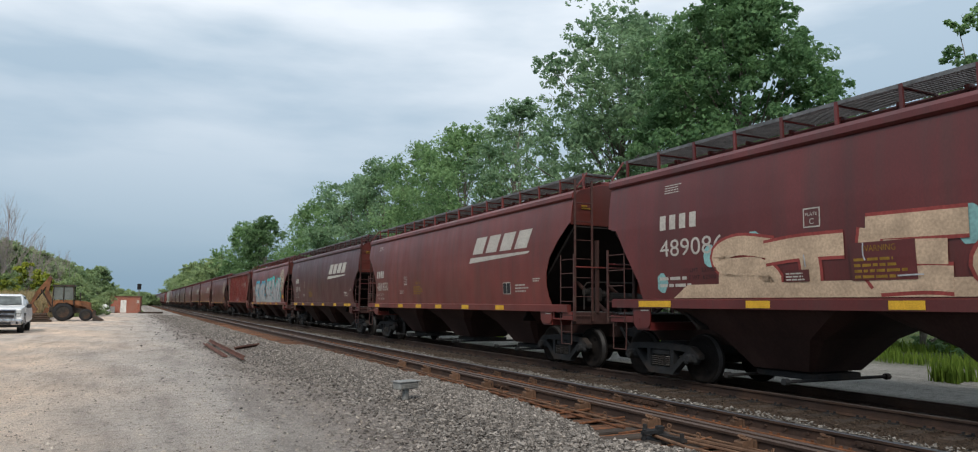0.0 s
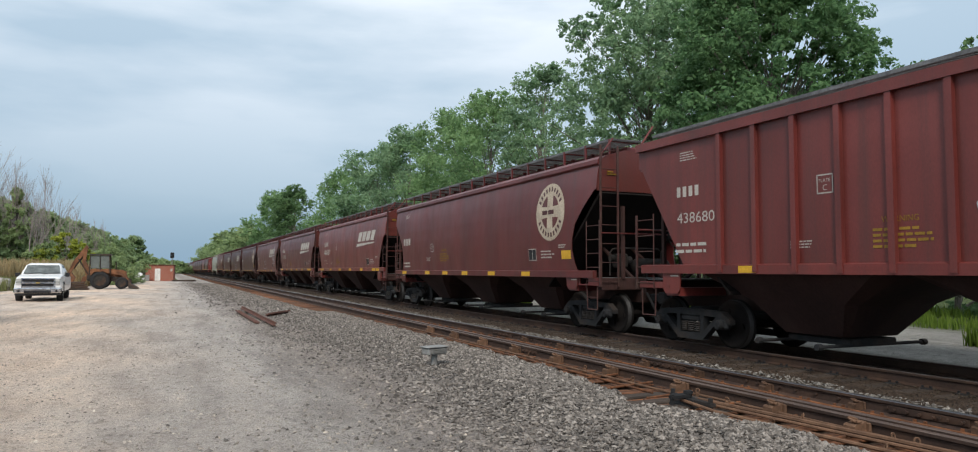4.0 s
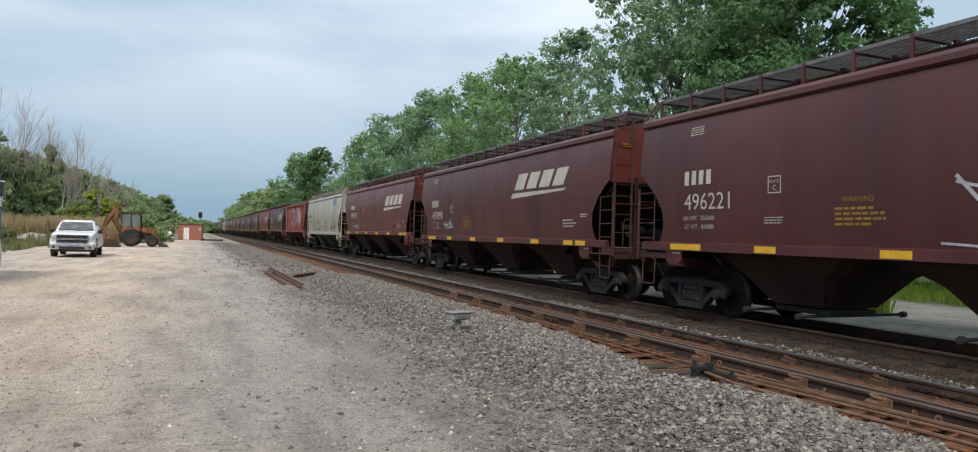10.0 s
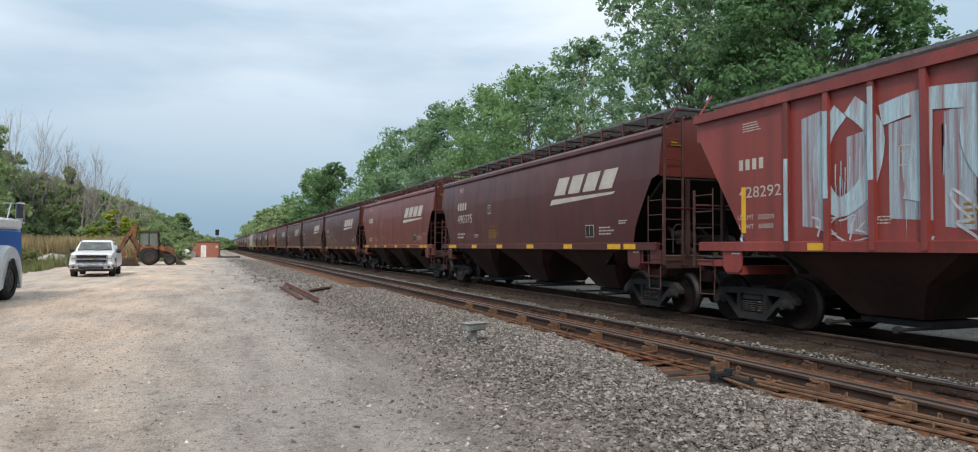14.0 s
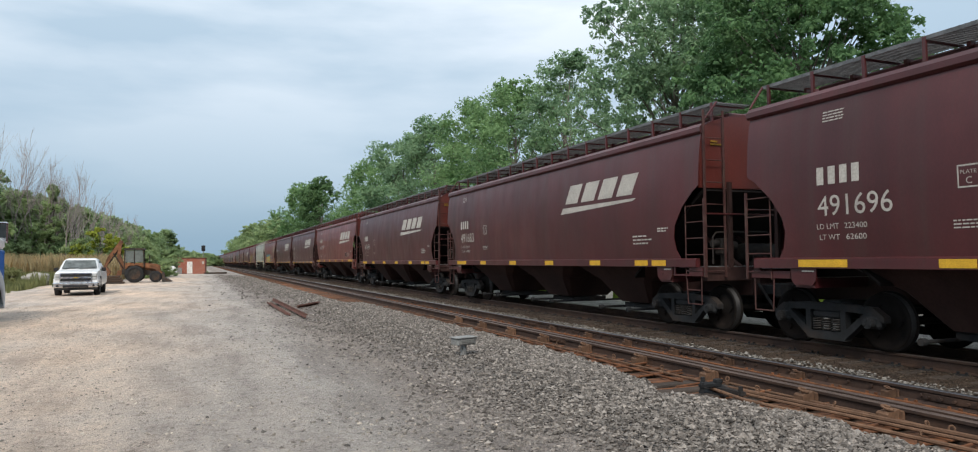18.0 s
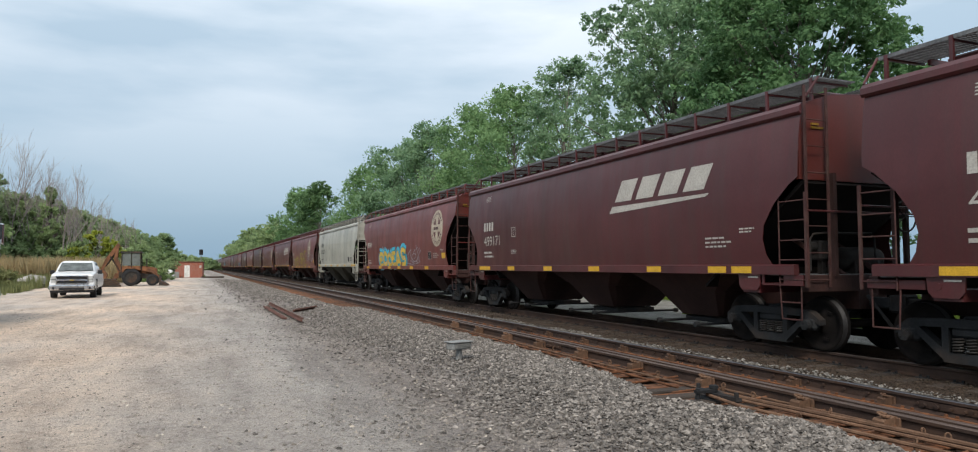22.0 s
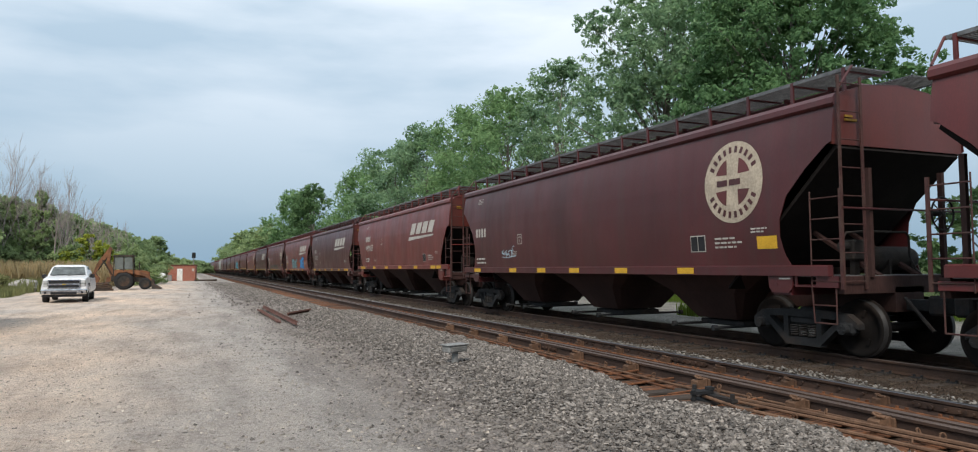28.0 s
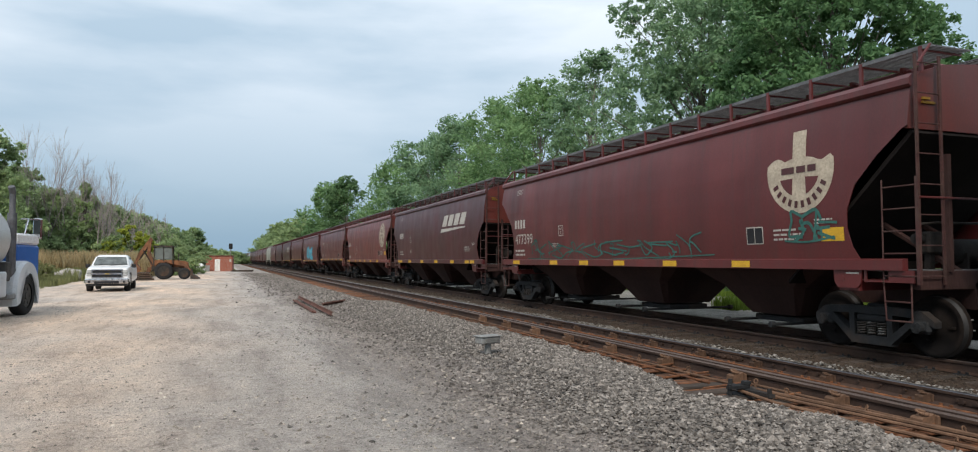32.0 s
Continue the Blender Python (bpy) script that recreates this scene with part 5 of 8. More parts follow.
def graffiti(car, profile, y, z, w, h, n, fill, line, splash=None, seed=1, name="graffiti", order=None, fat=0.30, rim=0.10, drip=False):
    """Sprayed letter-like forms: splash behind, rims, fat filled strokes, thin bright strokes over them."""
    rr = random.Random(seed)
    step = w / n
    lines = []
    for k in range(n):
        form = FORMS[order[k % len(order)] if order else rr.randrange(len(FORMS))]
        lo, tall, wide = z + rr.uniform(-0.02, 0.05) * h, h * rr.uniform(0.85, 1.06), step * rr.uniform(0.85, 1.05)
        lean = rr.uniform(-0.15, 0.15)
        for pts in form:
            lines.append((0.003 * k, smooth_line([(y - k * step - wide * (u + lean * v + rr.uniform(-0.1, 0.1)), lo + tall * (v + rr.uniform(-0.07, 0.07))) for u, v in pts])))
    fat = fat * min(step, h * 1.1)
    if splash:
        bm = bmesh.new()
        for k, (_, q) in enumerate(lines):
            stroke(bm, [(a, b + 0.05 * h) for a, b in q], fat + rim * 3.4, 0.0001 * k)
        for k in range(n * 3):
            yy, zz, r = y - rr.uniform(0, w), z + h * rr.uniform(0.98, 1.2), rr.uniform(0.03, 0.09)
            poly(bm, [(yy + r * math.cos(i * 0.785), zz + 1.6 * r * math.sin(i * 0.785)) for i in range(8)])
        decal(car, name + "_splash", bm, splash, profile, lift=0.005)
    if line:
        bm = bmesh.new()
        for k, (up, q) in enumerate(lines):
            stroke(bm, q, fat + rim, up + 0.0001 * k)
        decal(car, name + "_rim", bm, line, profile, lift=0.009)
    bm = bmesh.new()
    for k, (up, q) in enumerate(lines):
        stroke(bm, q, fat, up + 0.0016 + 0.0001 * k)
    if drip:
        for k in range(n * 18):
            yy, zz = y - rr.uniform(0, w), z + h * rr.uniform(0.2, 0.7)
            poly(bm, [(yy, zz), (yy - rr.uniform(0.012, 0.03), zz), (yy - 0.012, zz - rr.uniform(0.3, 1.1) * h * 0.5), (yy, zz - 0.25 * h)])
    ob = decal(car, name + "_fill", bm, fill, profile, lift=0.009)
    if drip:
        ob["kind"] = "stuff"
    if not drip:
        bm = bmesh.new()
        for k, (_, q) in enumerate(lines):
            if rr.random() < 0.6:
                m = len(q) // 3
                stroke(bm, [(a + fat * 0.22, b + fat * 0.15) for a, b in q[m:m * 2 + 1]], 0.02)
        decal(car, name + "_strokes", bm, G_PALE, profile, lift=0.034)
    return lines


def tag(car, profile, y, z, w, h, material, seed=1, width=0.035, loops=4, name="sprayed_tag"):
    """A quick scrawl of leaning letter-like strokes that spells nothing, with a sweep under it."""
    rr = random.Random(seed)
    bm = bmesh.new()
    step, lean = w / loops, rr.uniform(-0.25, 0.2)
    q = 0
    for k in range(loops):
        form = rr.choice(FORMS)
        lo, tall, wide = z + rr.uniform(-0.05, 0.12) * h, h * rr.uniform(0.6, 1.0), step * rr.uniform(1.1, 1.7)
        for pts in form:
            jit = [(u + rr.uniform(-0.34, 0.34), v + rr.uniform(-0.24, 0.24)) for u, v in pts]
            stroke(bm, smooth_line([(y - k * step - wide * (u + lean * v), lo + tall * v) for u, v in jit]), width * rr.uniform(0.8, 1.2), 0.0001 * q)
            q += 1
    stroke(bm, smooth_line([(y + 0.04 * w, z - 0.04 * h), (y - 0.5 * w, z - 0.1 * h), (y - 1.05 * w, z + 0.08 * h)]), width * 0.7, 0.0001 * q)
    decal(car, name, bm, material, profile, lift=0.009)["kind"] = "stuff"


def car_logo(car, profile, shift=0.0, w=3.35):
    """The company mark: four plain slanted blocks over a tapered rule."""
    bm = bmesh.new()
    y0, z0, h, lean = -2.75 + shift, 2.94, 0.48, 0.55
    for k in range(4):
        a = y0 - k * w / 4
        b = a - w / 4 * 0.78
        poly(bm, [(a, z0), (b, z0), (b - h * lean, z0 + h), (a - h * lean, z0 + h)])
    poly(bm, [(y0 + 0.25, 2.68), (y0 - w + 0.15, 2.79), (y0 - w + 0.02, 2.85), (y0 + 0.13, 2.84)])
    decal(car, "company_mark", bm, WHITE, profile, "off-white slanted block mark over a rule")


def car_emblem(car, profile, worn=False, shift=0.0):
    """A round pale herald: disc, dark quarters round a cross."""
    y, z, r = (-5.95 if worn else -5.78) + shift, 3.0, 0.75
    bm = bmesh.new()
    n = 40
    disc = [(y + r * math.cos(2 * math.pi * i / n), z + r * math.sin(2 * math.pi * i / n)) for i in range(n)]
    if worn:
        disc = [(a, b) if b < z + 0.16 else (y + (a - y) * 0.94, z + 0.17 + 0.06 * math.sin(a * 9)) if abs(a - y) > 0.24 else (y + (0.15 if a > y else -0.15), z + (0.66 if abs(a - y) < 0.13 else 0.20)) for a, b in disc]
    poly(bm, disc)
    decal(car, "herald_disc", bm, CREAM, profile, "cream round herald, partly worn away" if worn else "cream round herald")
    for q in range(2 if worn else 0, 4):
        bm = bmesh.new()
        a0 = q * 90 + 20
        pts = [(y + 0.14 * (1 if q in (0, 3) else -1), z + 0.14 * (1 if q < 2 else -1))]
        for i in range(6):
            a = radians(a0 + i * 10)
            pts.append((y + 0.46 * math.cos(a), z + 0.46 * math.sin(a)))
        poly(bm, pts)
        decal(car, "herald_quarter", bm, PAINT["brown"], profile, lift=0.010)
    bm = bmesh.new()
    for i in range(26):
        a = radians(i * 360 / 26)
        if i in (0, 1, 12, 13, 14, 25) or worn and i < 12:
            continue
        c, s = math.cos(a), math.sin(a)
        stroke(bm, [(y + 0.54 * c, z + 0.54 * s), (y + 0.66 * c, z + 0.66 * s)], 0.07)
    bars(bm, y + 0.40, z - 0.06, 0.8, 0.14, 1, 0.8)
    decal(car, "herald_writing", bm, PAINT["dark"], profile, lift=0.013)["kind"] = "stuff"


def lettering(car, profile, number, marks, colour=None, loads="", plate=True, warn=True, shift=0.0, panel=True, wide=1.66, drop=(0, 0, 0, 0, 0)):
    """drop: how far the mark, number, load figures and plate sign sit lower than on most cars, and the sign further along."""
    ink = colour or WHITE
    bm = bmesh.new()
    block_letters(bm, 5.78 + shift, 2.91 - drop[0], 0.66 * wide, 0.28 if wide > 1.2 else 0.2, 4, 0.0)
    decal(car, "reporting_mark", bm, ink, profile, "four plain off-white blocks")
    if number:
        bm = bmesh.new()
        write(bm, number, 5.78 + shift, 2.40 - drop[1], 0.32 if wide > 1.2 else 0.2, wide if len(number) == 6 else 1.4)
        decal(car, "car_number", bm, ink, profile, "off-white stencilled number")
    bm = bmesh.new()
    if loads:
        write(bm, "LD LMT", 5.82 + shift, 2.00 - drop[2], 0.085, 0.42)
        write(bm, loads.split()[0], 5.30 + shift, 2.00 - drop[2], 0.085, 0.40)
        write(bm, "LT WT", 5.78 + shift, 1.83 - drop[2], 0.085, 0.38)
        write(bm, loads.split()[1], 5.28 + shift, 1.83 - drop[2], 0.085, 0.36)
    else:
        bars(bm, 5.82 + shift, 1.82 - drop[2], 0.95, 0.26, 2, 0.45)
    bars(bm, 5.68 + shift, 3.62, 0.5, 0.19, 4, 0.4)
    bars(bm, 3.9, 1.84, 0.5, 0.14, 3, 0.4)
    bars(bm, -5.3, 1.80, 0.75, 0.24, 3, 0.42)
    bars(bm, -6.25, 2.05, 0.4, 0.11, 2, 0.5)
    decal(car, "stencil_writing", bm, ink, profile, "small stencilled lines")["kind"] = "stuff"
    if plate:
        bm = bmesh.new()
        y, z, s = 2.46 + shift + drop[4], 2.66 - drop[3], 0.30
        for a, b, c, d in ((y, z, y - s, z + 0.02), (y, z + s - 0.02, y - s, z + s), (y, z, y - 0.02, z + s), (y - s + 0.02, z, y - s, z + s)):
            poly(bm, [(a, b), (c, b), (c, d), (a, d)])
        write(bm, "PLATE", y - 0.04, z + 0.18, 0.05, 0.21)
        write(bm, "C", y - 0.11, z + 0.05, 0.09)
        decal(car, "plate_sign", bm, ink, profile, "white outlined square sign")
    if warn:
        bm = bmesh.new()
        write(bm, "WARNING", 2.28, 2.16, 0.085, 0.55)
        bars(bm, 2.42, 1.80, 0.9, 0.32, 4, 0.5)
        decal(car, "warning_stencil", bm, STENCIL_YELLOW, profile, "faded yellow warning writing")["kind"] = "stuff"
    if not panel:
        return
    bm = bmesh.new()
    y, z = -4.6, 1.74
    poly(bm, [(y, z), (y - 0.44, z), (y - 0.44, z + 0.32), (y, z + 0.32)])
    decal(car, "data_panel", bm, ink, profile, "white framed dark panel")
    bm = bmesh.new()
    poly(bm, [(y - 0.02, z + 0.02), (y - 0.21, z + 0.02), (y - 0.21, z + 0.30), (y - 0.02, z + 0.30)])
    poly(bm, [(y - 0.23, z + 0.02), (y - 0.42, z + 0.02), (y - 0.42, z + 0.30), (y - 0.23, z + 0.30)])
    decal(car, "data_face", bm, BLACK, profile, lift=0.010)


REFLECT_BM = {}
CREAM = paint_of("cream_herald", (0.46, 0.39, 0.30))


def reflectors(car, rows, z):
    for y, w in rows:
        if w not in REFLECT_BM:
            bm = bmesh.new()
            box(bm, -0.006, 0, -w, 0, 0, 0.12)
            REFLECT_BM[w] = mesh_of("reflector", bm, YELLOW)
        part("reflector", REFLECT_BM[w], None, car, "yellow reflective strip").location = (-1.586, y, z)


SPEED = 17.363
FAR_END = [12.64, 30.14, 47.06, 64.62, 82.04, 99.65, 117.16, 134.62, 152.31, 170.03, 187.08, 203.64, 220.92, 237.76, 255.09, 272.20, 289.31, 306.02, 322.66, 339.30, 355.96, 373.08, 389.67, 406.17, 423.62, 440.28, 457.60, 474.85, 492.65, 510.25, 527.69, 544.60, 561.87, 579.14, 596.31]
NAMES = {"brown": "brown", "dark": "dark maroon", "red": "faded red-brown", "boxcar_red": "bright red ribbed", "grey": "light grey"}
# end shape, paint, mark (1: blocks, 2: round herald), number, load figures, graffiti
CARS = [
    ("slant", "brown", 1, "489086", "223700 62300", "tan"),
    ("high", "red", 1, "481850", "223700 62300", ""),
    ("oval", "dark", 1, "490146", "225200 60800", ""),
    ("high", "red", 2, "478037", "", "silver"),
    ("ribbed", "red", 3, "438680", "", "small_white"),
    ("high", "brown", 2, "", "", ""),
    ("slant", "red", 1, "486487", "223700 62300", ""),
    ("slant", "brown", 1, "489316", "223300 62700", ""),
    ("high", "brown", 1, "482743", "222600 63400", "white_end"),
    ("high", "dark", 2, "475530", "", "grey_tag"),
    ("oval", "dark", 1, "496221", "223600 62400", "white_big"),
    ("oval", "dark", 1, "497898", "222800 63200", "small_tag"),
    ("slant", "brown", 1, "487876", "223100 62900", "small_tag"),
    ("oval", "grey", 4, "75396", "223700 62300", "dark_tag"),
    ("ribbed", "boxcar_red", 0, "428292", "202200 60800", "ice"),
    ("slant", "dark", 1, "490375", "", ""),
    ("slant", "red", 1, "", "", ""),
    ("oval", "dark", 1, "491623", "223500 62500", ""),
    ("oval", "dark", 1, "491696", "223400 62600", ""),
    ("oval", "dark", 1, "491683", "223400 62600", ""),
    ("oval", "dark", 1, "491698", "223500 62500", ""),
    ("slant", "red", 1, "487159", "", ""),
    ("oval", "dark", 1, "491661", "", ""),
    ("oval", "dark", 1, "499171", "", ""),
    ("high", "red", 2, "", "", "blue_yellow"),
    ("short", "grey", 0, "202271", "", ""),
    ("high", "red", 2, "480118", "", "lime"),
    ("slant", "brown", 1, "487655", "", ""),
    ("high", "brown", 2, "", "", ""),
    ("high", "dark", 2, "", "", "small_tag"),
    ("slant", "red", 1, "489087", "", ""),
    ("oval", "dark", 1, "496333", "", ""),
    ("high", "red", 1, "482423", "", "two_blues"),
    ("high", "brown", 5, "477399", "", "green"),
    ("oval", "dark", 1, "", "", ""),
    ("high", "red", 2, "", "", ""),
    ("slant", "brown", 0, "", "", ""),
    ("oval", "brown", 0, "", "", "blue_far"),
]
FAR_KINDS = [("oval", "dark"), ("slant", "brown"), ("high", "red"), ("oval", "brown"), ("slant", "dark"), ("high", "brown")]
TRAIN = []


def car_at(index):
    return FAR_END[index] if index < len(FAR_END) else FAR_END[-1] + 17.2 * (index - len(FAR_END) + 1)


def make_train(count):
    for i in range(count):
        if i < len(CARS):
            end, colour, mark, number, loads, art = CARS[i]
        else:
            (end, colour), mark, number, loads, art = FAR_KINDS[(i * 5 + i // 4) % 6], i % 2, "", "", ""
            if i in (42, 50):
                colour = "grey"
        detail = i < 46
        key = (end, colour, detail)
        if key not in TEMPLATES:
            TEMPLATES[key] = car = build_car(end, colour, detail)
        else:
            car = copy_thing(TEMPLATES[key], pose(0, 0, -50))
            for ob in list(car.children):
                if "extra" in ob:
                    bpy.data.objects.remove(ob)
        TRAIN.append((car, end, colour, mark, number, loads, art, detail, i))
    for car, end, colour, mark, number, loads, art, detail, i in TRAIN:
        prof = FLAT if end == "ribbed" else SIDE
        what = {1: "block mark", 2: "round cream herald", 5: "worn round herald"}.get(mark, "stencilled lettering")
        sprayed = " and graffiti" if art else ""
        tagged(car, f"{NAMES[colour]} hopper car with {what}{sprayed}", "freight car", "cars of the train")
        ink = BLACK if colour == "grey" else WHITE
        if mark == 1:
            car_logo(car, prof, {"oval": 0.60, "slant": -0.05}.get(end, 0.1), 3.5 if end == "high" else 3.35)
        elif mark == 2:
            car_emblem(car, prof, shift={"480118": 1.6, "478037": -0.4}.get(number, -0.05))
        elif mark == 5:
            car_emblem(car, prof, worn=True)
        elif mark == 3:
            bm = bmesh.new()
            for k in range(4):
                a = -2.55 - k * 0.93
                poly(bm, [(a, 2.92), (a - 0.5, 2.92), (a - 0.68, 3.22), (a - 0.18, 3.22)])
                poly(bm, [(a + 0.1, 2.78), (a - 0.5, 2.82), (a - 0.52, 2.86), (a + 0.06, 2.86)])
            decal(car, "company_mark", bm, WHITE, prof, "four slanted off-white blocks between ribs", lift=0.004)
        elif mark == 4:
            bm = bmesh.new()
            block_letters(bm, -4.35, 3.44, 1.42, 0.46, 4, 0.2)
            decal(car, "company_mark", bm, paint_of("dark_blue_lettering", (0.04, 0.17, 0.42)), prof, "dark blue slanted blocks")
        if i < 40:
            lettering(car, prof, number, mark, ink, "" if art == "tan" else loads, warn=colour != "grey" and art != "tan" and i < 18, shift={"oval": 0.30, "ribbed": 0.9, "high": 0.95}.get(end, 0.0) + {"489086": 0.45, "489316": 0.4}.get(number, 0.0), panel=end != "oval", wide={"oval": 1.32, "high": 1.42, "ribbed": 1.05}.get(end, 1.66), drop={"oval": (0.29, 0.27, 0.08, 0.3, 1.05), "high": (0.42, 0.42, 0.22, 0.5, 0.0)}.get(end, (0, 0, 0, 0, 0)))
            reflectors(car, [] if number == "75396" else [(6.9 if end != "oval" else 6.5, 0.95), (4.1, 0.5), (1.6, 0.5), (-0.9, 0.5), (-3.4, 0.5), (-5.4, 0.5), (-6.05, 0.5)] if end == "oval" else [(6.9, 0.55), (4.0, 0.5), (2.1, 0.5), (0.25, 0.5), (-1.9, 0.5), (-4.2, 0.5)] if end == "high" else [(6.9, 0.95 if end == "slant" else 0.55), (4.1, 0.5), (1.6, 0.5), (-0.9, 0.5), (-3.4, 0.5), (-5.75, 0.6), (-6.5, 0.5)] if end != "ribbed" else [(5.0, 0.4), (-2.0, 0.4)], SILLS.get(end, 1.42) + 0.02)
            if end != "ribbed":
                bm = bmesh.new()
                poly(bm, [(-6.38, 1.76), (-6.84, 1.76), (-6.84, 1.98), (-6.38, 1.98)] if mark in (2, 5) else [(6.0, 1.9), (5.65, 1.9), (5.65, 2.05), (6.0, 2.05)])
                if mark in (2, 5) or number in ("482423", "482743", "475530"):
                    decal(car, "yellow_patch", bm, YELLOW, prof, "square yellow patch")
        add_art(car, prof, art)


def add_art(car, prof, art):
    if art == "tan":
        for k, (a, z, r) in enumerate(((4.9, 2.35, 0.16), (3.9, 2.45, 0.2), (1.75, 2.5, 0.16), (0.5, 2.5, 0.2), (-0.6, 2.3, 0.2), (-1.6, 2.45, 0.22), (6.2, 1.9, 0.15))):
            bm = bmesh.new()
            poly(bm, [(a + r * math.cos(i * 0.6283) * (1 + 0.3 * math.sin(i * 3.1 + k)), z + r * 1.3 * math.sin(i * 0.6283)) for i in range(10)])
            decal(car, "teal_patch", bm, G_TEALISH, prof, lift=0.005)
        graffiti(car, prof, 4.85, 1.76, 8.6, 0.74, 6, G_TAN, G_ROSE, None, 11, order=(0, 1, 7, 4, 1, 6), fat=0.40, rim=0.10)
        bm = bmesh.new()
        poly(bm, [(6.75, 1.44), (-3.6, 1.44), (-3.6, 1.57), (6.75, 1.57)])
        decal(car, "graffiti_base", bm, G_TAN, prof, lift=0.056)
        bm = bmesh.new()
        poly(bm, [(5.9, 1.61), (-3.6, 1.61), (-3.3, 1.85), (5.5, 1.85)])
        decal(car, "graffiti_foot", bm, G_TAN, prof, lift=0.0145)
        for a, b, z0, z1 in ((2.13, 1.18, 1.84, 2.37), (3.30, 2.84, 1.85, 2.03)):
            bm = bmesh.new()
            poly(bm, [(a, z0), (b, z0), (b, z1), (a, z1)])
            decal(car, "masked_panel", bm, PAINT["brown"], prof, "bare brown panel left free by the spray", lift=0.024)
        bm = bmesh.new()
        write(bm, "WARNING", 1.95, 2.24, 0.085, 0.5)
        bars(bm, 2.08, 1.87, 0.82, 0.32, 4, 0.5)
        decal(car, "warning_over_panel", bm, STENCIL_YELLOW, prof, "yellow warning writing", lift=0.028)
        bm = bmesh.new()
        bars(bm, 3.27, 1.87, 0.40, 0.14, 3, 0.5)
        decal(car, "small_panel_lines", bm, WHITE, prof, lift=0.028)
        bm = bmesh.new()
        write(bm, "LD LMT", 5.57, 2.08, 0.07, 0.38)
        write(bm, "223700", 5.1, 2.08, 0.07, 0.36)
        write(bm, "LT WT", 5.5, 1.95, 0.07, 0.34)
        write(bm, "62300", 5.08, 1.95, 0.07, 0.32)
        decal(car, "load_lines", bm, BLACK, prof, lift=0.026)
    elif art == "silver":
        bm = bmesh.new()
        poly(bm, [(5.2, 1.49), (-6.1, 1.49), (-6.0, 1.66), (5.1, 1.76)])
        decal(car, "graffiti_foot", bm, G_SILVER, prof, lift=0.0115)
        bm = bmesh.new()
        poly(bm, [(5.3, 1.37), (-6.1, 1.37), (-6.1, 1.44), (5.3, 1.44)])
        decal(car, "graffiti_base", bm, G_SILVER, prof, lift=0.056)
        graffiti(car, prof, 5.2, 1.60, 4.9, 1.22, 5, G_SILVER, G_DARK, G_CYAN, 21, order=(0, 4, 3, 5, 7), fat=0.44, rim=0.08)
        graffiti(car, prof, 0.1, 1.60, 6.0, 1.36, 5, G_SILVER, G_DARK, G_TURQ, 22, "second_graffiti", order=(0, 7, 2, 6, 3), fat=0.40, rim=0.09)
        rr = random.Random(7)
        for k in range(12):
            bm = bmesh.new()
            a, z, r = rr.uniform(-6.0, -0.4), rr.uniform(1.85, 2.7), rr.uniform(0.03, 0.1)
            poly(bm, [(a + r * math.cos(i * 0.785), z + r * math.sin(i * 0.785)) for i in range(8)])
            decal(car, "red_splat", bm, G_ROSE, prof, lift=0.036)
    elif art == "small_white":
        tag(car, prof, 1.0, 1.55, 2.6, 0.8, G_PALE, 5, 0.05, 6)
    elif art == "white_end":
        tag(car, prof, -5.0, 2.2, 1.2, 1.4, G_PALE, 14, 0.06, 3)
        tag(car, prof, 4.2, 1.65, 1.3, 0.6, G_FAINT, 15, 0.028, 4)
        tag(car, prof, 1.8, 1.68, 2.6, 0.75, G_PALE, 16, 0.035, 4)
    elif art == "grey_tag":
        tag(car, prof, 5.0, 1.95, 2.3, 0.32, G_FAINT, 9, 0.022, 6)
    elif art == "white_big":
        tag(car, prof, 0.6, 1.6, 3.2, 1.1, G_PALE, 31, 0.05, 3)
    elif art == "small_tag":
        tag(car, prof, 4.55, 1.8, 0.85, 0.26, G_ICE, 33, 0.028, 4)
    elif art == "dark_tag":
        for y0, w0, h0, s0 in ((4.2, 0.8, 0.5, 41), (2.5, 1.6, 0.95, 42), (-1.3, 1.05, 0.75, 43), (-4.35, 1.1, 0.65, 44)):
            tag(car, prof, y0, 1.70, w0, h0, G_GREYED, s0, 0.026, 4)
        for y0, z0, z1 in ((6.3, 1.68, 2.1), (1.4, 1.68, 2.1), (-1.16, 1.65, 2.06), (-3.83, 1.64, 2.06), (-6.2, 1.66, 2.58)):
            bm = bmesh.new()
            poly(bm, [(y0, z0), (y0 - 0.09, z0), (y0 - 0.09, z1), (y0, z1)])
            decal(car, "yellow_stripe", bm, YELLOW, prof, "upright yellow reflective strip", lift=0.008)
        bm = bmesh.new()
        bars(bm, 0.65, 1.92, 0.9, 0.16, 2, 0.5)
        bars(bm, -2.4, 1.68, 0.5, 0.2, 3, 0.5)
        decal(car, "pink_stencil", bm, G_PINK, prof, "faded pink stencilled lines")
        bm = bmesh.new()
        poly(bm, [(-3.97, 1.65), (-4.43, 1.65), (-4.43, 1.92), (-3.97, 1.92)])
        decal(car, "data_panel", bm, WHITE, prof, "white framed dark blue panel", lift=0.008)
        bm = bmesh.new()
        for a, b in ((-4.0, -4.19), (-4.21, -4.40)):
            poly(bm, [(a, 1.68), (b, 1.68), (b, 1.89), (a, 1.89)])
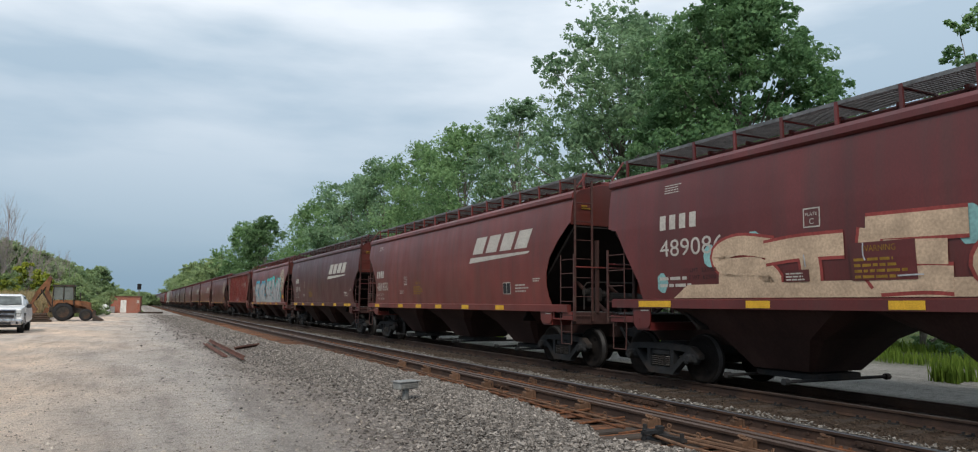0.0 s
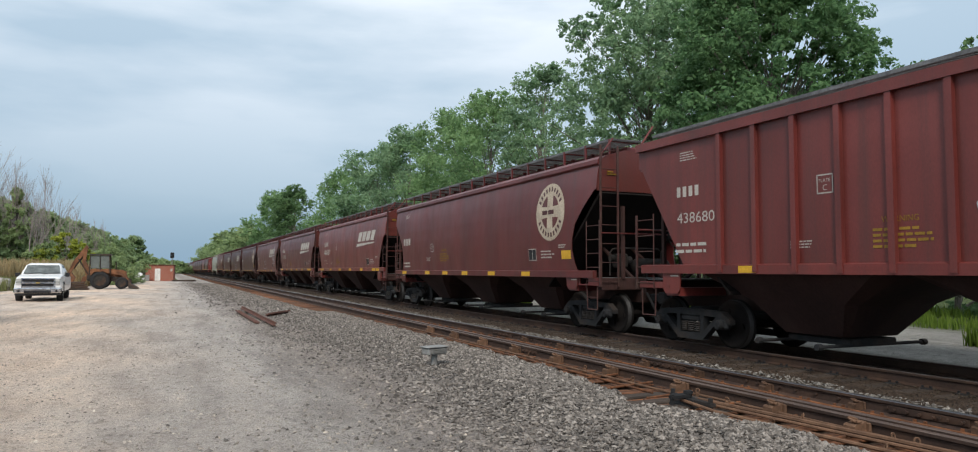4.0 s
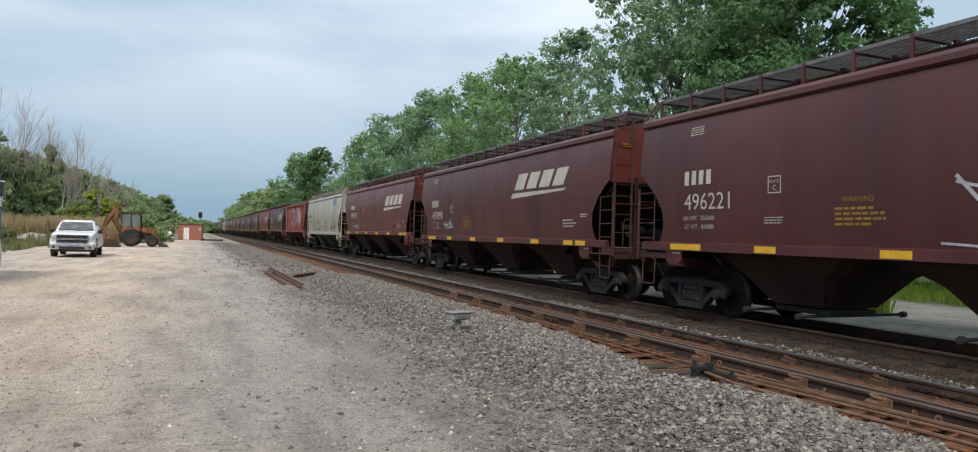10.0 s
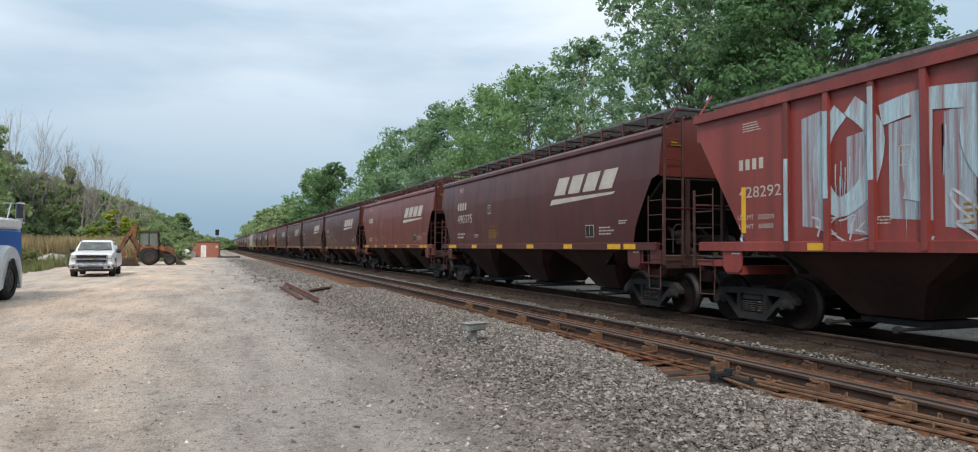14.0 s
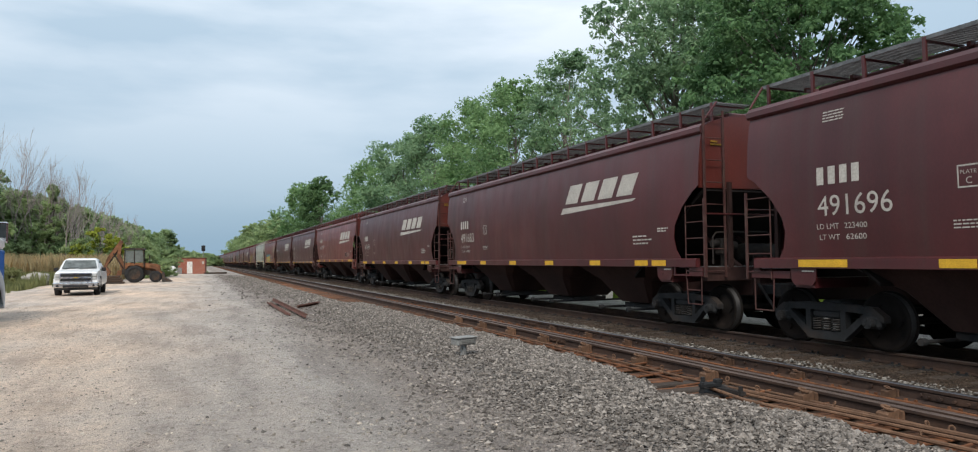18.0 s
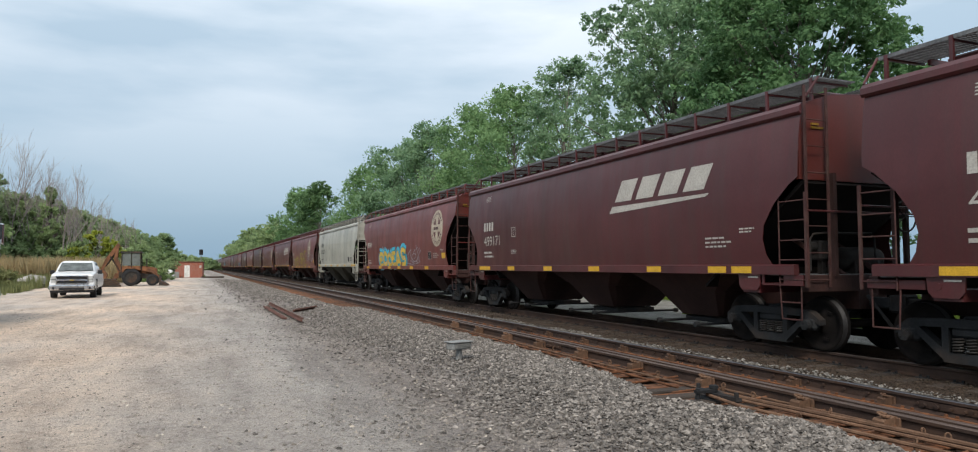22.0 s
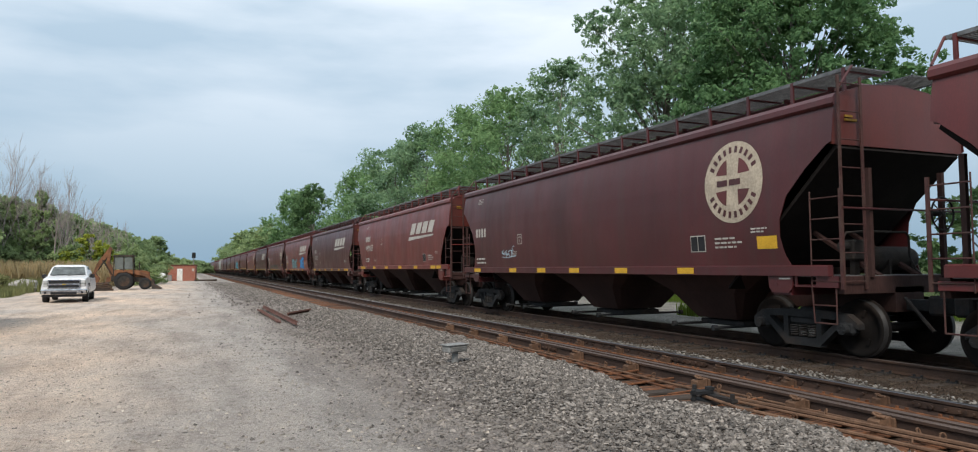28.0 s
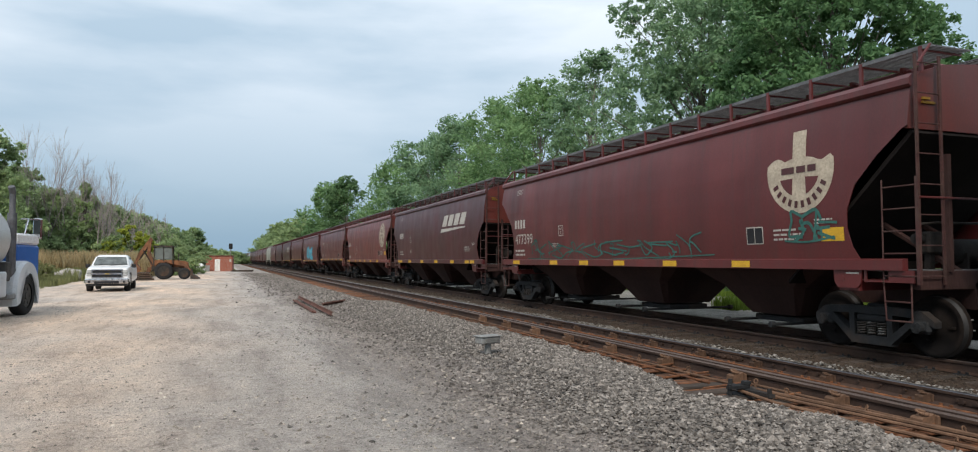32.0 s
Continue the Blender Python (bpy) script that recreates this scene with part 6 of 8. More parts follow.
        decal(car, "data_face", bm, BLACK, prof, lift=0.011)
        bm = bmesh.new()
        poly(bm, [(-5.3, 1.68), (-5.5, 1.68), (-5.5, 1.8), (-5.3, 1.8)])
        poly(bm, [(-5.6, 1.72), (-5.85, 1.72), (-5.85, 1.84), (-5.6, 1.84)])
        decal(car, "mint_patch", bm, G_MINT, prof, "small mint green paint patches", lift=0.008)
    elif art == "ice":
        graffiti(car, prof, 5.0, 2.1, 10.6, 1.6, 8, G_ICE, None, None, 51, order=(5, 1, 4, 5, 7, 1, 2, 6), fat=0.24, rim=0.16, drip=True)
        rr = random.Random(58)
        for k in range(13):
            bm = bmesh.new()
            a, w, z0, z1 = 5.15 - k * 0.84 + rr.uniform(-0.06, 0.06), rr.uniform(0.4, 0.68), rr.uniform(1.55, 2.0), rr.uniform(3.1, 3.75)
            poly(bm, [(a, z0), (a - w, z0 - 0.05), (a - w, z1), (a, z1 - 0.08)])
            decal(car, "spray_mist", bm, G_MIST, prof, "thin pale spray run down in streaks", lift=0.004)
        for k in range(15):
            yy, z0 = 5.45 - k * 0.84, 2.0 + 0.9 * abs(math.sin(k * 2.3))
            if k < 13 and k % 4 != 3:
                bm = bmesh.new()
                poly(bm, [(yy + 0.048, z0 - 0.4), (yy - 0.048, z0 - 0.4), (yy - 0.048, z0 + 1.0), (yy + 0.048, z0 + 1.0)])
                decal(car, "spray_on_rib", bm, G_ICE, prof, lift=0.079)
        for y0, s0 in ((4.9, 53), (1.2, 54), (-3.9, 55)):
            tag(car, prof, y0, 1.6, 1.0, 0.5, G_PALE, s0, 0.03, 4)
        tag(car, prof, 3.0, 1.5, 4.0, 0.7, G_PALE, 52, 0.04, 7)
        bm = bmesh.new()
        poly(bm, [(6.62, 1.75), (6.5, 1.75), (6.5, 2.6), (6.62, 2.6)])
        decal(car, "yellow_stripe", bm, YELLOW, prof, "upright yellow reflective strip", lift=0.008)
    elif art == "blue_yellow":
        graffiti(car, prof, 4.0, 1.50, 5.2, 0.66, 6, G_YELLOW, G_TEAL, G_CYAN, 61)
        tag(car, prof, -1.5, 1.6, 1.8, 0.6, G_PALE, 62, 0.03, 4)
    elif art == "lime":
        tag(car, prof, 5.6, 1.55, 3.0, 1.0, G_LIME, 71, 0.075, 4)
        tag(car, prof, 1.6, 1.55, 4.0, 1.2, G_LIME, 72, 0.075, 5)
        tag(car, prof, -3.0, 1.95, 1.0, 0.55, G_PALE, 73, 0.03, 5)
        tag(car, prof, -5.1, 1.98, 1.5, 0.5, G_PALE, 74, 0.035, 5)
    elif art == "two_blues":
        graffiti(car, prof, 2.45, 1.53, 3.3, 0.74, 5, G_GREYTEAL, G_DARK, None, 81, order=(0, 7, 2, 3, 4), fat=0.42)
        graffiti(car, prof, -2.75, 1.53, 2.4, 0.78, 4, G_BLUE, G_DARK, None, 82, "blue_graffiti", order=(6, 3, 0, 7), fat=0.50, rim=0.06)
        for a, z, q in ((-2.2, 1.85, 0.25), (-1.9, 1.72, 0.18), (-5.4, 2.0, 0.26), (-5.5, 1.75, 0.2), (2.7, 1.75, 0.16), (-1.1, 2.0, 0.18)):
            bm = bmesh.new()
            poly(bm, [(a + q * math.cos(k * 0.7) * (1 + 0.35 * math.sin(k * 2.3 + a)), z + 0.8 * q * math.sin(k * 0.7)) for k in range(9)])
            decal(car, "orange_patch", bm, G_ORANGE, prof, lift=0.005)
    elif art == "green":
        tag(car, prof, 5.4, 1.52, 8.6, 0.5, G_GREEN, 91, 0.036, 14)
        tag(car, prof, -5.6, 1.8, 1.0, 0.4, G_GREEN, 92, 0.05, 4)
    elif art == "blue_far":
        graffiti(car, prof, 3.0, 1.6, 6.0, 1.2, 5, G_CYAN, G_PALE, None, 95)


make_train(60)


# ---- trees, shrubs, reeds ----
def leaf_material(name, lo, hi):
    m = bpy.data.materials.new(name)
    m.use_nodes = True
    nt = m.node_tree
    n, l = nt.nodes, nt.links
    p = n["Principled BSDF"]
    p.inputs["Roughness"].default_value, p.inputs["Specular IOR Level"].default_value = 0.6, 0.2
    g = n.new("ShaderNodeNewGeometry")
    c = ramp_node(nt, g.outputs["Random Per Island"], [(0.0, [a * 0.75 + b * 0.25 for a, b in zip(lo, hi)]), (0.7, [(a + b) / 2 for a, b in zip(lo, hi)]), (1.0, [a * 0.2 + b * 0.8 for a, b in zip(lo, hi)])])
    co = n.new("ShaderNodeTexCoord")
    t = n.new("ShaderNodeTexNoise")
    t.inputs["Scale"].default_value, t.inputs["Detail"].default_value = 0.5, 4
    l.new(co.outputs["Object"], t.inputs["Vector"])
    v = ramp_node(nt, t.outputs["Fac"], [(0.3, (0.7, 0.75, 0.7)), (0.7, (1.25, 1.2, 1.1))])
    m2 = n.new("ShaderNodeMixRGB")
    m2.blend_type, m2.inputs["Fac"].default_value = "MULTIPLY", 1
    l.new(c, m2.inputs["Color1"])
    l.new(v, m2.inputs["Color2"])
    l.new(m2.outputs["Color"], p.inputs["Base Color"])
    tr = n.new("ShaderNodeBsdfTranslucent")
    l.new(m2.outputs["Color"], tr.inputs["Color"])
    mx = n.new("ShaderNodeMixShader")
    mx.inputs["Fac"].default_value = 0.5
    l.new(p.outputs["BSDF"], mx.inputs[1])
    l.new(tr.outputs["BSDF"], mx.inputs[2])
    l.new(mx.outputs["Shader"], n["Material Output"].inputs["Surface"])
    return m


LEAF = {
    "maple": leaf_material("dark_green_leaves", (0.068, 0.15, 0.067), (0.185, 0.32, 0.15)),
    "poplar": leaf_material("grey_green_leaves", (0.145, 0.258, 0.152), (0.33, 0.465, 0.29)),
    "wood": leaf_material("wood_green_leaves", (0.13, 0.245, 0.112), (0.305, 0.45, 0.228)),
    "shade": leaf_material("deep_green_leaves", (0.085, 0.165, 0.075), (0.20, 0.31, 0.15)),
    # the two hazy kinds carry the haze of distance in their leaf colour
    "hazy": leaf_material("haze_paled_leaves", (0.21, 0.30, 0.15), (0.43, 0.53, 0.29)),
    "hazy_dark": leaf_material("haze_dulled_leaves", (0.165, 0.25, 0.13), (0.35, 0.45, 0.245)),
    "dull": leaf_material("dull_weed_blades", (0.15, 0.165, 0.075), (0.30, 0.31, 0.15)),
    "yellow": leaf_material("yellow_green_leaves", (0.25, 0.31, 0.045), (0.45, 0.48, 0.10)),
    "grass": leaf_material("bright_grass_blades", (0.085, 0.15, 0.022), (0.19, 0.27, 0.05)),
    "reed": leaf_material("dry_tan_reeds", (0.34, 0.265, 0.16), (0.58, 0.47, 0.30)),
}
BARK = surface("grey_bark", (0.17, 0.152, 0.132), 0.95, dark=0.5, light=1.4, scale=6, fine=30, stretch=(3, 3, 0.5), bump=0.5)
DEAD = surface("bare_grey_wood", (0.34, 0.30, 0.285), 0.95, dark=0.6, light=1.3, scale=6, fine=30, stretch=(3, 3, 0.5))


def leaves_mesh(name, centres, spread, per, size, material, seed, up=0.35):
    """Many small four-sided leaves, bent at the middle, in clumps round the centres."""
    rng = np.random.default_rng(seed)
    k = len(centres)
    c = np.repeat(np.asarray(centres), per, 0)
    sp = np.repeat(np.asarray(spread), per, 0)
    n = len(c)
    d = rng.standard_normal((n, 3))
    d /= np.linalg.norm(d, axis=1)[:, None]
    r = rng.random(n) ** 0.45
    pos = c + d * r[:, None] * sp[:, None] * np.array([1, 1, 0.75])
    nor = d * 0.8 + rng.standard_normal((n, 3)) * 0.6 + np.array([0, 0, up])
    nor /= np.linalg.norm(nor, axis=1)[:, None]
    a = np.cross(nor, rng.standard_normal((n, 3)))
    a /= np.linalg.norm(a, axis=1)[:, None]
    b = np.cross(nor, a)
    s = size * 0.60 * (0.6 + 0.8 * rng.random(n))
    a, b = a * s[:, None], b * (s * 0.55)[:, None]
    v = np.stack([pos - a, pos + b - nor * s[:, None] * 0.12, pos + a, pos - b - nor * s[:, None] * 0.12], 1).reshape(-1, 3)
    i = np.arange(n)[:, None] * 4
    f = (i + np.arange(4)).tolist()
    me = bpy.data.meshes.new(name)
    me.from_pydata(v.tolist(), [], f)
    me.materials.append(material)
    return me


def limb(vs, fs, a, b, ra, rb, seg=6):
    a, b = Vector(a), Vector(b)
    q = (b - a).to_track_quat("Z", "Y").to_matrix()
    k = len(vs)
    for p, r in ((a, ra), (b, rb)):
        for i in range(seg):
            t = 2 * math.pi * i / seg
            vs.append(tuple(p + q @ Vector((r * math.cos(t), r * math.sin(t), 0))))
    for i in range(seg):
        j = (i + 1) % seg
        fs.append((k + i, k + j, k + seg + j, k + seg + i))


TWIGS = 9


def tree(name, x, y, height, radius, kind, label, seed, clumps=60, per=90, size=0.2, low=0.25, group="", lean=0.0, gap=0.0):
    rr = random.Random(seed)
    z0 = ground_z(x)
    root = empty(name, pose(x, y, z0), label, "tree", group)
    vs, fs, tips = [], [], []
    tr = 0.016 * height + 0.05
    pts = [(0, 0, -0.2)]
    for k in range(1, 7):
        u = k / 6
        pts.append((lean * u * height + rr.uniform(-0.25, 0.25) * u, rr.uniform(-0.25, 0.25) * u, height * 0.86 * u))
    for k in range(6):
        limb(vs, fs, pts[k], pts[k + 1], tr * (1 - k / 6.5), tr * (1 - (k + 1) / 6.5))
    centres, spread = [], []
    nr = np.random.default_rng(seed + 9000)
    for k in range(clumps):
        u = low + (1 - low) * (k + rr.random()) / clumps
        base = Vector(pts[0]).lerp(Vector(pts[-1]), min(1, u * 0.8))
        w = radius * (math.sin(math.pi * min(1, max(0.05, (u - low) / (1 - low) * 0.86 + 0.12))) ** 0.6) * (1 + 0.35 * noise.noise((u * 5, seed, 0)))
        a = rr.uniform(0, 2 * math.pi)
        q = w * rr.uniform(0.45, 1.0) * (1 + 0.3 * noise.noise((math.cos(a) * 1.5, math.sin(a) * 1.5, seed + u * 4)))
        tip = Vector((base.x + q * math.cos(a), base.y + q * math.sin(a), z_of(u, height, rr)))
        wide = radius * rr.uniform(0.20, 0.40) * (1 - 0.25 * u)
        for _ in range(TWIGS):
            d = nr.standard_normal(3)
            d = d / np.linalg.norm(d) * wide * nr.random() ** 0.4
            centres.append((tip.x + d[0], tip.y + d[1], tip.z + d[2] * 0.8))
            spread.append(wide * nr.uniform(*((0.18, 0.44) if y < 35 else (0.30, 0.72))))
        if k % 2 == 0:
            mid = base.lerp(tip, 0.55) + Vector((0, 0, -0.04 * height * rr.random()))
            r = tr * 0.42 * (1 - u) + 0.02
            limb(vs, fs, base + Vector((0, 0, -0.06 * height)), mid, r, r * 0.6, 5)
            limb(vs, fs, mid, tip, r * 0.6, 0.012, 5)
    me = bpy.data.meshes.new("trunk")
    me.from_pydata(vs, [], fs)
    me.materials.append(BARK)
    part("trunk", me, None, root)
    part("crown", leaves_mesh("crown", centres, spread, max(4, int(per * 1.9) // TWIGS), size, LEAF[kind], seed), None, root)
    return root


def z_of(u, height, rr):
    return height * u * 0.97 + rr.uniform(-0.03, 0.03) * height


ROW = "trees behind the train"
tree("maple_tree", 22.0, 21.0, 14.8, 4.2, "maple", "tall maple with dense dark green crown behind the track", 1, 230, 170, 0.17, 0.14, ROW)
tree("poplar_tree", 24.0, 31.8, 17.8, 5.6, "poplar", "tall airy grey-green poplar with open limbs", 2, 190, 150, 0.19, 0.2, ROW)
tree("poplar_tree", 23.5, 25.5, 15.5, 3.4, "poplar", "slender grey-green poplar behind the track", 12, 100, 130, 0.19, 0.22, ROW)
tree("poplar_tree", 23.5, 43.0, 16.0, 3.5, "poplar", "round-topped grey-green poplar behind the track", 3, 80, 120, 0.20, 0.2, ROW)
tree("oak_tree", 24.0, 53.0, 16.2, 4.8, "wood", "broad green tree behind the track", 4, 110, 120, 0.22, 0.15, ROW)
tree("oak_tree", 25.0, 64.0, 16.9, 5.2, "wood", "broad green tree behind the track", 5, 110, 120, 0.24, 0.15, ROW)
tree("poplar_tree", 25.0, 77.0, 17.6, 5.6, "poplar", "tall grey-green poplar behind the track", 6, 100, 120, 0.27, 0.15, ROW)
tree("oak_tree", 25.5, 92.0, 17.6, 6.4, "poplar", "tall pale green tree behind the track", 7, 100, 120, 0.30, 0.15, ROW)
tree("oak_tree", 26.0, 110.0, 17.0, 7, "wood", "broad green tree behind the track", 8, 90, 120, 0.33, 0.12, ROW)
tree("ash_tree", 25.0, 158.0, 19.8, 6.0, "shade", "tall dark green tree far along the track", 9, 80, 110, 0.42, 0.1, ROW)
tree("ash_tree", 25.0, 182.0, 20.5, 7.5, "wood", "tall green tree far along the track", 10, 80, 110, 0.46, 0.1, ROW)
tree("ash_tree", 21.0, 11.2, 10.0, 1.5, "wood", "small bright green tree behind the track", 11, 55, 130, 0.12, 0.2, ROW)
for i in range(9):
    rr = random.Random(200 + i)
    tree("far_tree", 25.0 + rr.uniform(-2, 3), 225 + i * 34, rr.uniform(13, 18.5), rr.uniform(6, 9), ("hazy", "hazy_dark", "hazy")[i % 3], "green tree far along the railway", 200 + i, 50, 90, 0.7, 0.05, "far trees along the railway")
for i in range(22):
    rr = random.Random(300 + i)
    y = 6 + i * 4.6
    tree("bush", 21.5 + rr.uniform(-0.6, 2.5), y, rr.uniform(2.6, 5.0), rr.uniform(1.8, 2.8), ("shade", "wood")[i % 2], "leafy green bush beside the gravel road", 300 + i, 26, 90, 0.16 + 0.002 * y, 0.03, "bushes behind the track")

# the wood on the far side of the lot
WOOD = "trees at the edge of the lot"
for i, (x, y, h, r, kind) in enumerate([(-22, 72, 14.5, 4.0, "shade"), (-18.5, 70, 12.6, 3.2, "wood"), (-26, 78, 16, 4.5, "wood"), (-19.5, 82, 10.5, 3.0, "shade"), (-12.6, 76.5, 9.0, 0.9, "wood"), (-16.0, 80, 8.2, 2.6, "wood"), (-13.8, 86, 8.0, 2.6, "wood"), (-17, 96, 9.2, 3.4, "shade"), (-14.5, 104, 8.6, 3.4, "wood"),
                                        (-20, 118, 10.2, 4.5, "wood"), (-17, 132, 9.6, 4.5, "shade"), (-15.5, 146, 9.8, 4.5, "wood"), (-14.5, 162, 9.6, 5, "wood"), (-13.5, 180, 9.2, 5, "shade"), (-11.5, 200, 9.4, 5, "wood"), (-9.0, 222, 10.6, 4.5, "shade"), (-6.0, 240, 5.2, 5, "wood"), (-2.0, 262, 4.4, 5, "wood"), (3.0, 300, 4.2, 6, "shade"),
                                        (-30, 70, 15, 4.5, "shade"), (-25, 100, 12, 5, "wood"), (-28, 130, 12, 6, "shade")]):
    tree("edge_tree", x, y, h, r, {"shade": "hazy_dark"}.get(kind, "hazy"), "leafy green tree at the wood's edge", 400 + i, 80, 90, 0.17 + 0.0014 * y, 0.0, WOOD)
for i, (x, y, h, r) in enumerate([(-10.0, 75.5, 3.2, 1.7), (-8.4, 75.5, 4.9, 1.5), (-11.6, 77, 2.9, 1.3), (-7.4, 76.5, 3.9, 1.2)]):
    tree("shrub", x, y, h, r, "yellow", "yellow-green shrub behind the reeds", 450 + i, 26, 90, 0.2, 0.03, "shrubs by the lot")
for i, (x, y, h, r) in enumerate([(-5.2, 80, 3.6, 2.2), (-3.6, 84, 3.0, 1.8), (-4.6, 76, 2.6, 1.7), (-6.6, 86, 4.6, 2.4), (-2.6, 104, 2.8, 1.6)]):
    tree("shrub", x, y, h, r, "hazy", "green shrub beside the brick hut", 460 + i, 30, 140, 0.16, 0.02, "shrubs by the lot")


for i in range(13):
    rr = random.Random(700 + i)
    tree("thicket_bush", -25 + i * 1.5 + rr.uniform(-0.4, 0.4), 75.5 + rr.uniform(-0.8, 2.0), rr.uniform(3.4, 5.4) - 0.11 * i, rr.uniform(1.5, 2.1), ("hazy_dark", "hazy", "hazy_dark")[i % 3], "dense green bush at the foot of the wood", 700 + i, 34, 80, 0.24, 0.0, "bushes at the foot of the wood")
for i, (x, y, h, r) in enumerate([(-11.0, 47.5, 1.25, 1.1), (-12.8, 49.5, 1.5, 1.4), (-10.4, 51.0, 1.0, 0.9), (-11.8, 53.5, 1.2, 1.2)]):
    tree("weed_bush", x, y, h, r, "dull", "low olive weed bush at the lot's edge", 730 + i, 22, 80, 0.12, 0.0, "weed bushes")


def bare_tree(x, y, h, seed):
    rr = random.Random(seed)
    root = empty("bare_tree", pose(x, y, ground_z(x), 0, rr.uniform(-3, 3), rr.uniform(0, 360)), "dead leafless grey tree with thin branches", "tree", "dead trees")
    vs, fs = [], []
    def grow(a, d, length, r, depth):
        b = a + d * length
        limb(vs, fs, a, b, r, r * 0.6, 5)
        if depth == 0:
            return
        for _ in range(3 if depth > 1 else 2):
            q = Vector((rr.uniform(-1, 1), rr.uniform(-1, 1), rr.uniform(0.3, 1.1))).normalized()
            grow(a.lerp(b, rr.uniform(0.45, 1.0)), (d * 0.9 + q * 0.75).normalized(), length * rr.uniform(0.45, 0.75), r * 0.5, depth - 1)
        grow(b, (d + Vector((rr.uniform(-0.2, 0.2), rr.uniform(-0.2, 0.2), 0.1))).normalized(), length * 0.62, r * 0.6, depth - 1)
    grow(Vector((0, 0, -0.2)), Vector((0, 0, 1)), h * 0.42, 0.075, 4)
    me = bpy.data.meshes.new("trunk")
    me.from_pydata(vs, [], fs)
    me.materials.append(DEAD)
    part("trunk", me, None, root)


for i, (x, y, h) in enumerate([(-12.4, 77, 8.2), (-10.6, 78, 9.2), (-9.6, 79, 7.5), (-9.0, 84, 7.0), (-6.2, 86, 6.0), (-13.0, 76, 9.8), (-11.2, 75.5, 7.8), (-17.2, 76, 12.0), (-15.6, 77, 11.5), (-16.4, 79, 12.6), (-14.4, 78, 10.0), (-12.6, 80, 9.0), (-11.8, 82, 10.6), (-13.4, 81, 8.5), (-10.0, 92, 7.4), (-7.6, 95, 6.6)]):
    bare_tree(x, y, h * 1.16, 500 + i)


def blades(name, label, category, count, area, h, w, material, seed, tuft=0.0):
    """Standing blades, each a narrow bent strip."""
    rng = np.random.default_rng(seed)
    x = area[0] + (area[1] - area[0]) * rng.random(count)
    y = area[2] + (area[3] - area[2]) * rng.random(count)
    z = np.array([ground_z(a) for a in x])
    keep = np.array([noise.noise((a * 0.35, b * 0.35, seed)) for a, b in zip(x, y)]) > -0.25
    x, y, z = x[keep], y[keep], z[keep]
    n = len(x)
    hh = h * (0.55 + 0.6 * rng.random(n))
    a = rng.random(n) * 6.283
    lx, ly = np.cos(a) * w, np.sin(a) * w
    bx, by = rng.standard_normal(n) * 0.14 * hh, rng.standard_normal(n) * 0.14 * hh
    v = np.stack([np.stack([x - lx, y - ly, z - 0.02], -1), np.stack([x + lx, y + ly, z - 0.02], -1), np.stack([x + lx * 1.1 + bx * 0.4, y + ly * 1.1 + by * 0.4, z + hh * 0.6], -1),
                  np.stack([x + bx, y + by, z + hh], -1), np.stack([x - lx * 1.1 + bx * 0.4, y - ly * 1.1 + by * 0.4, z + hh * 0.6], -1)], 1).reshape(-1, 3)
    f = (np.arange(n)[:, None] * 5 + np.arange(5)).tolist()
    me = bpy.data.meshes.new(name)
    me.from_pydata(v.tolist(), [], f)
    me.materials.append(material)
    return tagged(new(name, me), label, category, kind="stuff")


blades("reeds", "dry tan reeds along the edge of the lot", "reeds", 14000, (-24, -6.2, 63, 74), 2.1, 0.028, LEAF["reed"], 21)
blades("weeds", "green weeds in front of the dry reeds", "weeds", 6000, (-24, -7.4, 56, 63), 0.9, 0.03, LEAF["dull"], 22)
blades("yellow_weeds", "low yellow-green weeds at the lot's edge", "weeds", 3500, (-14, -9.4, 44, 56), 0.55, 0.025, LEAF["dull"], 23)
blades("lot_edge_grass", "low green grass at the lot's edge", "grass", 5000, (-13, -9.0, 38, 50), 0.45, 0.022, LEAF["dull"], 24)
blades("verge_grass", "bright green grass beyond the gravel road", "grass", 22000, (18.6, 24, -2, 60), 0.3, 0.018, LEAF["grass"], 25)
for i, (x, y, r) in enumerate([(14.6, 17.8, 0.55), (15.2, 23.0, 0.5), (14.8, 12.2, 0.4), (15.0, 30.0, 0.6), (15.5, 9.0, 0.5), (14.9, 38, 0.6)]):
    blades("grass_tuft", "bright green tuft of grass on the gravel road", "grass", 420, (x - r, x + r, y - r, y + r), 0.42, 0.02, LEAF["grass"], 30 + i)
ROCK = surface("pale_boulder", (0.36, 0.34, 0.31), 0.95, dark=0.6, light=1.2, scale=3, fine=20, bump=0.6)
for i, (x, y, s) in enumerate([(-10.2, 57.5, 1.0), (-9.4, 60.5, 0.8), (-10.9, 59.5, 0.9), (-8.6, 61.5, 0.7)]):
    bm = bmesh.new()
    bmesh.ops.create_icosphere(bm, subdivisions=3, radius=s)
    for v in bm.verts:
        v.co *= 1 + 0.35 * noise.noise(v.co * 1.4 + Vector((i * 7, 0, 0)))
        v.co.z *= 0.6
    ob = new("boulder", mesh_of("boulder", bm, ROCK))
    ob.location = (x, y, ground_z(x) + s * 0.25)
    tagged(ob, "pale weathered boulder at the edge of the lot", "rock", "boulders")


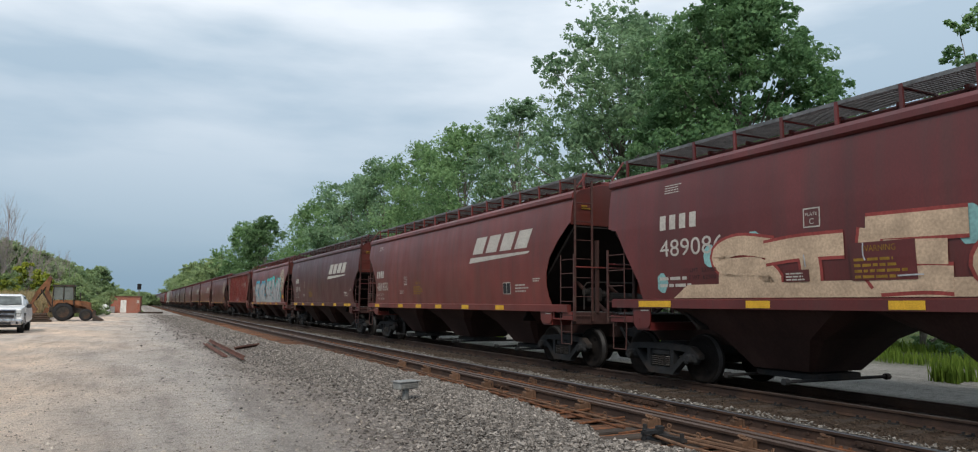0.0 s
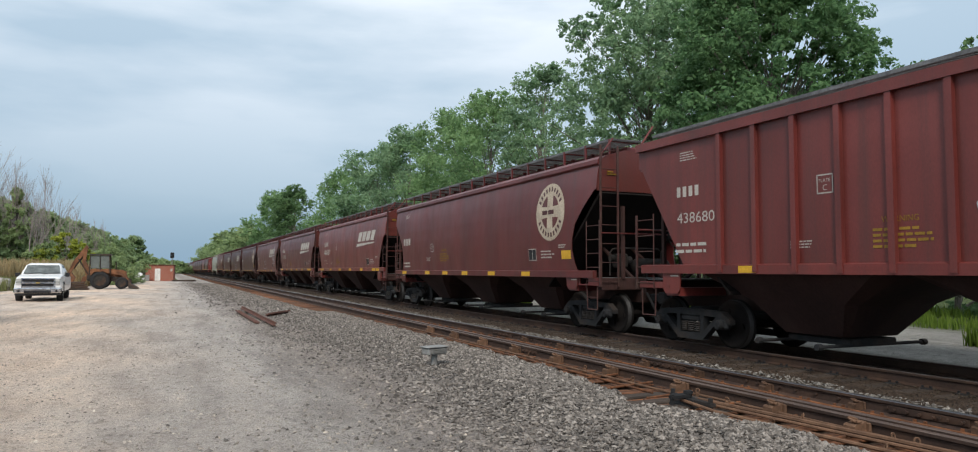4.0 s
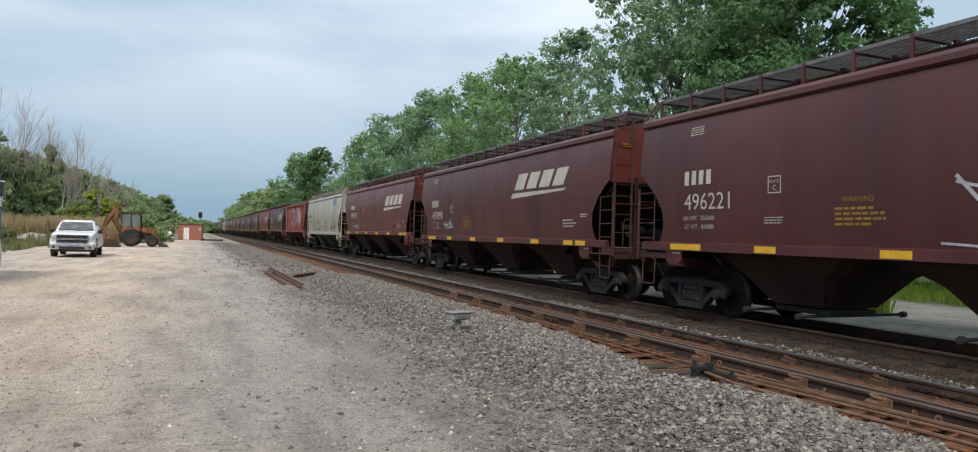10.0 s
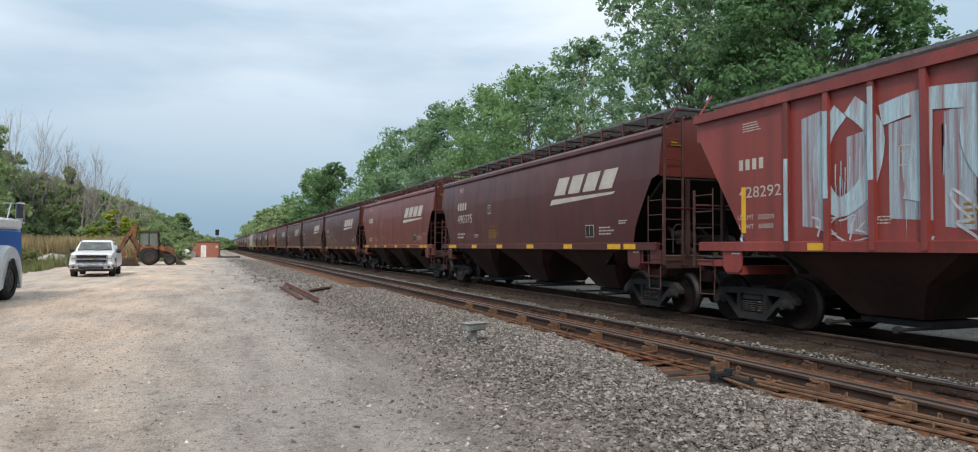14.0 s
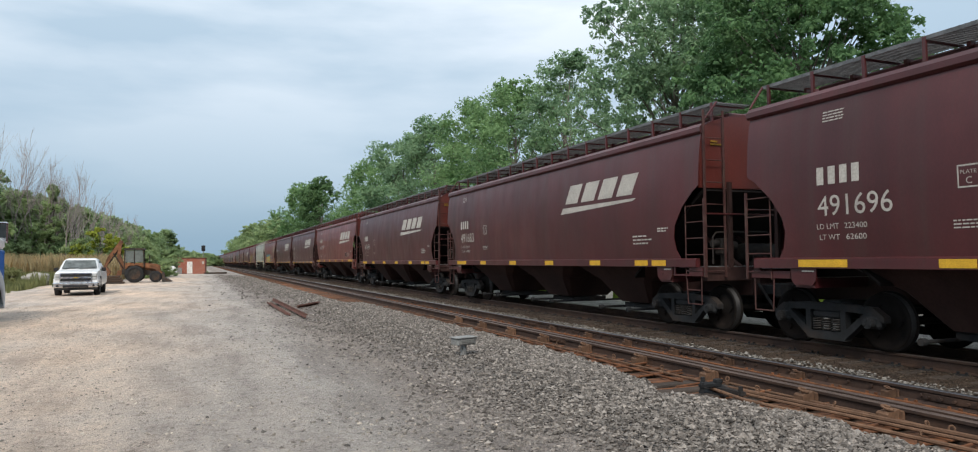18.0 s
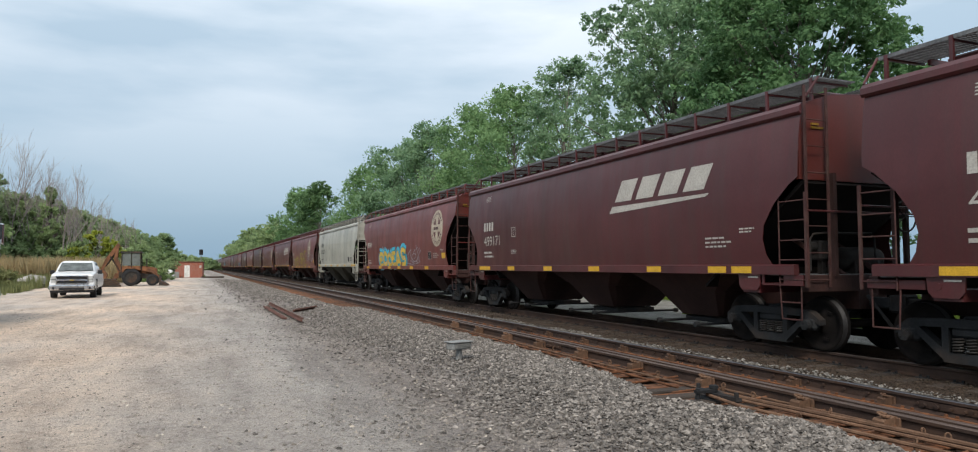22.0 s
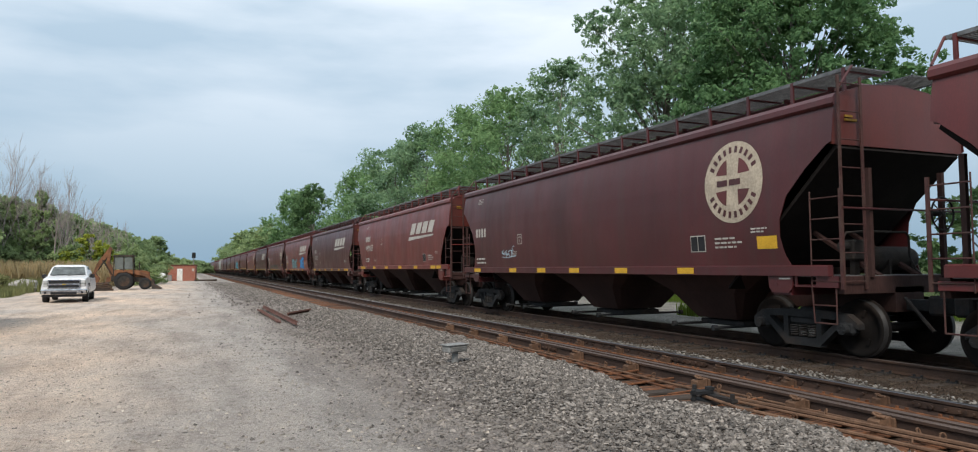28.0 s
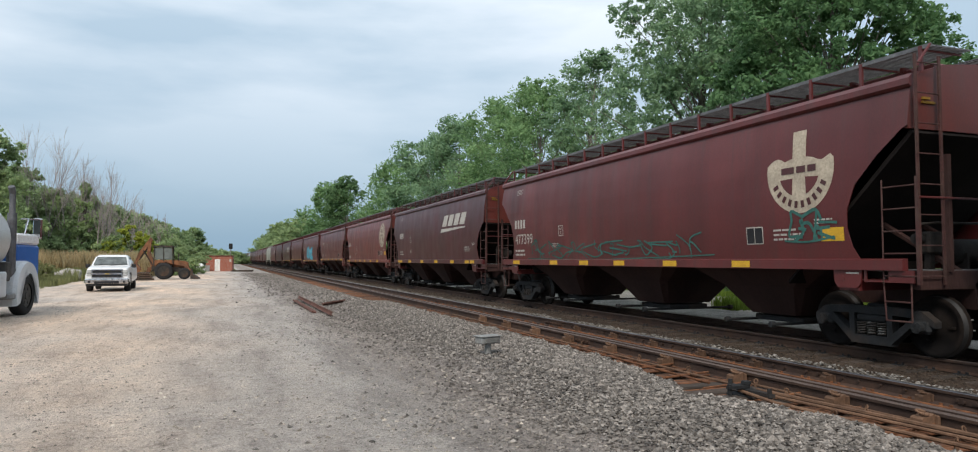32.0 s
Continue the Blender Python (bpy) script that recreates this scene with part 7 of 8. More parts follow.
# ---- parked vehicles, hut, signal ----
CAR_WHITE = surface("white_car_paint", (0.78, 0.79, 0.80), 0.25, dark=0.96, light=1.0, scale=2, fine=20, bump=0, spec=0.5)
CHROME = surface("chrome", (0.72, 0.72, 0.73), 0.15, 1.0, bump=0)
RUBBER = surface("tyre_rubber", (0.025, 0.025, 0.026), 0.9, fine=60)
PLASTIC = surface("black_plastic", (0.02, 0.02, 0.022), 0.6, bump=0)
STEEL = surface("grey_wheel_steel", (0.35, 0.36, 0.37), 0.4, 0.7, bump=0)
GLASS = surface("dark_window_glass", (0.025, 0.032, 0.035), 0.12, 0.0, bump=0, spec=0.45)
# patchy grey-green base colour stands for trees and sky mirrored in the windscreen
SCREEN = surface("reflection_toned_windscreen", (0.105, 0.12, 0.118), 0.1, 0.0, dark=0.6, light=1.4, scale=3, bump=0, spec=0.5)
LAMP = surface("headlamp_glass", (0.55, 0.56, 0.55), 0.12, 0.2, bump=0, spec=0.7)


def wheel_parts(parent, x, y, r, w, name="wheel", rim=None):
    """A tyre with a rim inside it, axle along x."""
    bm = bmesh.new()
    seg = 24
    prof = [(-w / 2, r * 0.62), (-w / 2, r * 0.92), (-w * 0.36, r), (w * 0.36, r), (w / 2, r * 0.92), (w / 2, r * 0.62)]
    rings = [[bm.verts.new((u, q * math.cos(6.2832 * i / seg), q * math.sin(6.2832 * i / seg))) for i in range(seg)] for u, q in prof]
    for a, b in zip(rings, rings[1:]):
        for i in range(seg):
            bm.faces.new((a[i], a[(i + 1) % seg], b[(i + 1) % seg], b[i]))
    bmesh.ops.recalc_face_normals(bm, faces=bm.faces)
    t = part(name, bm, RUBBER, parent, "black rubber tyre", smooth=True)
    t.location = (x, y, r)
    bm = bmesh.new()
    rod(bm, (-w * 0.4, 0, 0), (w * 0.4, 0, 0), r * 0.62, 20)
    rod(bm, (-w * 0.5, 0, 0), (w * 0.5, 0, 0), r * 0.2, 12)
    for k in range(6):
        a = radians(60 * k)
        for s in (-1, 1):
            rod(bm, (s * w * 0.4, r * 0.4 * math.cos(a), r * 0.4 * math.sin(a)), (s * w * 0.46, r * 0.4 * math.cos(a), r * 0.4 * math.sin(a)), r * 0.09, 8)
    part("rim", bm, rim or STEEL, t)
    return t


def pickup():
    # own space: front looks to -y
    p = empty("pickup_truck", pose(-5.32, 40.3, 0, 0, 0, 2.5) @ Matrix.Diagonal((0.93, 0.93, 0.93, 1)), "white crew pickup truck with chrome grille parked on dirt", "pickup truck")
    def loft(sections, name, mat, label="", parent=p):
        """Cross sections (y, half width, low, high, half width at the top), front to back."""
        bm = bmesh.new()
        rings = []
        for y, w, z0, z1, wt in sections:
            rings.append([bm.verts.new(c) for c in ((-w, y, z0), (-w * 1.01, y, z0 * 0.6 + z1 * 0.4), (-wt, y, z1 - 0.04), (-wt + 0.08, y, z1), (wt - 0.08, y, z1), (wt, y, z1 - 0.04), (w * 1.01, y, z0 * 0.6 + z1 * 0.4), (w, y, z0))])
        for a, b in zip(rings, rings[1:]):
            for i in range(8):
                bm.faces.new((a[i], a[(i + 1) % 8], b[(i + 1) % 8], b[i]))
        bm.faces.new(rings[0][::-1])
        bm.faces.new(rings[-1])
        bmesh.ops.recalc_face_normals(bm, faces=bm.faces)
        return part(name, bm, mat, parent, label)
    loft([(-2.86, 0.92, 0.58, 1.13, 0.86), (-2.78, 0.97, 0.52, 1.19, 0.90), (-2.3, 1.0, 0.50, 1.25, 0.92), (-1.35, 1.0, 0.48, 1.31, 0.94), (-1.3, 1.0, 0.48, 1.22, 0.97), (0.9, 1.0, 0.48, 1.22, 0.97), (2.9, 1.0, 0.55, 1.24, 0.97)], "body", CAR_WHITE)
    loft([(-1.38, 0.9, 1.20, 1.29, 0.88), (-0.62, 0.92, 1.20, 1.80, 0.76), (-0.40, 0.92, 1.20, 1.86, 0.72), (0.2, 0.92, 1.20, 1.89, 0.70), (0.75, 0.92, 1.20, 1.86, 0.72), (1.0, 0.92, 1.20, 1.80, 0.76), (1.12, 0.92, 1.20, 1.26, 0.84)], "cab", CAR_WHITE)
    bm = bmesh.new()
    vs = [bm.verts.new(c) for c in ((-0.80, -1.30, 1.335), (0.80, -1.30, 1.335), (0.685, -0.68, 1.765), (-0.685, -0.68, 1.765))]
    bm.faces.new(vs)
    part("windshield", bm, SCREEN, p, "windscreen with reflected trees and sky painted into its colour").location = (0, -0.03, 0.02)
    for s in (-1, 1):
        bm = bmesh.new()
        bm.faces.new([bm.verts.new(c) for c in ((s * 0.935, -0.95, 1.24), (s * 0.935, 0.9, 1.24), (s * 0.80, 0.72, 1.76), (s * 0.80, -0.45, 1.76))])
        part("side_window", bm, GLASS, p)
        bm = bmesh.new()
        box(bm, s * 1.08 - 0.1, s * 1.08 + 0.1, -0.98, -0.86, 1.2, 1.4, bevel=0.02)
        part("wing_mirror", bm, PLASTIC, p, "black wing mirror")
        bm = bmesh.new()
        box(bm, s * 0.80 - 0.12, s * 0.80 + 0.12, -2.90, -2.76, 0.80, 1.12, bevel=0.03)
        lamp = part("headlamp", bm, LAMP, p, "tall clear headlamp")
        bm = bmesh.new()
        box(bm, s * 0.80 - 0.12, s * 0.80 + 0.12, -2.912, -2.898, 0.945, 0.965)
        part("lamp_divider", bm, PLASTIC, lamp)
        bm = bmesh.new()
        rod(bm, (s * 0.78, -3.035, 0.52), (s * 0.78, -2.99, 0.52), 0.055, 12)
        part("fog_lamp", bm, PLASTIC, p, "round dark fog lamp")
        bm = bmesh.new()
        prism(bm, [(-2.36, 0.5), (-2.30, 0.80), (-2.1, 0.96), (-1.6, 0.96), (-1.4, 0.80), (-1.34, 0.5), (-1.45, 0.5), (-1.5, 0.74), (-1.65, 0.88), (-2.05, 0.88), (-2.2, 0.74), (-2.26, 0.5)], "x", s * 1.0 - 0.015, s * 1.0 + 0.02)
        part("wheel_arch", bm, PLASTIC, p)
        for y in (-1.85, 1.85):
            wheel_parts(p, s * 0.86, y, 0.39, 0.27)
    bm = bmesh.new()
    box(bm, -0.66, 0.66, -2.90, -2.80, 0.72, 1.12, bevel=0.02)
    g = part("grille", bm, PLASTIC, p, "black grille in two rows")
    for z, t in ((0.72, 0.03), (0.915, 0.045), (1.115, 0.03)):
        bm = bmesh.new()
        box(bm, -0.69, 0.69, -2.95, -2.89, z - t, z + t, bevel=0.01)
        part("grille_bar", bm, CHROME, g, "bright chrome bar")
    for s in (-1, 1):
        bm = bmesh.new()
        box(bm, s * 0.67 - 0.025, s * 0.67 + 0.025, -2.94, -2.89, 0.70, 1.14, bevel=0.008)
        part("grille_side", bm, CHROME, g, "bright chrome frame side")
    bm = bmesh.new()
    box(bm, -0.09, 0.09, -2.965, -2.945, 0.885, 0.945, bevel=0.006)
    part("badge", bm, surface("gold_badge", (0.5, 0.36, 0.08), 0.4, 0.5, bump=0), g, "small gold badge")
    bm = bmesh.new()
    box(bm, -1.0, 1.0, -3.02, -2.82, 0.42, 0.68, bevel=0.05)
    part("bumper", bm, CHROME, p, "chrome front bumper")
    bm = bmesh.new()
    box(bm, -0.55, 0.55, -3.03, -2.99, 0.43, 0.55)
    part("bumper_opening", bm, PLASTIC, p)
    bm = bmesh.new()
    box(bm, -0.94, 0.94, -2.95, -2.7, 0.30, 0.42, bevel=0.03)
    part("air_dam", bm, PLASTIC, p)
    for a, b in ((-0.75, -0.05), (0.0, 0.7)):
        bm = bmesh.new()
        rod(bm, (a, -1.37, 1.345), (b, -1.27, 1.40), 0.012, 6)
        part("wiper", bm, PLASTIC, p)
    bm = bmesh.new()
    box(bm, -0.9, 0.9, -2.8, 2.7, 0.34, 0.56)
    part("underbody", bm, PLASTIC, p)


pickup()


DARK_RIM = surface("dusty_dark_rim", (0.07, 0.068, 0.065), 0.7, 0.2, scale=4, fine=30)


def tank_truck():
    # own space: front looks to +y; the front right wheel stands at (1.05, 0)
    t = empty("tank_truck", pose(-6.25, 22.9, 0, 0, 0, -7), "white tank truck with exhaust stack, parked facing away", "truck")
    white = surface("dusty_white_truck_paint", (0.62, 0.65, 0.68), 0.4, dark=0.85, light=1.05, scale=1.5)
    silver = surface("dull_aluminium", (0.66, 0.67, 0.67), 0.35, 0.35, dark=0.85, light=1.1, scale=1.0, bump=0.05)
    blue = surface("blue_truck_paint", (0.02, 0.12, 0.42), 0.35, dark=0.85, light=1.1, scale=1)
    bm = bmesh.new()
    seg = 28
    prof = [(-7.2, 0.0), (-7.2, 0.6), (-7.05, 0.9), (-6.8, 1.04), (-1.05, 1.04), (-0.88, 0.9), (-0.8, 0.6), (-0.78, 0.0)]
    rings = [[bm.verts.new((q * 1.09 * math.cos(6.2832 * i / seg), u, 2.05 + q * math.sin(6.2832 * i / seg))) for i in range(seg)] for u, q in prof]
    for a, b in zip(rings, rings[1:]):
        for i in range(seg):
            bm.faces.new((a[i], a[(i + 1) % seg], b[(i + 1) % seg], b[i]))
    bmesh.ops.remove_doubles(bm, verts=bm.verts, dist=0.001)
    bmesh.ops.recalc_face_normals(bm, faces=bm.faces)
    tank = part("tank", bm, silver, t, "dull silver tank", smooth=True)
    bm = bmesh.new()
    box(bm, -0.5, 0.5, -6.5, -2.0, 3.09, 3.15, bevel=0.01)
    rod(bm, (0, -2.4, 3.0), (0, -2.4, 3.17), 0.3, 14)
    part("walkway", bm, white, tank)
    bm = bmesh.new()
    for a, b in (((1.095, -2.05, 2.15), (1.09, -2.12, 2.5)), ((1.09, -2.12, 2.5), (1.095, -2.2, 2.15)), ((1.095, -2.08, 2.28), (1.095, -2.18, 2.28))):
        rod(bm, a, b, 0.02, 6)
    part("red_mark", bm, surface("red_mark_paint", (0.5, 0.05, 0.04), 0.5), tank, "small red painted mark")
    bm = bmesh.new()
    rod(bm, (0.98, -0.62, 0.95), (0.98, -0.62, 1.25), 0.13, 12)
    rod(bm, (0.98, -0.62, 1.2), (0.98, -0.62, 2.75), 0.115, 12)
    rod(bm, (0.98, -0.62, 2.75), (0.98, -0.62, 3.3), 0.075, 12)
    rod(bm, (0.98, -0.62, 3.28), (0.98, -0.72, 3.45), 0.08, 12)
    part("exhaust_pipe", bm, surface("sooty_steel", (0.17, 0.17, 0.18), 0.45, 0.6, stain=(0.05, 0.05, 0.05)), t, "grey upright exhaust stack")
    bm = bmesh.new()
    box(bm, -0.95, 0.92, -0.1, 1.5, 1.0, 1.92, bevel=0.05)
    cab = part("cab", bm, blue, t, "blue cab side")
    bm = bmesh.new()
    box(bm, -0.95, 0.93, -0.12, 1.48, 1.93, 2.24, bevel=0.06)
    part("cab_top", bm, CAR_WHITE, cab, "white upper cab")
    bm = bmesh.new()
    # the front fender curves over the wheel
    arc = [radians(-18 + 12 * k) for k in range(19)]
    o = [(0.80 * math.cos(a) - 0.06, 0.56 + 0.92 * math.sin(a)) for a in arc] + [(0.63 * math.cos(a), 0.53 + 0.63 * math.sin(a)) for a in arc[::-1]]
    rows = [[bm.verts.new((x, y * k, z0 + (z - z0) * k)) for y, z in o] for x, k, z0 in ((0.5, 1.0, 0.5), (1.12, 1.0, 0.5), (1.22, 0.96, 0.5))]
    for p, q in zip(rows, rows[1:]):
        for i in range(len(o)):
            j = (i + 1) % len(o)
            bm.faces.new((p[i], p[j], q[j], q[i]))
    bmesh.ops.triangulate(bm, faces=[bm.faces.new(rows[-1]), bm.faces.new(rows[0][::-1])])
    bmesh.ops.recalc_face_normals(bm, faces=bm.faces)
    part("fender", bm, white, t, "white curved front fender")
    bm = bmesh.new()
    box(bm, -0.6, 0.6, -0.6, -0.12, 0.9, 1.5, bevel=0.08)
    part("hood", bm, white, t)
    for s in (-1, 1):
        wheel_parts(t, s * 1.02, 0.0, 0.53, 0.32, rim=DARK_RIM)
        for y in (-5.6, -4.3):
            wheel_parts(t, s * 0.95, y, 0.53, 0.5, rim=DARK_RIM)
    bm = bmesh.new()
    for a, b in (((0.66, 1.2, 2.0), (0.66, 1.2, 2.55)), ((0.60, 1.0, 2.68), (1.0, 1.4, 2.68)), ((0.8, 0.6, 2.0), (0.8, 1.0, 2.68)), ((1.0, 1.4, 2.68), (1.0, 1.4, 2.1))):
        rod(bm, a, b, 0.018, 6)
    br = part("mirror_bracket", bm, CHROME, t)
    bm = bmesh.new()
    box(bm, 0.78, 1.02, 1.34, 1.44, 2.12, 2.72, bevel=0.04)
    mi = part("mirror", bm, CHROME, br, "tall chrome wing mirror")
    bm = bmesh.new()
    box(bm, 0.81, 0.99, 1.325, 1.339, 2.26, 2.68, bevel=0.005)
    part("mirror_glass", bm, GLASS, mi)
    bm = bmesh.new()
    rod(bm, (0, -0.83, 2.05), (0, -0.74, 2.05), 0.45, 20)
    part("end_hatch", bm, silver, tank, "round hatch in the tank's end")
    bm = bmesh.new()
    box(bm, 0.55, 1.18, -3.0, -1.35, 0.55, 1.2, bevel=0.03)
    lk = part("side_box", bm, white, t, "white side locker")
    for y in (-2.55, -1.78):
        bm = bmesh.new()
        box(bm, 1.18, 1.192, y - 0.34, y + 0.34, 0.62, 1.14, bevel=0.004)
        part("locker_door", bm, white, lk)
    bm = bmesh.new()
    box(bm, 0.6, 1.15, -1.30, -1.05, 0.95, 1.45, bevel=0.03)
    part("battery_box", bm, DARK_RIM, t, "dark box behind the stack")
    bm = bmesh.new()
    box(bm, 0.65, 1.2, -1.3, -0.7, 0.48, 0.62, bevel=0.02)
    part("step", bm, GALV, t)
    bm = bmesh.new()
    box(bm, -0.45, 0.45, -7.2, 1.2, 0.7, 0.95)
    part("chassis", bm, PLASTIC, t)


tank_truck()


def backhoe():
    # own space: digging arm at -x, loader bucket at +x
    h = empty("backhoe_loader", pose(-4.75, 61.0, 0, 0, 0, 0), "rusty orange backhoe loader with dark cab parked on gravel", "backhoe")
    orange = surface("rusty_orange_paint", (0.24, 0.105, 0.05), 0.75, dark=0.4, light=1.2, scale=3, stain=(0.07, 0.04, 0.03), stain_amount=0.8)
    dark = surface("oily_dark_steel", (0.05, 0.045, 0.04), 0.7, 0.3, stain=(0.14, 0.07, 0.04))
    # cab panes get a lighter base colour in place of the sky's light on them
    pane = surface("sky_toned_cab_glass", (0.13, 0.145, 0.135), 0.25, 0.0, dark=0.7, light=1.3, scale=2, bump=0, spec=0.5)

    def slab(name, pts, y0, y1, mat, label="", parent=h):
        bm = bmesh.new()
        prism(bm, pts, "y", y0, y1)
        return part(name, bm, mat, parent, label)

    def bar(name, a, b, r, mat, label="", parent=h):
        bm = bmesh.new()
        rod(bm, a, b, r, 8)
        return part(name, bm, mat, parent, label)
    slab("chassis", [(-0.6, 0.62), (-0.6, 1.0), (-0.3, 1.15), (0.9, 1.15), (1.05, 0.95), (2.0, 0.85), (2.0, 0.55)], -0.42, 0.42, dark)
    slab("engine_hood", [(0.92, 0.95), (0.92, 1.52), (1.75, 1.42), (2.02, 1.30), (2.05, 0.85)], -0.40, 0.40, orange, "orange engine hood")
    bar("exhaust_pipe", (1.3, -0.2, 1.45), (1.3, -0.2, 2.05), 0.045, dark)
    cab = slab("cab_frame", [(-0.48, 2.50), (-0.42, 2.62), (0.92, 2.62), (1.0, 2.50)], -0.78, 0.78, dark, "dark cab roof")
    for x0, x1 in ((-0.42, -0.38), (0.28, 0.26), (0.95, 0.86)):
        for y in (-0.70, 0.70):
            bar("cab_post", (x0, y, 1.1), (x1, y, 2.52), 0.04, dark, parent=cab)
    slab("cab_door", [(-0.38, 1.12), (-0.36, 1.50), (0.92, 1.50), (0.95, 1.12)], -0.71, -0.66, orange, "orange lower cab side", cab)
    for a, b in ((-0.35, 0.22), (0.31, 0.86)):
        slab("cab_glass", [(a, 1.54), (a, 2.46), (b, 2.46), (b, 1.54)], -0.69, -0.675, pane, "cab window with sky light painted into its colour", cab)
    slab("seat", [(0.0, 1.15), (0.0, 1.95), (0.12, 1.95), (0.16, 1.5), (0.5, 1.5), (0.5, 1.15)], -0.25, 0.25, PLASTIC, "", cab)
    for y in (-0.78, 0.78):
        slab("rear_fender", [(-0.35, 1.05), (-0.15, 1.36), (0.55, 1.40), (0.95, 1.25), (0.9, 1.18), (0.5, 1.32), (-0.1, 1.28), (-0.27, 1.02)], y - 0.2, y + 0.2, orange, "orange fender")
        wheel_parts(h, 0.3, y, 0.66, 0.4, rim=dark).matrix_basis = pose(0.3, y, 0.66, 0, 0, 90)
        wheel_parts(h, 1.75, y * 0.9, 0.44, 0.3, rim=dark).matrix_basis = pose(1.75, y * 0.9, 0.44, 0, 0, 90)
    slab("boom", [(-0.42, 0.85), (-0.66, 0.95), (-0.98, 2.05), (-0.80, 3.18), (-0.62, 3.22), (-0.72, 2.1), (-0.38, 1.25)], -0.12, 0.12, orange, "orange folded boom")
    slab("dipper", [(-0.55, 3.05), (-0.74, 3.26), (-1.55, 2.05), (-1.92, 1.05), (-1.76, 0.98), (-1.36, 1.85)], -0.09, 0.09, orange, "orange dipper arm")
    for y in (-0.16, 0.16):
        bar("hydraulic_cylinder", (-0.55, y, 1.1), (-1.22, y, 2.25), 0.045, dark)
    bar("hydraulic_cylinder", (-0.62, 0, 2.9), (-1.5, 0, 1.5), 0.05, dark)
    slab("bucket", [(-2.05, 1.15), (-1.62, 1.2), (-1.36, 0.85), (-1.5, 0.55), (-1.85, 0.45), (-1.95, 0.62), (-1.75, 0.75), (-1.98, 0.95)], -0.3, 0.3, orange, "worn digging bucket")
    for y in (-0.75, 0.75):
        slab("stabiliser", [(-0.62, 0.95), (-0.80, 0.95), (-1.12, 0.10), (-0.98, 0.06)], y - 0.06, y + 0.06, orange)
        slab("stabiliser_foot", [(-1.25, 0.0), (-1.25, 0.08), (-0.85, 0.08), (-0.85, 0.0)], y - 0.15, y + 0.15, dark)
        slab("loader_arm", [(0.78, 1.35), (1.1, 1.48), (1.75, 1.22), (2.35, 0.62), (2.35, 0.42), (2.2, 0.45), (1.68, 1.02), (0.85, 1.2)], y * 0.75 - 0.06, y * 0.75 + 0.06, orange, "orange loader arm")
    slab("loader_bucket", [(2.2, 0.05), (2.18, 0.70), (2.30, 0.78), (2.36, 0.40), (2.85, 0.10), (2.9, 0.05)], -0.95, 0.95, dark, "dark loader bucket on the ground")
    pl = empty("steel_plate_stack", pose(-6.35, 58.2, 0, 0, 0, 4), "dark stack of flat steel mats on gravel", "stack")
    for k in range(4):
        bm = bmesh.new()
        box(bm, -1.35 + 0.06 * k, 1.4 - 0.1 * k, -0.8, 0.8, 0.02 + k * 0.15, 0.13 + k * 0.15, bevel=0.015)
        part("mat", bm, dark, pl)


backhoe()


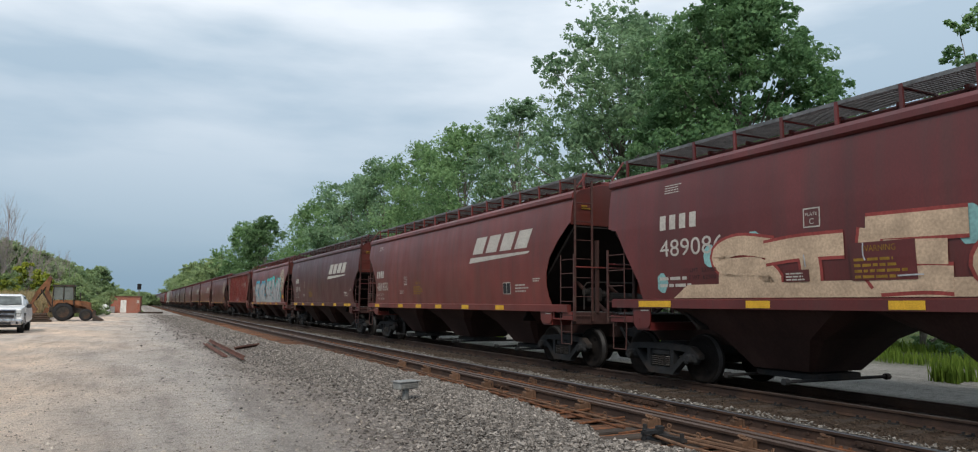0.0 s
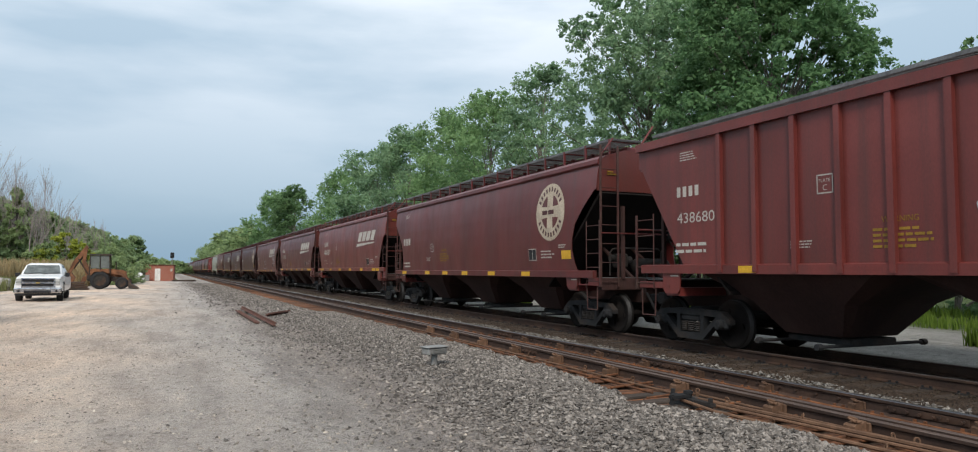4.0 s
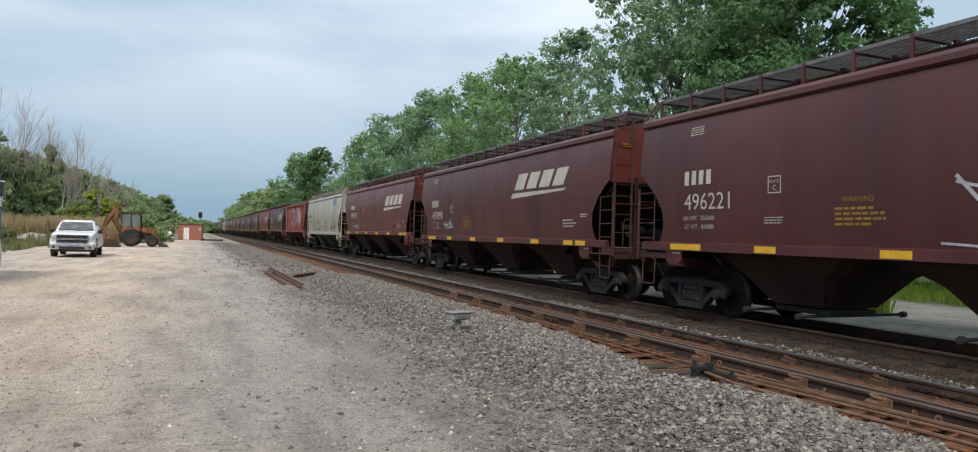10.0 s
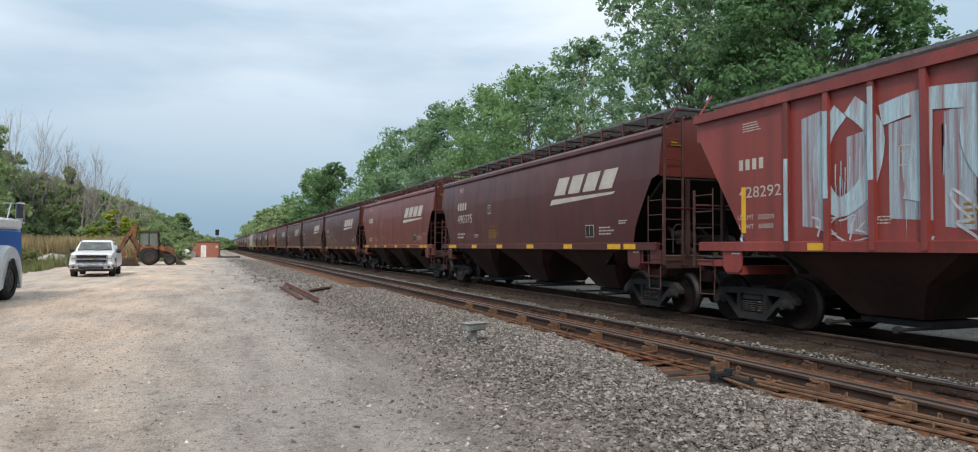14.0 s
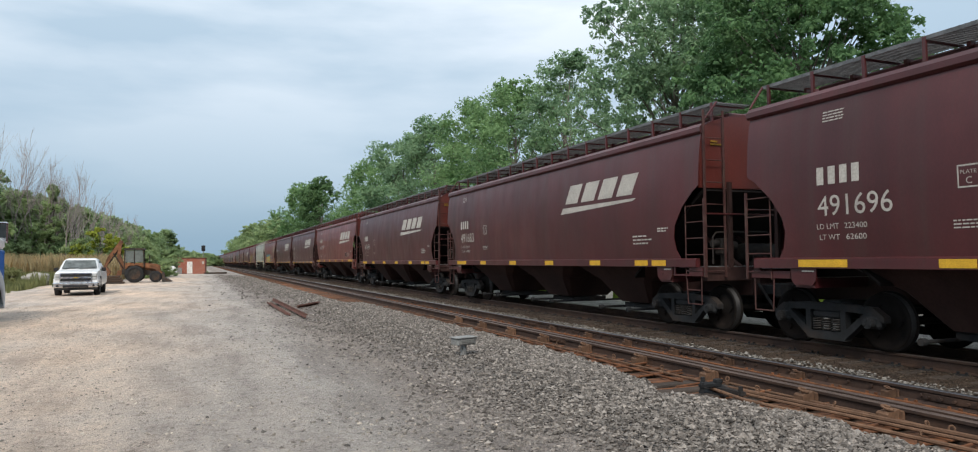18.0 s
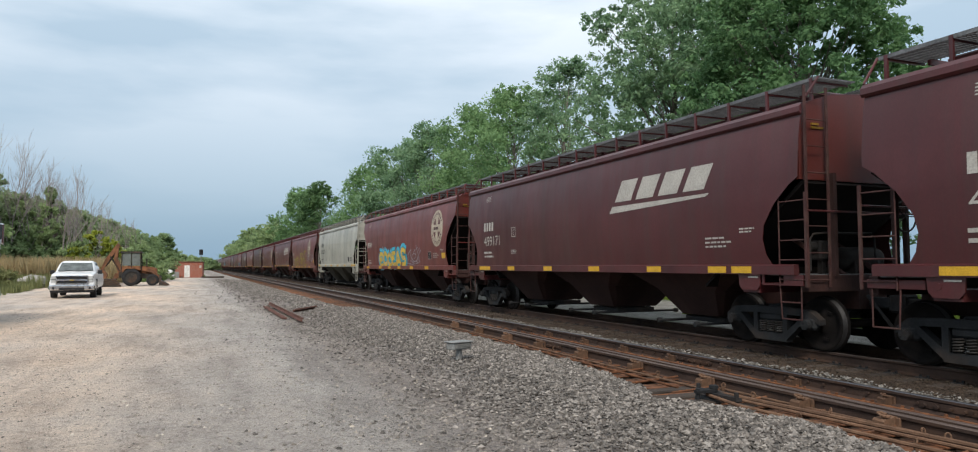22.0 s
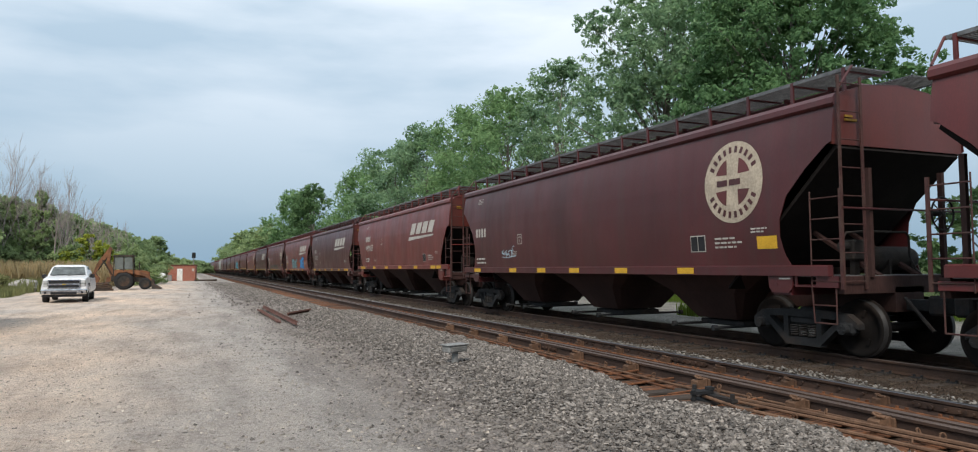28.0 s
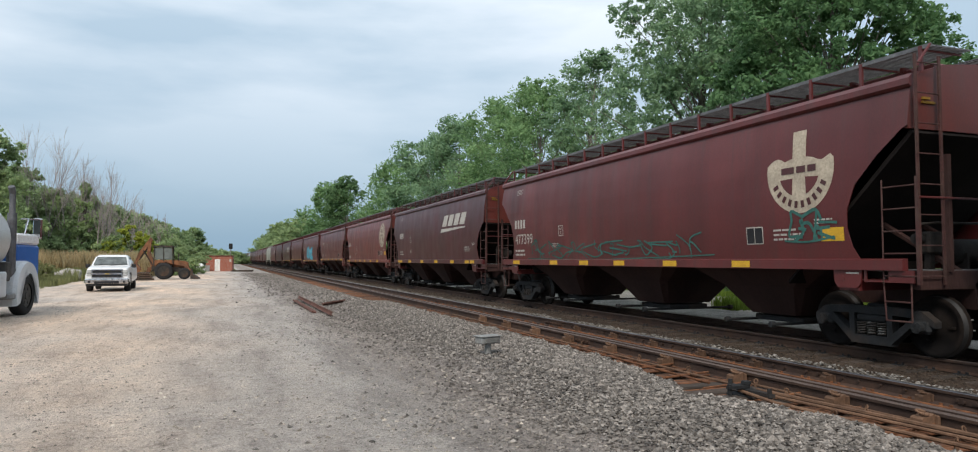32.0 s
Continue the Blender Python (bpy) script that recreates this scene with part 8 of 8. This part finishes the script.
def hut():
    h = empty("brick_hut", pose(-0.66, 101.5, 0, 0, 0, -4), "small red brick hut with flat roof and white door", "hut")
    brick = bpy.data.materials.new("red_brick")
    brick.use_nodes = True
    nt = brick.node_tree
    b = nt.nodes.new("ShaderNodeTexBrick")
    b.inputs["Color1"].default_value, b.inputs["Color2"].default_value, b.inputs["Mortar"].default_value = (0.30, 0.085, 0.05, 1), (0.24, 0.07, 0.045, 1), (0.30, 0.22, 0.18, 1)
    b.inputs["Scale"].default_value = 4.0
    co = nt.nodes.new("ShaderNodeTexCoord")
    ma = nt.nodes.new("ShaderNodeMapping")
    ma.inputs["Rotation"].default_value = (radians(90), 0, 0)
    nt.links.new(co.outputs["Object"], ma.inputs["Vector"])
    nt.links.new(ma.outputs["Vector"], b.inputs["Vector"])
    nt.links.new(b.outputs["Color"], nt.nodes["Principled BSDF"].inputs["Base Color"])
    nt.nodes["Principled BSDF"].inputs["Roughness"].default_value = 0.9
    bm = bmesh.new()
    box(bm, -1.62, 1.62, -1.5, 1.5, 0, 2.0)
    part("wall", bm, brick, h)
    bm = bmesh.new()
    box(bm, -1.72, 1.72, -1.6, 1.6, 2.0, 2.1, bevel=0.02)
    part("roof", bm, surface("tarred_roof_edge", (0.14, 0.07, 0.05), 0.9), h, "flat dark roof edge")
    bm = bmesh.new()
    box(bm, -0.55, 0.1, -1.54, -1.49, 0.05, 1.6, bevel=0.01)
    part("door", bm, surface("white_door_paint", (0.7, 0.7, 0.68), 0.6), h, "white door")
    bm = bmesh.new()
    box(bm, 1.25, 1.5, -1.53, -1.48, 1.25, 1.6)
    part("notice", bm, WHITE, h, "small white notice")
    b = empty("utility_box", pose(-2.2, 99.3, 0), "low pale grey utility box beside the hut", "utility box")
    bm = bmesh.new()
    box(bm, -0.3, 0.3, -0.2, 0.2, 0, 0.75, bevel=0.02)
    part("cabinet", bm, GALV, b)
    bm = bmesh.new()
    box(bm, -0.33, 0.33, -0.23, 0.23, 0.75, 0.8, bevel=0.01)
    part("lid", bm, GALV, b)
    bm = bmesh.new()
    bmesh.ops.create_icosphere(bm, subdivisions=3, radius=0.5)
    for v in bm.verts:
        v.co *= 1 + 0.2 * noise.noise(v.co * 2)
        v.co.z *= 1.25
    s = new("white_sack", mesh_of("white_sack", bm, surface("white_sack_cloth", (0.75, 0.75, 0.74), 0.8), smooth=True))
    s.location = (-2.75, 91.5, 0.5)
    tagged(s, "bulging white sack standing on gravel", "sack")
    for i in range(3):
        bm = bmesh.new()
        box(bm, -1.3, 1.3, -0.12, 0.12, 0.0, 0.2, bevel=0.02)
        ob = new("timber", mesh_of("timber", bm, DARK_TIE))
        ob.matrix_basis = pose(2.0 + 0.1 * i, 97.5 + i * 0.35, 0, 0, 0, 8 * i)
        tagged(ob, "dark old timber lying beside the hut", "timber", "timbers by the hut")


hut()


def signal():
    s = empty("railway_signal", pose(1.08, 170, 0), "railway signal mast with black head", "signal")
    bm = bmesh.new()
    rod(bm, (0, 0, 0), (0, 0, 4.2), 0.09, 8)
    part("mast", bm, GALV, s)
    bm = bmesh.new()
    box(bm, -0.4, 0.4, -0.1, 0.1, 3.95, 5.2, bevel=0.08)
    head = part("signal_head", bm, PLASTIC, s, "black signal head")
    for z in (4.2, 4.58, 4.95):
        bm = bmesh.new()
        rod(bm, (0, -0.3, z + 0.02), (0, -0.1, z), 0.14, 10)
        part("hood", bm, PLASTIC, head)


signal()


def road_post():
    p = empty("wooden_post", pose(14.1, 7.8, 0), "short brown wooden post on the gravel road", "post")
    bm = bmesh.new()
    box(bm, -0.07, 0.07, -0.07, 0.07, -0.1, 0.62, bevel=0.01)
    part("post", bm, TIE, p)


road_post()


# ---- what moves ----
def motions():
    """The train rolls by at one speed; its wheels turn with it."""
    for car, end, *_, i in TRAIN:
        y = car_at(i) - HALVES.get(end, (0, 8.0, 0))[1]
        walk(car, [(0.0, pose(TRACK_X, y, RAIL_Z)), (32.0, pose(TRACK_X, y - SPEED * 32.0, RAIL_Z))])
    turn = math.degrees(SPEED / FPS / 0.457)
    first = {}
    for car, *_, detail, i in TRAIN:
        if not detail:
            continue
        for bogie in car.children:
            for w in bogie.children:
                if not w.name.startswith("wheelset"):
                    continue
                key = round(w.location.y, 2)
                if key not in first:
                    rows = [(k / FPS, pose(0, w.location.y, w.location.z, (k * turn) % 360)) for k in range(32 * FPS + 1)]
                    walk(w, rows)
                    first[key] = w
                else:
                    w.rotation_mode = "QUATERNION"
                    keys = w.animation_data_create()
                    keys.action = first[key].animation_data.action
                    keys.action_slot = first[key].animation_data.action_slot


motions()
